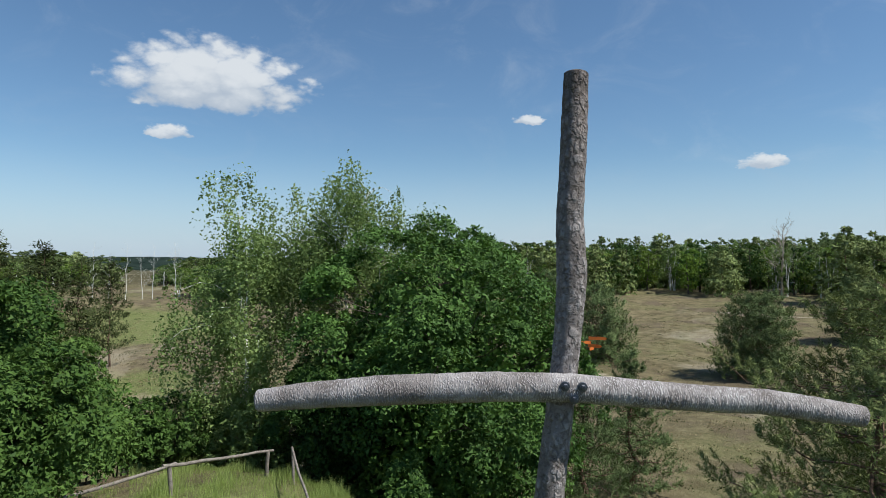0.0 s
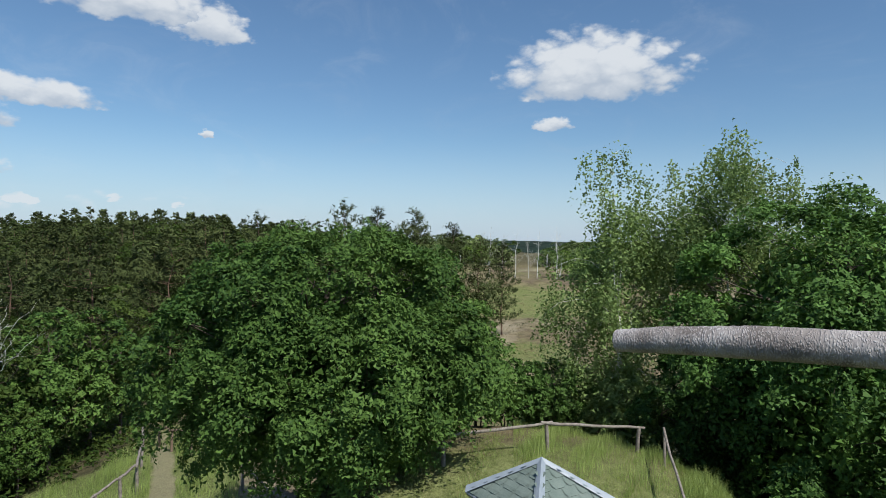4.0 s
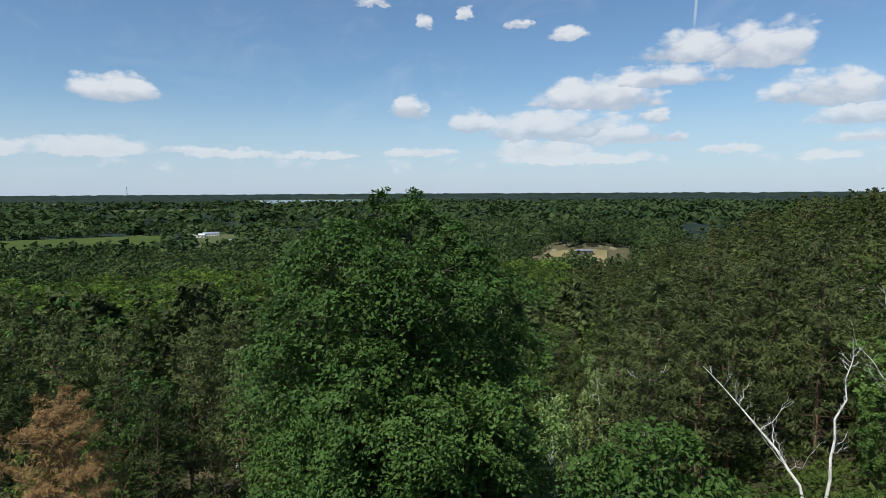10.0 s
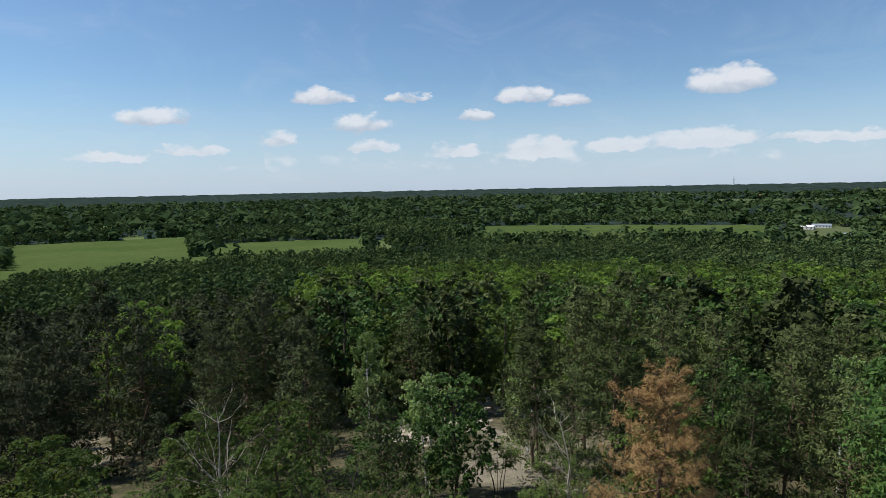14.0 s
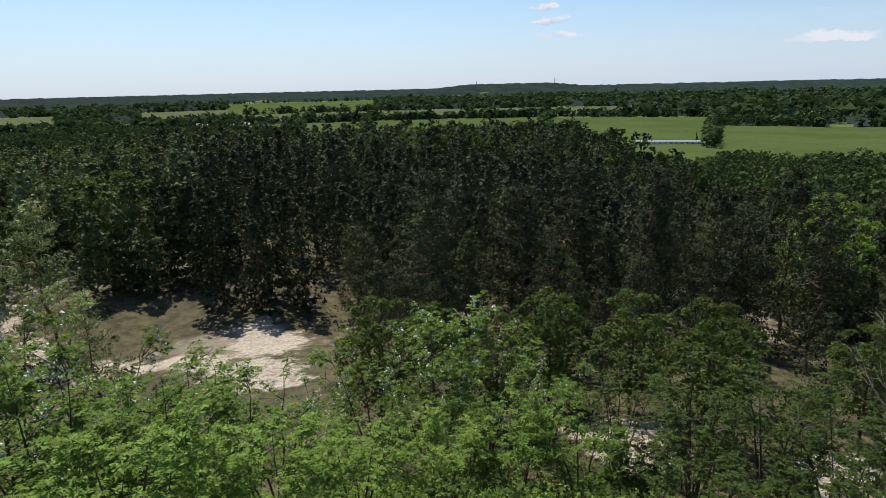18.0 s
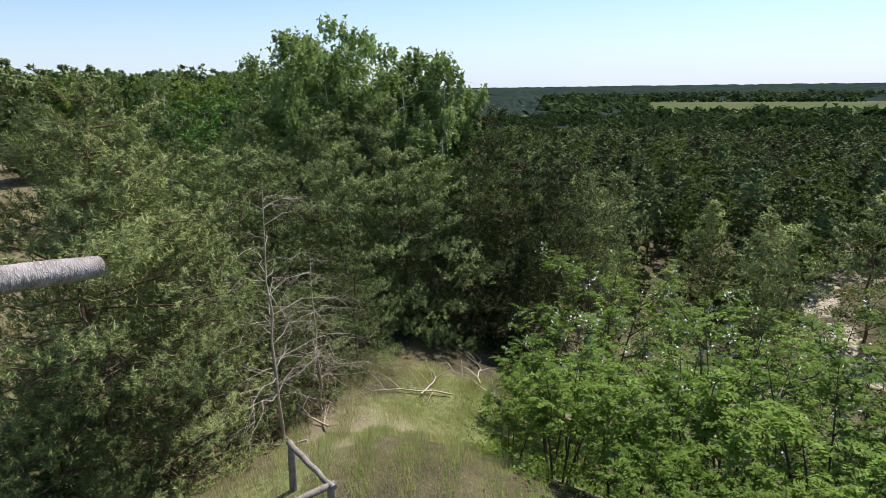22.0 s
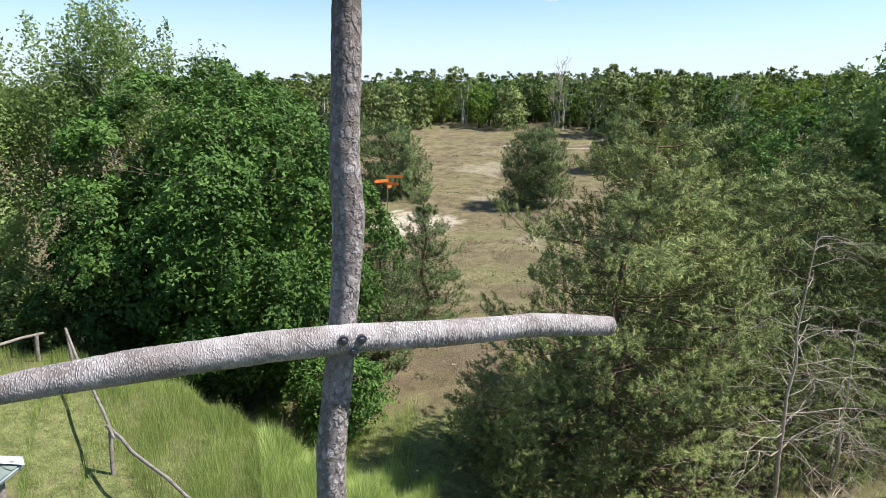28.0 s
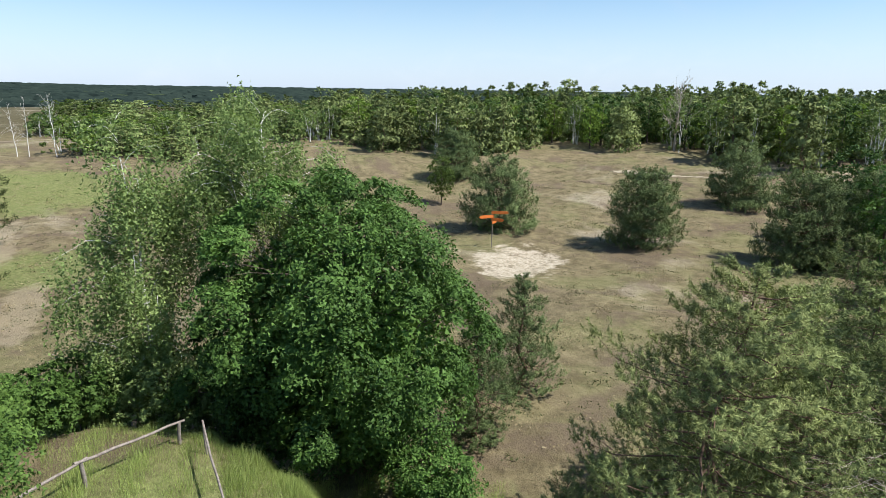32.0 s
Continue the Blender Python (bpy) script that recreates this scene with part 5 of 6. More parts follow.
def far_woods():
    rng = np.random.default_rng(33)
    pine_near = [pine_tree(rng, 11.0, 5.4, low=0.16, whorls=10, arms=6, tufts=6, needles=4, tuft=0.5, slim=0.55, shape=0.85, limbs=False, leader=False, bare=0.12, shoot=0.9, core=0.2) for _ in range(3)]
    cone_near = [pine_tree(rng, 12.5, 5.0, low=0.05, whorls=13, arms=6, tufts=5, needles=4, tuft=0.45, slim=0.5, shape=1.15, limbs=False, leader=False, bare=0.1, shoot=0.9, core=0.2) for _ in range(3)]
    pine_far = [pine_tree(rng, 11.0, 5.8, low=0.25, whorls=7, arms=5, tufts=4, needles=3, tuft=0.6, slim=0.5, shape=0.85, limbs=False, leader=False, bare=0.12, shoot=0.6) for _ in range(2)]
    bush_near = [pine_tree(rng, 8.5, 6.4, low=0.0, whorls=9, arms=8, tufts=6, needles=4, tuft=0.45, slim=0.55, shape=0.8, limbs=False, leader=False, bare=0.15, shoot=0.9, upward=1.0, core=0.2) for _ in range(2)]
    leaf_near = [broadleaf(rng, 9.5, 6.4, 1700, 0.28, lobes=28, low=-0.02, lobe_size=0.14, slim=0.8, sprays=10, cut="three", limbs=False) for _ in range(2)]
    leaf_far = [broadleaf(rng, 10.5, 7.4, 700, 0.45, lobes=18, low=0.04, lobe_size=0.16, slim=0.85, sprays=9, cut="three", limbs=False) for _ in range(2)]
    birch_near = [birch_tree(rng, 10.0, 5.6, 1700, 0.27, low=0.06, stems=2, lobes=26, cut="three", droop=0.9) for _ in range(2)]

    def mixed(name, count, radius, copies, *kinds):
        """Meshes of one wood's groves; kinds: prototypes, bark, leaf material, share."""
        made = []
        for _ in range(copies):
            trees = [(w, c, bark, leaf) for protos, bark, leaf, share in kinds for w, c in protos for _ in range(share)]
            made.append(grove(name, rng, trees, count, radius))
        return made

    west_near = mixed("grove", 5, 5.0, 3, (pine_near, "pine_bark", "pine_dull", 5), (leaf_near, "bark", "willow", 1))
    west_far = mixed("grove", 7, 6.6, 3, (pine_far, "pine_bark", "pine_dull", 6), (leaf_far, "bark", "willow", 1))
    slope_near = mixed("grove", 5, 5.0, 3, (pine_near, "pine_bark", "pine_dull", 2), (leaf_near, "bark", "willow", 2), (leaf_near, "bark", "locust", 1), (leaf_near, "bark", "oak", 1))
    leafy_far = mixed("grove", 7, 7.0, 3, (leaf_far, "bark", "locust", 3), (leaf_far, "bark", "willow", 3), (leaf_far, "bark", "oak", 1), (pine_far, "pine_bark", "pine_dull", 1))
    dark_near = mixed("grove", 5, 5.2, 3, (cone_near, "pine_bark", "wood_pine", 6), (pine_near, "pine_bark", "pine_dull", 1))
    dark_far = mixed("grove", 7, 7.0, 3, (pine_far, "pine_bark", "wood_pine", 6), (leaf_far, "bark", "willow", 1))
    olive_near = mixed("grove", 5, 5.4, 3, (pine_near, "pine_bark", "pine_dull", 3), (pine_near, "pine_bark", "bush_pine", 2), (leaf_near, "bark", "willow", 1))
    olive_far = mixed("grove", 7, 7.0, 2, (pine_far, "pine_bark", "pine_dull", 3), (pine_far, "pine_bark", "bush_pine", 2), (leaf_far, "bark", "willow", 1))
    north_near = mixed("grove", 5, 5.0, 5, (bush_near, "pine_bark", "thicket", 3), (bush_near, "pine_bark", "bush_pine", 1), (birch_near, "birch_bark", "birch", 2), (leaf_near, "bark", "locust", 1), (leaf_near, "bark", "oak", 1))
    north_far = mixed("grove", 7, 6.8, 3, (pine_far, "pine_bark", "thicket", 2), (pine_far, "pine_bark", "bush_pine", 2), (leaf_far, "bark", "willow", 1), (leaf_far, "bark", "birch", 1))

    # northern wood behind the meadow; its western part stays lower
    def behind(az, d):
        a = (az + 180) % 360 - 180
        return (a > -84) & (a < 50) & (d > 98 + 9 * np.sin(a * 0.22) + 5 * np.sin(a * 0.71 + 1)) & ~((a > 22) & (a < 34) & ((d < 125) | (a > 24.5) & (a < 29.5)))
    north_size = lambda az, d: float(np.interp((az + 180) % 360 - 180, [-80, -40, -20, 0, 6, 14, 50], [0.75, 0.88, 0.86, 0.74, 0.56, 0.44, 0.5]))
    stand("northern_wood", "mixed wood of pines, birches and leafy trees behind the meadow", rng, [(north_near, 1)], 7.8, 190, lambda az, d: behind(az, d) & (d < 140), north_size)
    stand("northern_wood", "far part of the mixed wood behind the meadow", rng, [(north_far, 1)], 12.0, 190, lambda az, d: behind(az, d) & (d >= 140) & (d < 190), north_size)
    # western ridge
    west = lambda az, d: (az > 46) & (az < 101) & (d > 50)
    stand("western_wood", "pine wood covering the western ridge", rng, [(west_near, 1)], 8.8, 270, lambda az, d: west(az, d) & (d < 110), lambda az, d: float(np.interp(az, [46, 54, 62, 70, 80, 100], [0.5, 0.58, 0.8, 0.95, 0.82, 0.9])))
    stand("western_wood", "upper part of the pine wood on the western ridge", rng, [(west_far, 1)], 12.0, 330, lambda az, d: west(az, d) & (d >= 110) & (d < 320) & ~((az > 95) & (d > 240)), lambda az, d: float(np.interp(az, [46, 54, 62, 70, 80, 100], [0.6, 0.72, 0.9, 0.92, 0.78, 0.85])))
    # slope to the south west: light leafy wood
    glade = lambda az, d: (az > 152.5) & (az < 171) & (d < np.interp(az, [155, 161.5, 168], [72, 58, 50]))
    stand("slope_wood", "mixed wood on the slope", rng, [(slope_near, 1)], 8.8, 120, lambda az, d: (az > 101) & (az < 176) & (d > 51) & (d < 110) & ~glade(az, d), lambda az, d: 1.05)
    stand("slope_wood", "light-green leafy wood on the lower slope", rng, [(leafy_far, 1)], 12.5, 335, lambda az, d: (az > 101) & (az < 176) & (d >= 110) & (d < 330), lambda az, d: 1.05)
    # south: dark pines, their backlit shade put into the colour, more open and olive towards the east
    tall = lambda az, d: float(np.interp(d, [51, 75, 120], [0.78, 0.84, 0.84]) * np.interp(az, [176, 195, 208, 218, 227, 243, 260, 284], [0.9, 0.92, 1.0, 1.0, 1.08, 1.06, 0.95, 0.9]))
    south = lambda az, d: (d > 51) & ~((az > 257) & (az < 264) & (d < 60)) & ((az < 281) | (d > 60))
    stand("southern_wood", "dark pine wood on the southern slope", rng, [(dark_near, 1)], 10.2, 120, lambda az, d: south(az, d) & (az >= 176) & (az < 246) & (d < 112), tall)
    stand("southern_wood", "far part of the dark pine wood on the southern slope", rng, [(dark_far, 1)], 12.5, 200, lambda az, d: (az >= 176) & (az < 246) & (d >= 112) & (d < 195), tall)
    stand("southern_wood", "olive-green open pine wood on the sandy slope", rng, [(olive_near, 1)], 11.5, 120, lambda az, d: south(az, d) & (az >= 246) & (az < 304) & (d < 112), tall)
    stand("southern_wood", "olive-green pine wood falling away to the plain", rng, [(olive_far, 1)], 12.5, 200, lambda az, d: (az >= 246) & (az < 304) & (d >= 112) & (d < 195), tall)
    # foot of the hill and the nearer plain
    tiny_leaf = [broadleaf(rng, 11.0, 8.6, 230, 0.95, lobes=12, low=0.05, lobe_size=0.17, slim=0.85, sprays=6, cut="three", limbs=False) for _ in range(3)]
    tiny_pine = [pine_tree(rng, 12.0, 6.6, low=0.2, whorls=6, arms=5, tufts=2, needles=2, tuft=1.3, slim=0.6, shape=0.6, limbs=False, bare=0.12, shoot=0.5)]
    spare_leaf = [broadleaf(rng, 13.0, 10.5, 70, 2.1, lobes=8, low=0.1, lobe_size=0.2, slim=0.9, sprays=4, cut="three", limbs=False) for _ in range(3)]
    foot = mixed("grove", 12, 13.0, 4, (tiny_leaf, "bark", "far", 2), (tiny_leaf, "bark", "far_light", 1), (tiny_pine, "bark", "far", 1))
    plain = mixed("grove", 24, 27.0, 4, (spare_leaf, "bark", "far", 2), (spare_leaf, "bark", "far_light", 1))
    gaps = lambda az, d: np.sin(az * 0.55 + d * 0.004) * np.sin(d * 0.0061 + az * 0.21) < 0.8
    flat = lambda az, d: 1.0
    stand("foot_wood", "leafy wood at the foot of the hill", rng, [(foot, 1)], 24.0, 570,
          lambda az, d: (az > 92) & (az < 300) & (d > 190) & (d < 560) & ~in_field(az, d, 10) & ((d > 330) | (az > 176)), flat, 280)
    stand("plain_wood", "crowns of the woods on the plain", rng, [(plain, 1)], 52.0, 1160,
          lambda az, d: (az > 92) & (az < 290) & (d >= 560) & (d < 1150) & ~in_field(az, d, 20) & gaps(az, d), flat, 280)
    az, d = scatter(rng, 60, 284, 1150, 2600, 36)
    keep = ~in_field(az, d) & (np.sin(az * 0.55 + d * 0.004) * np.sin(d * 0.0061 + az * 0.21) < 0.8)
    az, d = az[keep], d[keep]
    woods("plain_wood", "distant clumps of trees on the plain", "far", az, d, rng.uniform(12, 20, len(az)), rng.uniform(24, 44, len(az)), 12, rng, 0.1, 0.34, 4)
    # rows and clumps of trees over the plain
    az, d = [], []
    for _ in range(230):
        a0, r0 = rng.uniform(90, 278), rng.uniform(560, 1700) if rng.random() < 0.75 else rng.uniform(1700, 3000)
        n = rng.integers(6, 34)
        s = np.linspace(0, 1, n)
        da, dr = rng.uniform(-4, 4), rng.uniform(-60, 60)
        az.append(a0 + da * s + rng.uniform(-.15, .15, n))
        d.append(r0 + dr * s + rng.uniform(-15, 15, n))
    az, d = np.concatenate(az), np.concatenate(d)
    hedge = np.linspace(204, 240, 150) + rng.uniform(-.1, .1, 150)
    clump = rng.uniform(211, 222, 40)
    # hedges round the fields
    for a0, a1, d0, d1, _ in FIELDS:
        for far in (d0 - 8, d1 + 8):
            n = int(radians(a1 - a0) * far / 13)
            az, d = np.r_[az, rng.uniform(a0, a1, n)], np.r_[d, far + rng.uniform(-6, 6, n)]
        n = int((d1 - d0) / 15)
        for a in (a0, a1):
            az, d = np.r_[az, a + rng.uniform(-.3, .3, n)], np.r_[d, rng.uniform(d0, d1, n)]
    free = ~in_field(az, d, -6.0) & (d > 620)
    az = np.r_[az[free], hedge[np.sin(hedge * 2.1) > -0.5], clump, rng.uniform(208.5, 213, 22), rng.uniform(182, 186, 4), rng.uniform(137, 160, 14)]
    d = np.r_[d[free], (1268 + 14 * np.sin(hedge * 5))[np.sin(hedge * 2.1) > -0.5], rng.uniform(840, 900, 40), rng.uniform(650, 690, 22), rng.uniform(600, 640, 4), rng.uniform(690, 720, 14)]
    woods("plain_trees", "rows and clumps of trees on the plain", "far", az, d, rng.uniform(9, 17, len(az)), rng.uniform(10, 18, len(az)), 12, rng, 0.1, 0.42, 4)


far_woods()


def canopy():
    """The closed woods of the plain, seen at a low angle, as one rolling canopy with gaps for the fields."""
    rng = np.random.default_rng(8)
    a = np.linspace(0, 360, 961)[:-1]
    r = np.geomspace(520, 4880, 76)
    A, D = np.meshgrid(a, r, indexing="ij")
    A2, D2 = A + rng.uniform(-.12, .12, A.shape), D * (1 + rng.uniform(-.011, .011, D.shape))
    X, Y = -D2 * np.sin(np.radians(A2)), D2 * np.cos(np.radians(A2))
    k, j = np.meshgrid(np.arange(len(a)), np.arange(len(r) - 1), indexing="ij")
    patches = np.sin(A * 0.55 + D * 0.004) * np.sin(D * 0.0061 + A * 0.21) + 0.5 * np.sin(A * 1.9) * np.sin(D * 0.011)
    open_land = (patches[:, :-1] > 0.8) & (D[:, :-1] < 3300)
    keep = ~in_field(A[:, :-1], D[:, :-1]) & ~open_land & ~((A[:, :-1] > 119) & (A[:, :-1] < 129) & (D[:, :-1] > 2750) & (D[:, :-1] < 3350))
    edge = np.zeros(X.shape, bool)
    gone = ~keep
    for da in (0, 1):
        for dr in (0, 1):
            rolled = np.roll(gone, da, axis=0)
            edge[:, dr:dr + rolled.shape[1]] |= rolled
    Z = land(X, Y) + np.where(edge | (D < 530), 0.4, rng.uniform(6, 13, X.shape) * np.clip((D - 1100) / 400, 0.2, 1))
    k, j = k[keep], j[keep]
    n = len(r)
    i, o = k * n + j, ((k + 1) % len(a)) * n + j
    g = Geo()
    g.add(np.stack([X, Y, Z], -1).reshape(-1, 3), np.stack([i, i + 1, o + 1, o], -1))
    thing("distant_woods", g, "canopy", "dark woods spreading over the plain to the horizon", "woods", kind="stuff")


canopy()

for a0, a1, d0, d1, mat in FIELDS:
    thing("field", sheet(a0, a1, d0, d1, 0.5 if mat != "bare_field" else 0.9, 24, 8, 0.01), mat, "flat farm field in the plain", "field", kind="structure", smooth=True)
thing("lake", sheet(119.5, 128.5, 2800, 3300, 1.2, 24, 6, 0.02), "water", "bright lake far out in the plain", "lake", kind="structure", smooth=True)

# ---- the cross ----
def make_cross():
    rng = np.random.default_rng(3)
    foot = Vector((0.42, 3.22, float(land(0.42, 3.22))))
    cross = base("summit_cross", foot, "tall rough-hewn summit cross of two grey weathered logs", "cross")

    def log(points, radii, sides, step, mat_freq, amp, teeth=0.0):
        points, radii = np.asarray(points, float), np.asarray(radii, float)
        run = np.r_[0, np.cumsum(np.linalg.norm(np.diff(points, axis=0), axis=1))]
        s = np.arange(0, run[-1] + step / 2, step)
        fine = np.stack([np.interp(s, run, points[:, i]) for i in range(3)], -1)
        for _ in range(6):
            fine[1:-1] = 0.25 * fine[:-2] + 0.5 * fine[1:-1] + 0.25 * fine[2:]
        rad = np.interp(s, run, radii)
        ways = unit(np.gradient(fine, axis=0))
        ref = np.array([0, 1.0, 0])
        u = unit(np.cross(ref, ways))
        v = np.cross(ways, u)
        a = np.linspace(0, 2 * np.pi, sides, endpoint=False)
        ring = np.ones((len(s), sides))
        for i in range(len(s)):
            for j in range(sides):
                p = Vector((math.cos(a[j]) * 0.07, math.sin(a[j]) * 0.07, s[i]))
                ring[i, j] += amp * (noise.noise(p * mat_freq) + 0.5 * noise.noise(p * mat_freq * 2.3)) + 0.05 * noise.noise(p * 2.1)
        if teeth:
            # rows of shallow cuts along the underside, stronger beyond the post
            S, A = np.meshgrid(s, a, indexing="ij")
            phase = S / 0.036 + 0.35 * np.sin(S * 9.0) + 0.55 * np.sin(A) + 0.25 * np.sin(S * 31.0)
            saw = phase - np.floor(phase)
            ring -= teeth * np.clip(np.cos(A + 0.75) + 0.25, 0, 1) * (1 - saw) ** 2 * np.interp(S, [0, 1.6, 1.9, 3.3], [0.12, 0.2, 1.0, 1.0])
        verts = fine[:, None] + (rad[:, None] * ring)[..., None] * (np.cos(a)[None, :, None] * u[:, None] + np.sin(a)[None, :, None] * v[:, None])
        k, j = np.meshgrid(np.arange(len(s) - 1), np.arange(sides), indexing="ij")
        nx = (j + 1) % sides
        g = Geo()
        g.add(verts.reshape(-1, 3) - np.array(foot), np.stack([k * sides + j, k * sides + nx, (k + 1) * sides + nx, (k + 1) * sides + j], -1).reshape(-1, 4))
        for row, way in ((0, 1), (len(s) - 1, -1)):
            rim = verts[row] - np.array(foot)
            middle = rim.mean(0)
            inner = middle + (rim - middle) * 0.9 - ways[row] * 0.006 * way
            g.add(np.r_[rim, inner, [middle - ways[row] * 0.008 * way]],
                  [[i, (i + 1) % sides, sides + (i + 1) % sides, sides + i][::way] for i in range(sides)])
            g.add(np.r_[inner, [middle - ways[row] * 0.008 * way]], [[i, (i + 1) % sides, sides][::way] for i in range(sides)])
        return g

    post = [(0.42, 3.22, float(land(0.42, 3.22)) - 0.4), (0.44, 3.22, 1.5), (0.50, 3.23, 3.0), (0.535, 3.235, 4.1), (0.60, 3.25, 4.6), (0.640, 3.26, 4.95),
            (0.670, 3.27, 5.3), (0.658, 3.28, 5.6), (0.684, 3.30, 6.0), (0.702, 3.32, 6.395)]
    part("post", log(post, [.086, .084, .080, .076, .073, .072, .079, .071, .070, .067], 28, 0.03, 26, 0.055), "log", cross, "upright log with scarred grey bark", True)
    bar = [(-0.955, 3.17, 4.664), (-0.72, 3.16, 4.692), (-0.32, 3.15, 4.722), (0.26, 3.14, 4.745), (0.635, 3.14, 4.74), (1.05, 3.17, 4.70), (1.4, 3.22, 4.665), (1.67, 3.26, 4.645),
           (1.95, 3.29, 4.60), (2.22, 3.31, 4.555)]
    part("bar", log(bar, [.056, .066, .076, .075, .072, .070, .068, .067, .065, .058], 32, 0.009, 30, 0.04, 0.12), "bar", cross, "crooked pale cross bar", True)
    for dx, dz in ((-0.042, 0.022), (0.045, 0.018), (0.004, -0.042)):
        x, z, y = 0.635 + dx, 4.74 + dz, 3.14 - 0.071 + (0.004 if dz < 0 else 0)
        centre = np.array([x, y, z]) - np.array(foot)
        washer = Geo()
        tube(washer, centre + np.array([[0, 0.012, 0], [0, -0.004, 0], [0, -0.005, 0]]), [0.024, 0.024, 0.021], 16)
        bolt = part("bolt", washer, "steel", cross, "galvanised bolt with washer", False)
        nut = Geo()
        tube(nut, centre + np.array([[0, -0.003, 0], [0, -0.016, 0], [0, -0.018, 0]]), [0.0155, 0.0155, 0.013], 6)
        tube(nut, centre + np.array([[0, -0.018, 0], [0, -0.026, 0]]), [0.008, 0.0075], 10)
        part("nut", nut, "steel", bolt)


make_cross()


# ---- fences ----
def rail_fence(points, label, height=0.95, mat="rail", thick=1.0):
    """Posts of split trunk with one crooked rail nailed on from post to post."""
    rng = np.random.default_rng(len(points) * 7 + int(abs(points[0][0]) * 10))
    start = points[0]
    fence = base("rail_fence", Vector((start[0], start[1], float(land(start[0], start[1])))), label, "fence", "rail fences")
    o = np.array(fence.location)
    tops = []
    for x, y in points:
        g = Geo()
        zb = float(land(x, y))
        lean = rng.uniform(-0.05, 0.05, 2)
        tube(g, np.array([[x, y, zb - 0.3], [x + lean[0] * .5, y + lean[1] * .5, zb + height * .5], [x + lean[0], y + lean[1], zb + height]]) - o,
             np.array([0.058, 0.054, 0.05]) * thick, 8, wobble=0.06, rng=rng)
        part("post", g, mat, fence, smooth=True)
        tops.append(np.array([x + lean[0], y + lean[1], zb + height - 0.02]))
    for k in range(len(tops) - 1):
        a, b = tops[k], tops[k + 1]
        n = 7
        s = np.linspace(-0.06, 1.06, n)[:, None]
        pts = a + (b - a) * s + rng.standard_normal((n, 3)) * (0.012 if mat == 'rail' else 0.03)
        pts[:, 2] += 0.03
        g = Geo()
        tube(g, pts - o, np.linspace(0.046, 0.036, n) * thick, 8, wobble=0.05, rng=rng)
        part("rail", g, mat, fence, smooth=True)
    return fence


rail_fence([(-6.75, 10.25), (-5.46, 12.36), (-4.12, 14.29)], "grey rail fence along the edge of the hilltop", 0.58, thick=0.85)
rail_fence([(-3.35, 13.73), (-2.0, 9.74), (-0.66, 7.79)], "grey rail fence with a crooked rail beside tall grass", 0.72, thick=0.6)
rail_fence([(-19.2, 8.9), (-19.7, 10.0), (-20.1, 11.0), (-20.9, 12.0), (-23.4, 13.6), (-26.45, 15.43)], "rail fence along the footpath", 1.08)
rail_fence([(-25.99, 15.91), (-23.94, 15.22), (-22.57, 15.22), (-20.29, 15.0)], "low brown rail fence across the end of the path", 0.9, "rail_brown")
rail_fence([(-16.7, 13.2), (-13.9, 12.0), (-11.6, 10.6)], "grey crooked rail under the oak")
rail_fence([(6.22, 5.38), (5.61, 4.28), (4.60, 4.75)], "broken rail fence with a slanting pole on the bank", 0.72)


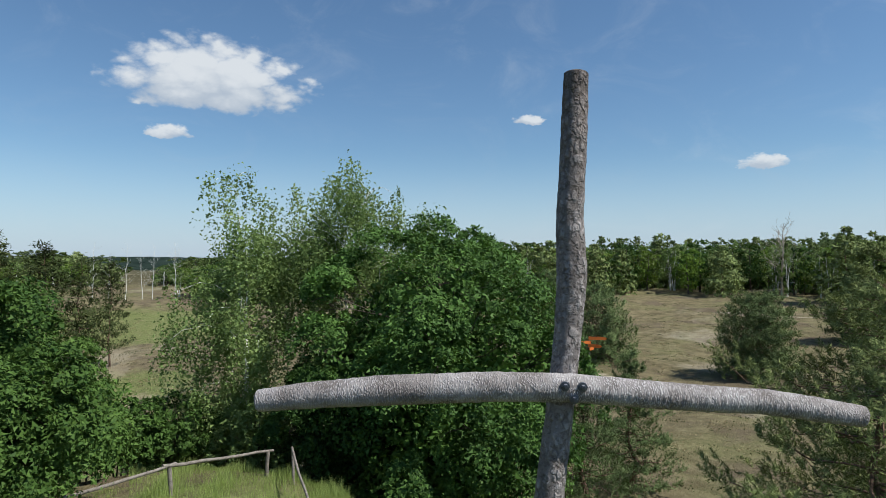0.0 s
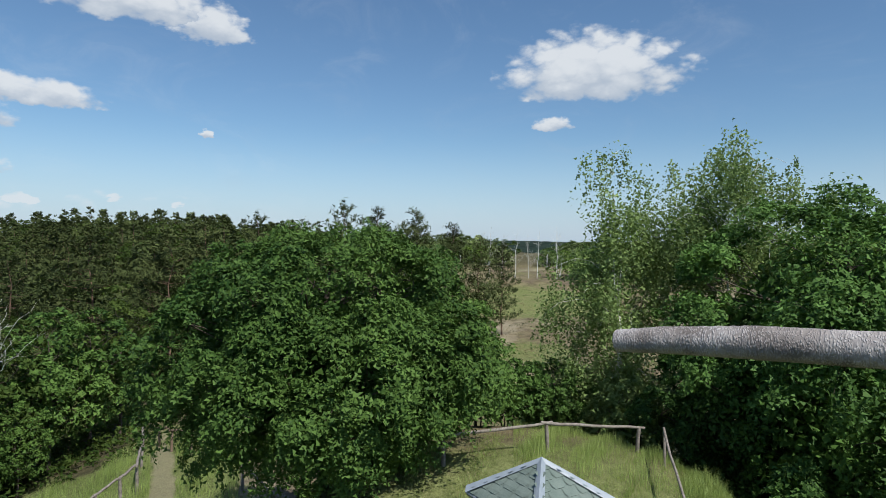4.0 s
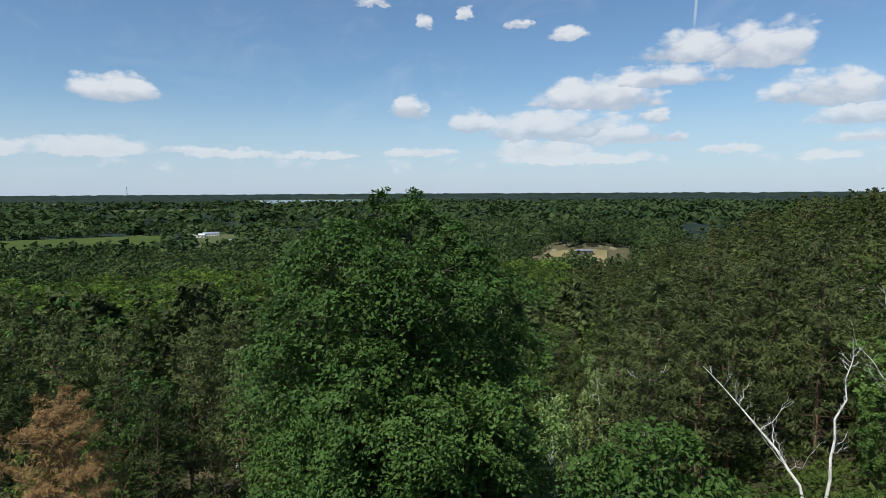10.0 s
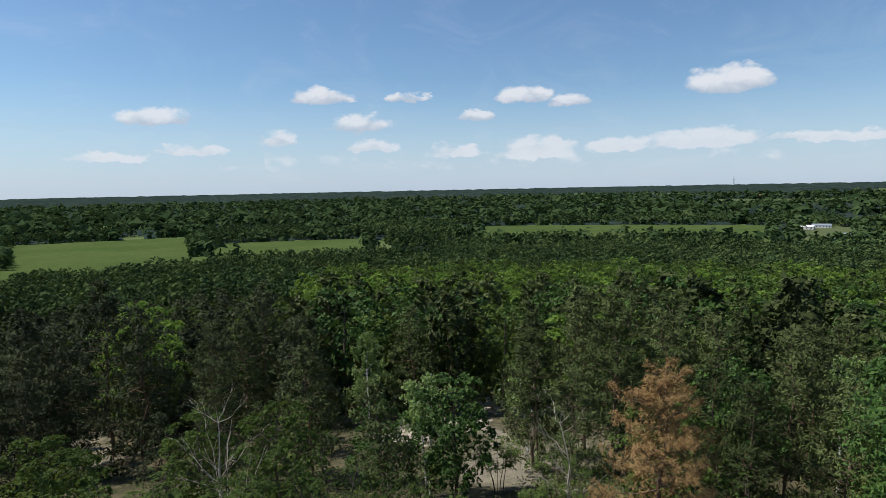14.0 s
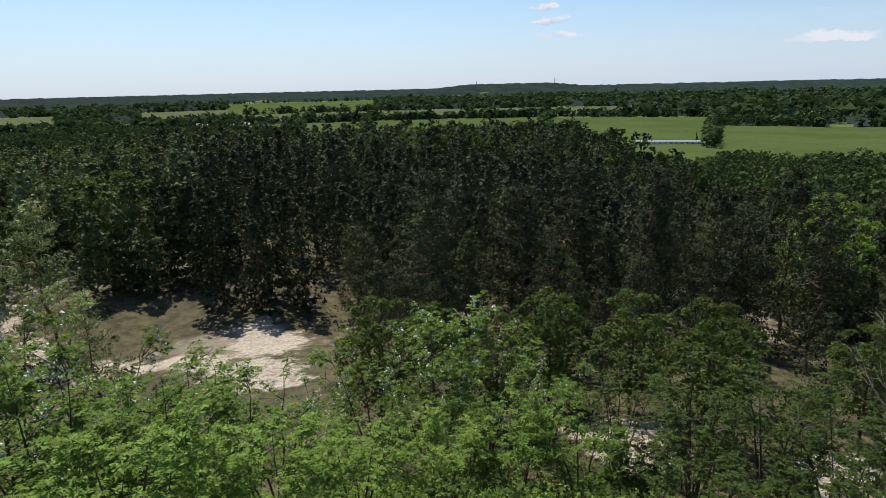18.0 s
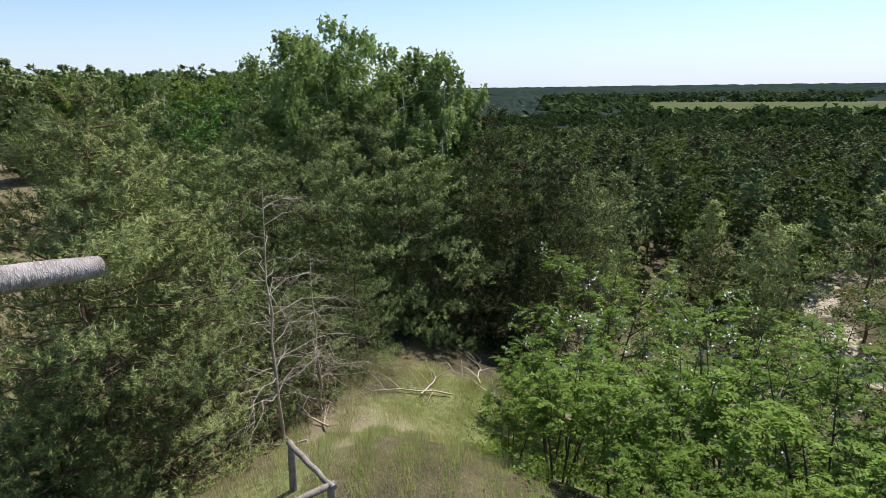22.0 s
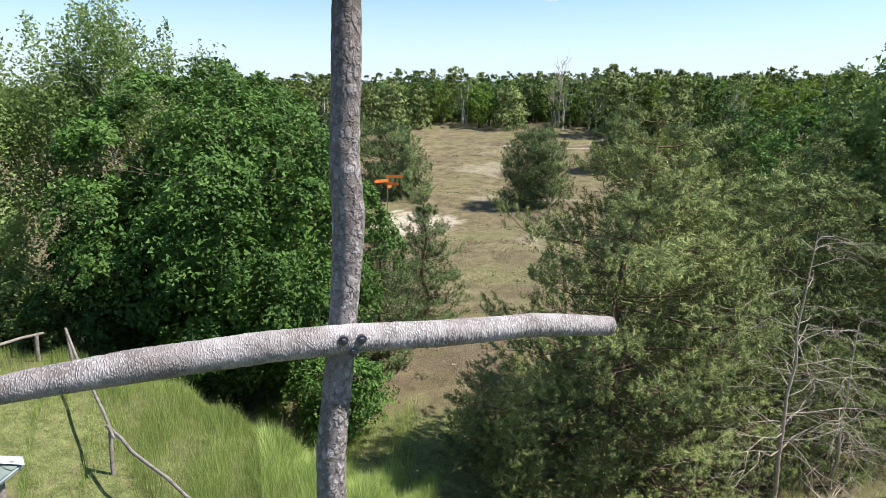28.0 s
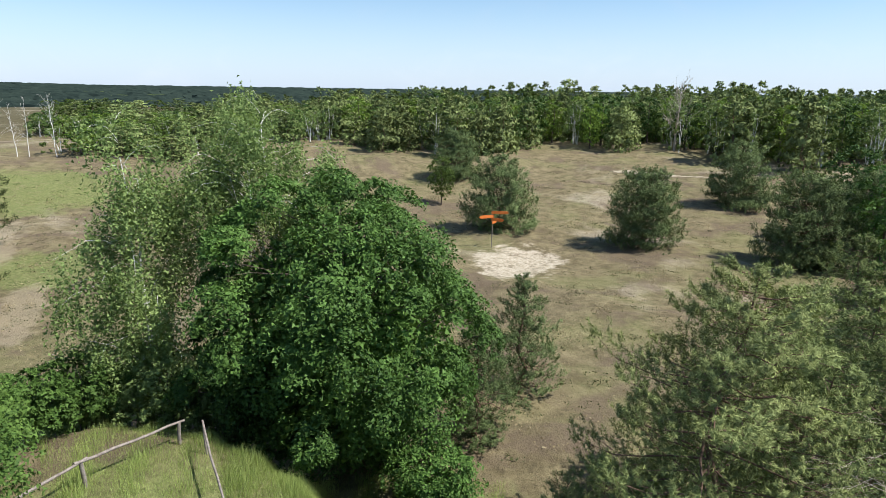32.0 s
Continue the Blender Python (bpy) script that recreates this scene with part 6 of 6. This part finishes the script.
# ---- shelter roof ----
def make_shelter():
    x0, y0 = -2.96, 6.64
    ground = float(land(x0, y0))
    hut = base("shelter", Vector((x0, y0, ground)), "small open shelter with a green shingled hip roof and zinc hips", "shelter", turn=radians(SHELTER_TURN))
    top, eave, half = 2.62 - ground, 2.62 - ground - 0.44, 0.62
    for sx, sy in ((1, 1), (-1, 1), (-1, -1), (1, -1)):
        g = Geo()
        tube(g, np.array([[sx * (half - 0.16), sy * (half - 0.16), -0.2], [sx * (half - 0.16), sy * (half - 0.16), eave + 0.12]]), [0.05, 0.05], 8)
        part("pillar", g, "rail", hut, smooth=True)
    apex = np.array([0, 0, top])
    corners = [np.array([half, half, eave]), np.array([-half, half, eave]), np.array([-half, -half, eave]), np.array([half, -half, eave])]
    rng = np.random.default_rng(4)
    for k in range(4):
        a, b = corners[k], corners[(k + 1) % 4]
        slab = Geo()
        inward = np.array([0, 0, -0.05])
        slab.add([a, b, apex, a + inward, b + inward, apex + inward], [[0, 1, 2], [5, 4, 3]])
        slab.add([a, b, b + inward, a + inward], [[0, 3, 2, 1]])
        roof = part("roof_slope", slab, "shingle", hut)
        normal = unit(np.cross(b - a, apex - a))
        rows = 6
        for r in range(rows):
            s0, s1 = r / rows, (r + 1.25) / rows
            left0, right0 = a + (apex - a) * s0, b + (apex - b) * s0
            long = np.linalg.norm(right0 - left0)
            count = max(1, int(long / 0.17))
            for c in range(count):
                u0, u1 = (c + 0.03 + 0.5 * (r % 2) * 0) / count, (c + 0.97) / count
                lo0, lo1 = left0 + (right0 - left0) * u0, left0 + (right0 - left0) * u1
                um = left0 + (right0 - left0) * (u0 + u1) / 2
                up = (apex - (a + b) / 2) / rows * 1.1
                e = normal * 0.012
                t = Geo()
                cut0, cut1 = lo0 * 0.72 + um * 0.28, lo1 * 0.72 + um * 0.28
                hi0, hi1 = lo0 + up + (um - lo0) * 0.12, lo1 + up + (um - lo1) * 0.12
                if s1 > 1.02:
                    hi0 = hi1 = apex
                t.add([cut0 + e, cut1 + e, lo1 + up * .35 + e, hi1 + e * .3, hi0 + e * .3, lo0 + up * .35 + e, cut0 + e * .2, cut1 + e * .2],
                      [[0, 1, 2], [0, 2, 5], [2, 3, 4], [2, 4, 5], [0, 7, 1], [0, 6, 7]])
                part("shingle", t, "shingle", roof)
    for k in range(4):
        c = corners[k]
        side = unit(np.cross(c - apex, [0, 0, 1.0]))
        n0 = np.array([0, 0, 0.022])
        w = 0.075
        g = Geo()
        p = [c * 1.01 + side * w - [0, 0, .035] + n0, c * 1.01 + n0 * 2, c * 1.01 - side * w - [0, 0, .035] + n0]
        q = [apex + side * w * 0.6 + n0 - [0, 0, .02], apex + n0 * 2, apex - side * w * 0.6 + n0 - [0, 0, .02]]
        g.add(p + q, [[0, 1, 4, 3], [1, 2, 5, 4]])
        part("hip_flashing", g, "zinc", hut, "grey zinc hip flashing")
    for k in range(4):
        a, b = corners[k], corners[(k + 1) % 4]
        g = Geo()
        tube(g, np.array([a, b]) + [0, 0, -0.02], [0.012, 0.012], 6)
        part("eave_strip", g, "zinc", hut)


SHELTER_TURN = -23.0
make_shelter()


# ---- sign post on the meadow ----
def make_sign():
    x0, y0 = polar(346.9, 50.0)
    z0 = float(land(x0, y0))
    sign = base("sign_post", Vector((x0, y0, z0)), "wooden sign post with orange direction boards on bare sand", "sign post")
    g = Geo()
    tube(g, np.array([[0, 0, -0.3], [0.01, 0, 1.5], [0, 0, 3.15]]), [0.04, 0.036, 0.034], 8)
    part("pole", g, "rail", sign, "thin grey pole", smooth=True)
    for z, turn, long, off in ((3.0, -0.25, 1.25, 0.55), (2.68, 0.3, 1.2, -0.5), (2.42, -0.6, 0.95, 0.4), (2.15, 0.9, 0.7, 0.2)):
        b = Geo()
        m = Matrix.Rotation(turn, 3, "Z")
        tip = long / 2 + 0.16 if off > 0 else -long / 2 - 0.16
        flat = [(-long / 2, -0.12), (long / 2, -0.12), (long / 2, 0.12), (-long / 2, 0.12)]
        flat = flat[:2] + [(tip, 0)] + flat[2:] if off > 0 else flat + [(tip, 0)]
        v = [np.array(m @ Vector((off + x, y, z + h))) for y in (-0.075, -0.05) for x, h in flat]
        n = 5
        b.add(v, [[i, (i + 1) % n, n + (i + 1) % n, n + i] for i in range(n)])
        b.add(v, [[0, 2, 1], [0, 3, 2], [0, 4, 3], [5, 6, 7], [5, 7, 8], [5, 8, 9]])
        part("board", b, "orange", sign, "orange direction board")


make_sign()


# ---- dead trees ----
def dead_trees():
    rng = np.random.default_rng(17)
    for az, d, h, s, r, mat, label, lean in [
            (72, 28.7, 11.2, 3.4, .088, "birch_bark", "dead white birch with bare branches", (0.2, 0.2)),
            (77.8, 26.7, 6.7, 1.0, .068, "birch_bark", "broken white birch stem", (0.3, 0.5)),
            (79.3, 27.5, 5.2, 1.6, .075, "birch_bark", "leaning dead white birch", (-0.7, -3.9)),
            (97, 15.5, 4.2, 1.6, .04, "birch_bark", "small dead white birch", (0.3, -0.3)),
            (92.5, 24, 6.5, 1.8, .05, "birch_bark", "small dead white birch", (-0.3, 0.3)),
            (310.6, 14.3, 6.3, 3.2, .05, "dead", "dead grey pine with drooping bare branches", (0.1, 0.1)),
            (306.5, 15.6, 4.2, 2.4, .038, "dead", "small dead grey pine with drooping bare branches", (0.1, 0.1)),
            (331.5, 104, 10.8, 4.4, .2, "dead", "bare pale tree at the edge of the wood", (0.3, 0)),
            (152, 19, 5.4, 2.0, .06, "dead", "bare grey sapling on the slope", (0.2, .1)),
            (184.5, 20, 5.8, 2.6, .07, "dead", "bare grey pine on the slope", (0.1, .1)),
            (28.6, 97, 7.0, 1.6, .055, "birch_bark", "dead white birch on the far meadow", (0.2, 0)),
            (27.4, 98, 8.0, 1.8, .055, "birch_bark", "dead white birch on the far meadow", (0.3, 0)),
            (26.2, 98, 7.0, 1.5, .055, "birch_bark", "dead white birch on the far meadow", (-0.2, 0)),
            (25.4, 97, 7.4, 1.5, .055, "birch_bark", "dead white birch on the far meadow", (0.3, 0.2)),
            (29.8, 95, 8.0, 1.8, .055, "birch_bark", "dead white birch on the far meadow", (0.2, 0.2)),
            (23.6, 96, 8.2, 1.8, .055, "birch_bark", "dead white birch on the far meadow", (-0.3, 0.2))]:
        w, arms = bare_tree(rng, h, s, limbs=34 if h > 8 else 52 if "drooping" in label else 16, r=r, up=-0.12 if "drooping" in label else 1.0, low=0.2, lean=lean)
        g = "dead birches" if mat == "birch_bark" else "dead trees"
        ob = plant("dead_birch" if mat == "birch_bark" else "dead_tree", w, None, mat, "", spot(az, d), label, g)
        for arm in arms:
            part("limb", arm, mat, ob, smooth=True)


dead_trees()


# ---- grass, sand and paths ----
def grass(name, label, mat, az0, az1, d0, d1, count, height, rng, clump=0.5, hole=None):
    a, d = rng.uniform(az0, az1, count), np.sqrt(rng.uniform(d0 * d0, d1 * d1, count))
    thin = np.sin(a * 0.9 + d * 1.7) * np.cos(d * 1.1 - a * 0.6) + rng.uniform(-1, 1, count)
    m = thin > -clump
    if hole is not None:
        m &= ~hole(a, d)
    a, d = a[m], d[m]
    x, y = -d * np.sin(np.radians(a)), d * np.cos(np.radians(a))
    z = land(x, y)
    n = len(x)
    h = height * rng.uniform(0.45, 1.25, n) * (0.75 + 0.35 * np.sin(a * 1.3 + d))
    ang = rng.uniform(0, 2 * np.pi, n)
    side = np.stack([np.cos(ang), np.sin(ang), np.zeros(n)], -1) * (0.0016 + 0.0042 * h)[:, None]
    bend = np.stack([np.cos(ang + 1.3), np.sin(ang + 1.3), np.zeros(n)], -1) * (h * rng.uniform(0.1, 0.55, n))[:, None]
    foot = np.stack([x, y, z - 0.02], -1)
    mid = foot + bend * 0.35 + np.stack([0 * h, 0 * h, h * 0.6], -1)
    tip = foot + bend + np.stack([0 * h, 0 * h, h], -1)
    g = Geo()
    if height < 0.25:
        g.add(np.stack([foot - side * 1.6, foot + side * 1.6, tip], 1).reshape(-1, 3), np.arange(n * 3).reshape(-1, 3))
        return thing(name, g, mat, label, "grass", kind="stuff")
    v = np.stack([foot - side, foot + side, mid + side * 0.7, mid - side * 0.7, tip], 1).reshape(-1, 3)
    i = np.arange(n)[:, None] * 5
    g.add(v, np.concatenate([i, i + 1, i + 2, i + 3], 1))
    g.faces.append(np.concatenate([i + 3, i + 2, i + 4], 1))
    return thing(name, g, mat, label, "grass", kind="stuff")


def undergrowth(name, label, mat, az0, az1, d0, d1, clumps, each, rng, wide=0.7, tall=0.6, leaf=0.13, hole=None):
    """Low leafy plants in clumps on the slopes."""
    a, d = rng.uniform(az0, az1, clumps), np.sqrt(rng.uniform(d0 * d0, d1 * d1, clumps))
    if hole is not None:
        m = ~hole(a, d)
        a, d = a[m], d[m]
    n = len(a)
    x, y = -d * np.sin(np.radians(a)), d * np.cos(np.radians(a))
    size = rng.uniform(0.5, 1.3, n)
    off = rng.standard_normal((n, each, 3)) * [wide * 0.5, wide * 0.5, 0] * size[:, None, None]
    px, py = x[:, None] + off[..., 0], y[:, None] + off[..., 1]
    dome = np.exp(-(off[..., :2] ** 2).sum(-1) / (wide * size[:, None]) ** 2)
    pz = land(px, py) + tall * size[:, None] * dome * rng.uniform(0.05, 1.0, (n, each)) ** 0.6
    spots = np.stack([px, py, pz], -1).reshape(-1, 3)
    g = Geo()
    leaves(g, spots, rng.standard_normal(spots.shape) * 0.7 + [0, 0, 0.8], leaf * rng.uniform(0.6, 1.4, len(spots)), 0.6, rng, cut="three")
    return thing(name, g, mat, label, "undergrowth", kind="stuff")


def turf():
    rng = np.random.default_rng(2)
    on_top = lambda a, d: (d < 12.5) & (a > 4) & (np.sin(a * 3 + d * 2) > -0.8)
    grass("tall_grass", "tall green grass along the hilltop fence", "blades", -16, 27, 6.0, 17, 95000, 0.29, rng, 0.5, on_top)
    grass("short_grass", "short green turf on the hilltop", "blades", -20, 40, 3.5, 15, 150000, 0.11, rng, 0.2, lambda a, d: np.sin(a * 0.7 + d * 1.9) * np.sin(d * 1.3 - a * 0.4) > 0.45)
    grass("tall_grass", "lush green grass on the edge of the bank", "blades", -18, -1, 6.0, 13, 40000, 0.5, rng, 0.9)
    grass("tall_grass", "tall green grass between the crooked rail and the bank", "blades", -4, 13, 7.0, 14.5, 42000, 0.38, rng, 0.5, lambda a, d: a > np.interp(d, [7.8, 9.7, 13.7], [4.0, 10.5, 12.8]))
    grass("dry_grass", "straw among the turf of the hilltop", "straw", -20, 40, 4.0, 16, 45000, 0.11, rng, 0.0)
    grass("tall_grass", "tall green grass on the western bank", "blades", 52, 86, 8, 17, 30000, 0.5, rng, 0.9, lambda a, d: (a > 57.0) & (a < 59.4))
    grass("tall_grass", "tall green grass beside the footpath fence", "blades", 52, 79, 16, 29, 70000, 0.5, rng, 0.6, lambda a, d: (a > 57.2) & (a < 59.2) | (a > 73) & (d > 25.5))
    grass("tall_grass", "green grass on the eastern bank", "blades", 284, 312, 6, 20, 80000, 0.22, rng, 0.0)
    grass("dry_grass", "dry yellow grass on the eastern bank", "straw", 287, 326, 6, 19, 110000, 0.2, rng, 0.0)
    grass("dry_grass", "dry tufts over the meadow", "straw", -34, 30, 17, 75, 120000, 0.15, rng, 0.0)
    sandy = lambda a, d: (a > 155) & (a < 170) & (d > np.interp(a, [155, 161.5, 168], [30, 24, 24])) | (a > 234) & (a < 252) & (d > 20) | (a > 186) & (a < 189) & (d > 19) | (a > 203) & (a < 208) & (d > 19)
    undergrowth("undergrowth", "light-green undergrowth on the southern slope", "locust", 200, 290, 4.6, 20, 420, 110, rng, 0.8, 0.6, 0.055, sandy)
    undergrowth("undergrowth", "leafy undergrowth on the wooded slope", "willow", 88, 235, 6, 34, 1300, 60, rng, 0.9, 0.7, 0.11, sandy)
    undergrowth("undergrowth", "leafy undergrowth below the western trees", "willow", 52, 100, 19, 44, 800, 36, rng, 0.9, 0.8, 0.18, lambda a, d: (a > 56.5) & (a < 60) | (a < 74) & (d < 30) | (a < 80) & (d < 26))
    open_sand = lambda a, d: (np.abs(a + 15.6) < 5) & (d > 40) & (d < 52)
    undergrowth("heather", "low heath tufts scattered over the dry meadow", "pine_dull", -36, 34, 18, 92, 1300, 24, rng, 0.7, 0.13, 0.07, open_sand)
    undergrowth("dry_tufts", "pale dry tufts scattered over the meadow", "straw", -36, 34, 18, 80, 1600, 24, rng, 0.8, 0.14, 0.07, open_sand)
    undergrowth("heather", "brown-green heath plants in the southern wood", "pine_dull", 170, 292, 24, 58, 1100, 22, rng, 0.9, 0.45, 0.2, sandy)


turf()


# ---- buildings and masts on the plain ----
def box(geo, x0, x1, y0, y1, z0, z1):
    geo.add([(x, y, z) for z in (z0, z1) for x, y in ((x0, y0), (x1, y0), (x1, y1), (x0, y1))],
            [[0, 3, 2, 1], [4, 5, 6, 7], [0, 1, 5, 4], [1, 2, 6, 5], [2, 3, 7, 6], [3, 0, 4, 7]])


def building(name, az, d, long, wide, tall, pitch, wall, roof, label, turn=0.0, windows=4, group="buildings on the plain"):
    """A gabled building: walls, two roof slopes, gables, a door and windows along both long sides."""
    ob = base(name, Vector(on_land(az, d)), label, "building", group, turn=radians(az + turn))
    g = Geo()
    box(g, -long / 2, long / 2, -wide / 2, wide / 2, -1.5, tall)
    body = part("wall", g, wall, ob)
    ridge = tall + wide / 2 * pitch
    for side in (-1, 1):
        r = Geo()
        y, e = side * (wide / 2 + 0.4), 0.15
        zl = tall - 0.4 * pitch
        a = [(-long / 2 - .4, y, zl), (long / 2 + .4, y, zl), (long / 2 + .4, 0, ridge), (-long / 2 - .4, 0, ridge)]
        r.add(a + [(x, yy, z + e) for x, yy, z in a], [[0, 1, 2, 3], [4, 5, 6, 7], [0, 1, 5, 4], [1, 2, 6, 5], [3, 2, 6, 7], [0, 3, 7, 4]])
        part("roof_slope", r, roof, ob)
        gable = Geo()
        x = side * long / 2
        gable.add([(x, -wide / 2, tall), (x, wide / 2, tall), (x, 0, ridge - .02)], [[0, 1, 2]])
        part("gable", gable, wall, ob)
        for k in range(windows):
            w = Geo()
            cx = (k + 0.5) / windows * long - long / 2
            yy = side * wide / 2
            box(w, cx - 0.6, cx + 0.6, min(yy, yy + side * .06), max(yy, yy + side * .06), tall * 0.4, tall * 0.8)
            part("window", w, "pane", body)
    door = Geo()
    box(door, long * 0.36, long * 0.36 + 1.1, -wide / 2 - 0.07, -wide / 2, 0, min(2.1, tall * 0.85))
    part("door", door, "roof_grey", ob)
    return ob


building("barn", 211.2, 628, 34, 9, 3.6, 0.35, "plaster", "zinc", "long low farm barn with a pale metal roof", 12, 7, "farm barns")
building("barn", 208.9, 612, 30, 9, 3.6, 0.35, "plaster", "zinc", "long low farm barn with a bright roof beside bare soil", 8, 6, "farm barns")
building("barn", 203.4, 672, 62, 7, 3.0, 0.3, "plaster", "zinc", "very long pale shed at the edge of a field", 4, 12, "farm barns")
building("house", 137.0, 2330, 16, 12, 9, 0.8, "plaster", "roof_red", "white house on the far edge of a pale field", 20, 4, "houses on the plain")
for az, d, long, turn, roof in [(240.9, 1190, 26, 10, "zinc"), (241.9, 1165, 22, 60, "zinc"), (242.6, 1210, 20, 25, "roof_red"), (243.4, 1180, 30, -20, "zinc"), (244.4, 1230, 18, 40, "roof_grey")]:
    building("house", az, d, long, 11, 5, 0.5, "plaster", roof, "bright village house among trees on the plain", turn, 5, "houses on the plain")
for az, d, long, turn, roof in [(126.4, 1000, 60, 10, "solar"), (128.4, 985, 66, 14, "solar"), (130.6, 800, 26, 8, "zinc"), (131.6, 720, 20, 30, "roof_grey"), (134.0, 930, 30, -10, "plaster"), (132.6, 960, 22, 0, "zinc")]:
    building("shed", az, d, long, 12, 4, 0.3, "plaster", roof, "long low shed with a dark panelled roof" if roof == "solar" else "low shed with a pale roof", turn, 6, "sheds on the plain")
building("hut", 99.0, 396, 10, 5, 2.6, 0.3, "rail_brown", "roof_grey", "small brown hut in a dry clearing", 8, 3)


def lattice_mast(az, d, tall, label):
    """Four legs drawn together towards the top, with cross braces."""
    mast = base("mast", Vector(on_land(az, d)), label, "mast", "masts on the horizon")
    foot, head = tall * 0.05, tall * 0.012
    for sx, sy in ((1, 1), (-1, 1), (-1, -1), (1, -1)):
        g = Geo()
        tube(g, np.array([[sx * foot, sy * foot, -1], [sx * head, sy * head, tall]]), [0.7, 0.4], 5)
        part("leg", g, "roof_grey", mast)
    for k in range(7):
        z = tall * (k + 0.5) / 7
        r = foot + (head - foot) * z / tall
        g = Geo()
        tube(g, np.array([[-r, -r, z], [r, r, z + tall / 9]]), [0.3, 0.3], 4)
        tube(g, np.array([[r, -r, z], [-r, r, z + tall / 9]]), [0.3, 0.3], 4)
        part("brace", g, "roof_grey", mast)
    return mast


lattice_mast(220.1, 3690, 26, "squat grey tower on the wooded hill")
lattice_mast(213.2, 3720, 40, "slender grey mast on the wooded hill")
lattice_mast(139.0, 4700, 66, "tall grey mast on the horizon")


# ---- fallen branches ----
def fallen_branch(az, d, turn, long, label, mat="dead"):
    rng = np.random.default_rng(int(az * 10 + d))
    x0, y0 = polar(az, d)
    ob = base("fallen_branch", Vector((x0, y0, float(land(x0, y0)))), label, "branch", "fallen branches")
    def lay(x, y, lift):
        return np.array([x, y, float(land(x0 + x, y0 + y)) - float(land(x0, y0)) + lift])
    a = radians(turn)
    pts = [lay(math.cos(a) * s * long + rng.uniform(-.1, .1), math.sin(a) * s * long + rng.uniform(-.1, .1), 0.06 + 0.1 * rng.random()) for s in np.linspace(0, 1, 6)]
    g = Geo()
    tube(g, np.array(pts), np.linspace(0.03, 0.01, 6), 6)
    part("stem", g, mat, ob, smooth=True)
    for k in range(6):
        t = Geo()
        p = pts[1 + k % 5]
        b = a + rng.choice([-1, 1]) * rng.uniform(0.5, 1.1)
        l = rng.uniform(0.3, 0.6) * long * 0.6
        q = lay(p[0] + math.cos(b) * l, p[1] + math.sin(b) * l, 0.05 + rng.uniform(0, 0.5))
        tube(t, np.array([p, (p + q) / 2 + [0, 0, 0.06], q]), [0.014, 0.010, 0.005], 5)
        part("twig", t, mat, ob, smooth=True)


for az, d, turn, long, label in [(290.5, 19.0, 20, 3.2, "pale dead branch lying on the grassy bank"), (293.5, 17.5, 140, 2.6, "bare branch lying on dry grass"), (288.0, 18.2, 75, 2.2, "forked dead branch lying on the grassy bank"),
                                 (296.5, 16.8, 10, 2.0, "thin dead branch at the edge of the thicket"), (306, 14.2, 60, 2.4, "heap of grey twigs below a dead pine"), (308.5, 13.6, 100, 1.8, "grey twigs below a dead pine")]:
    fallen_branch(az, d, turn, long, label)
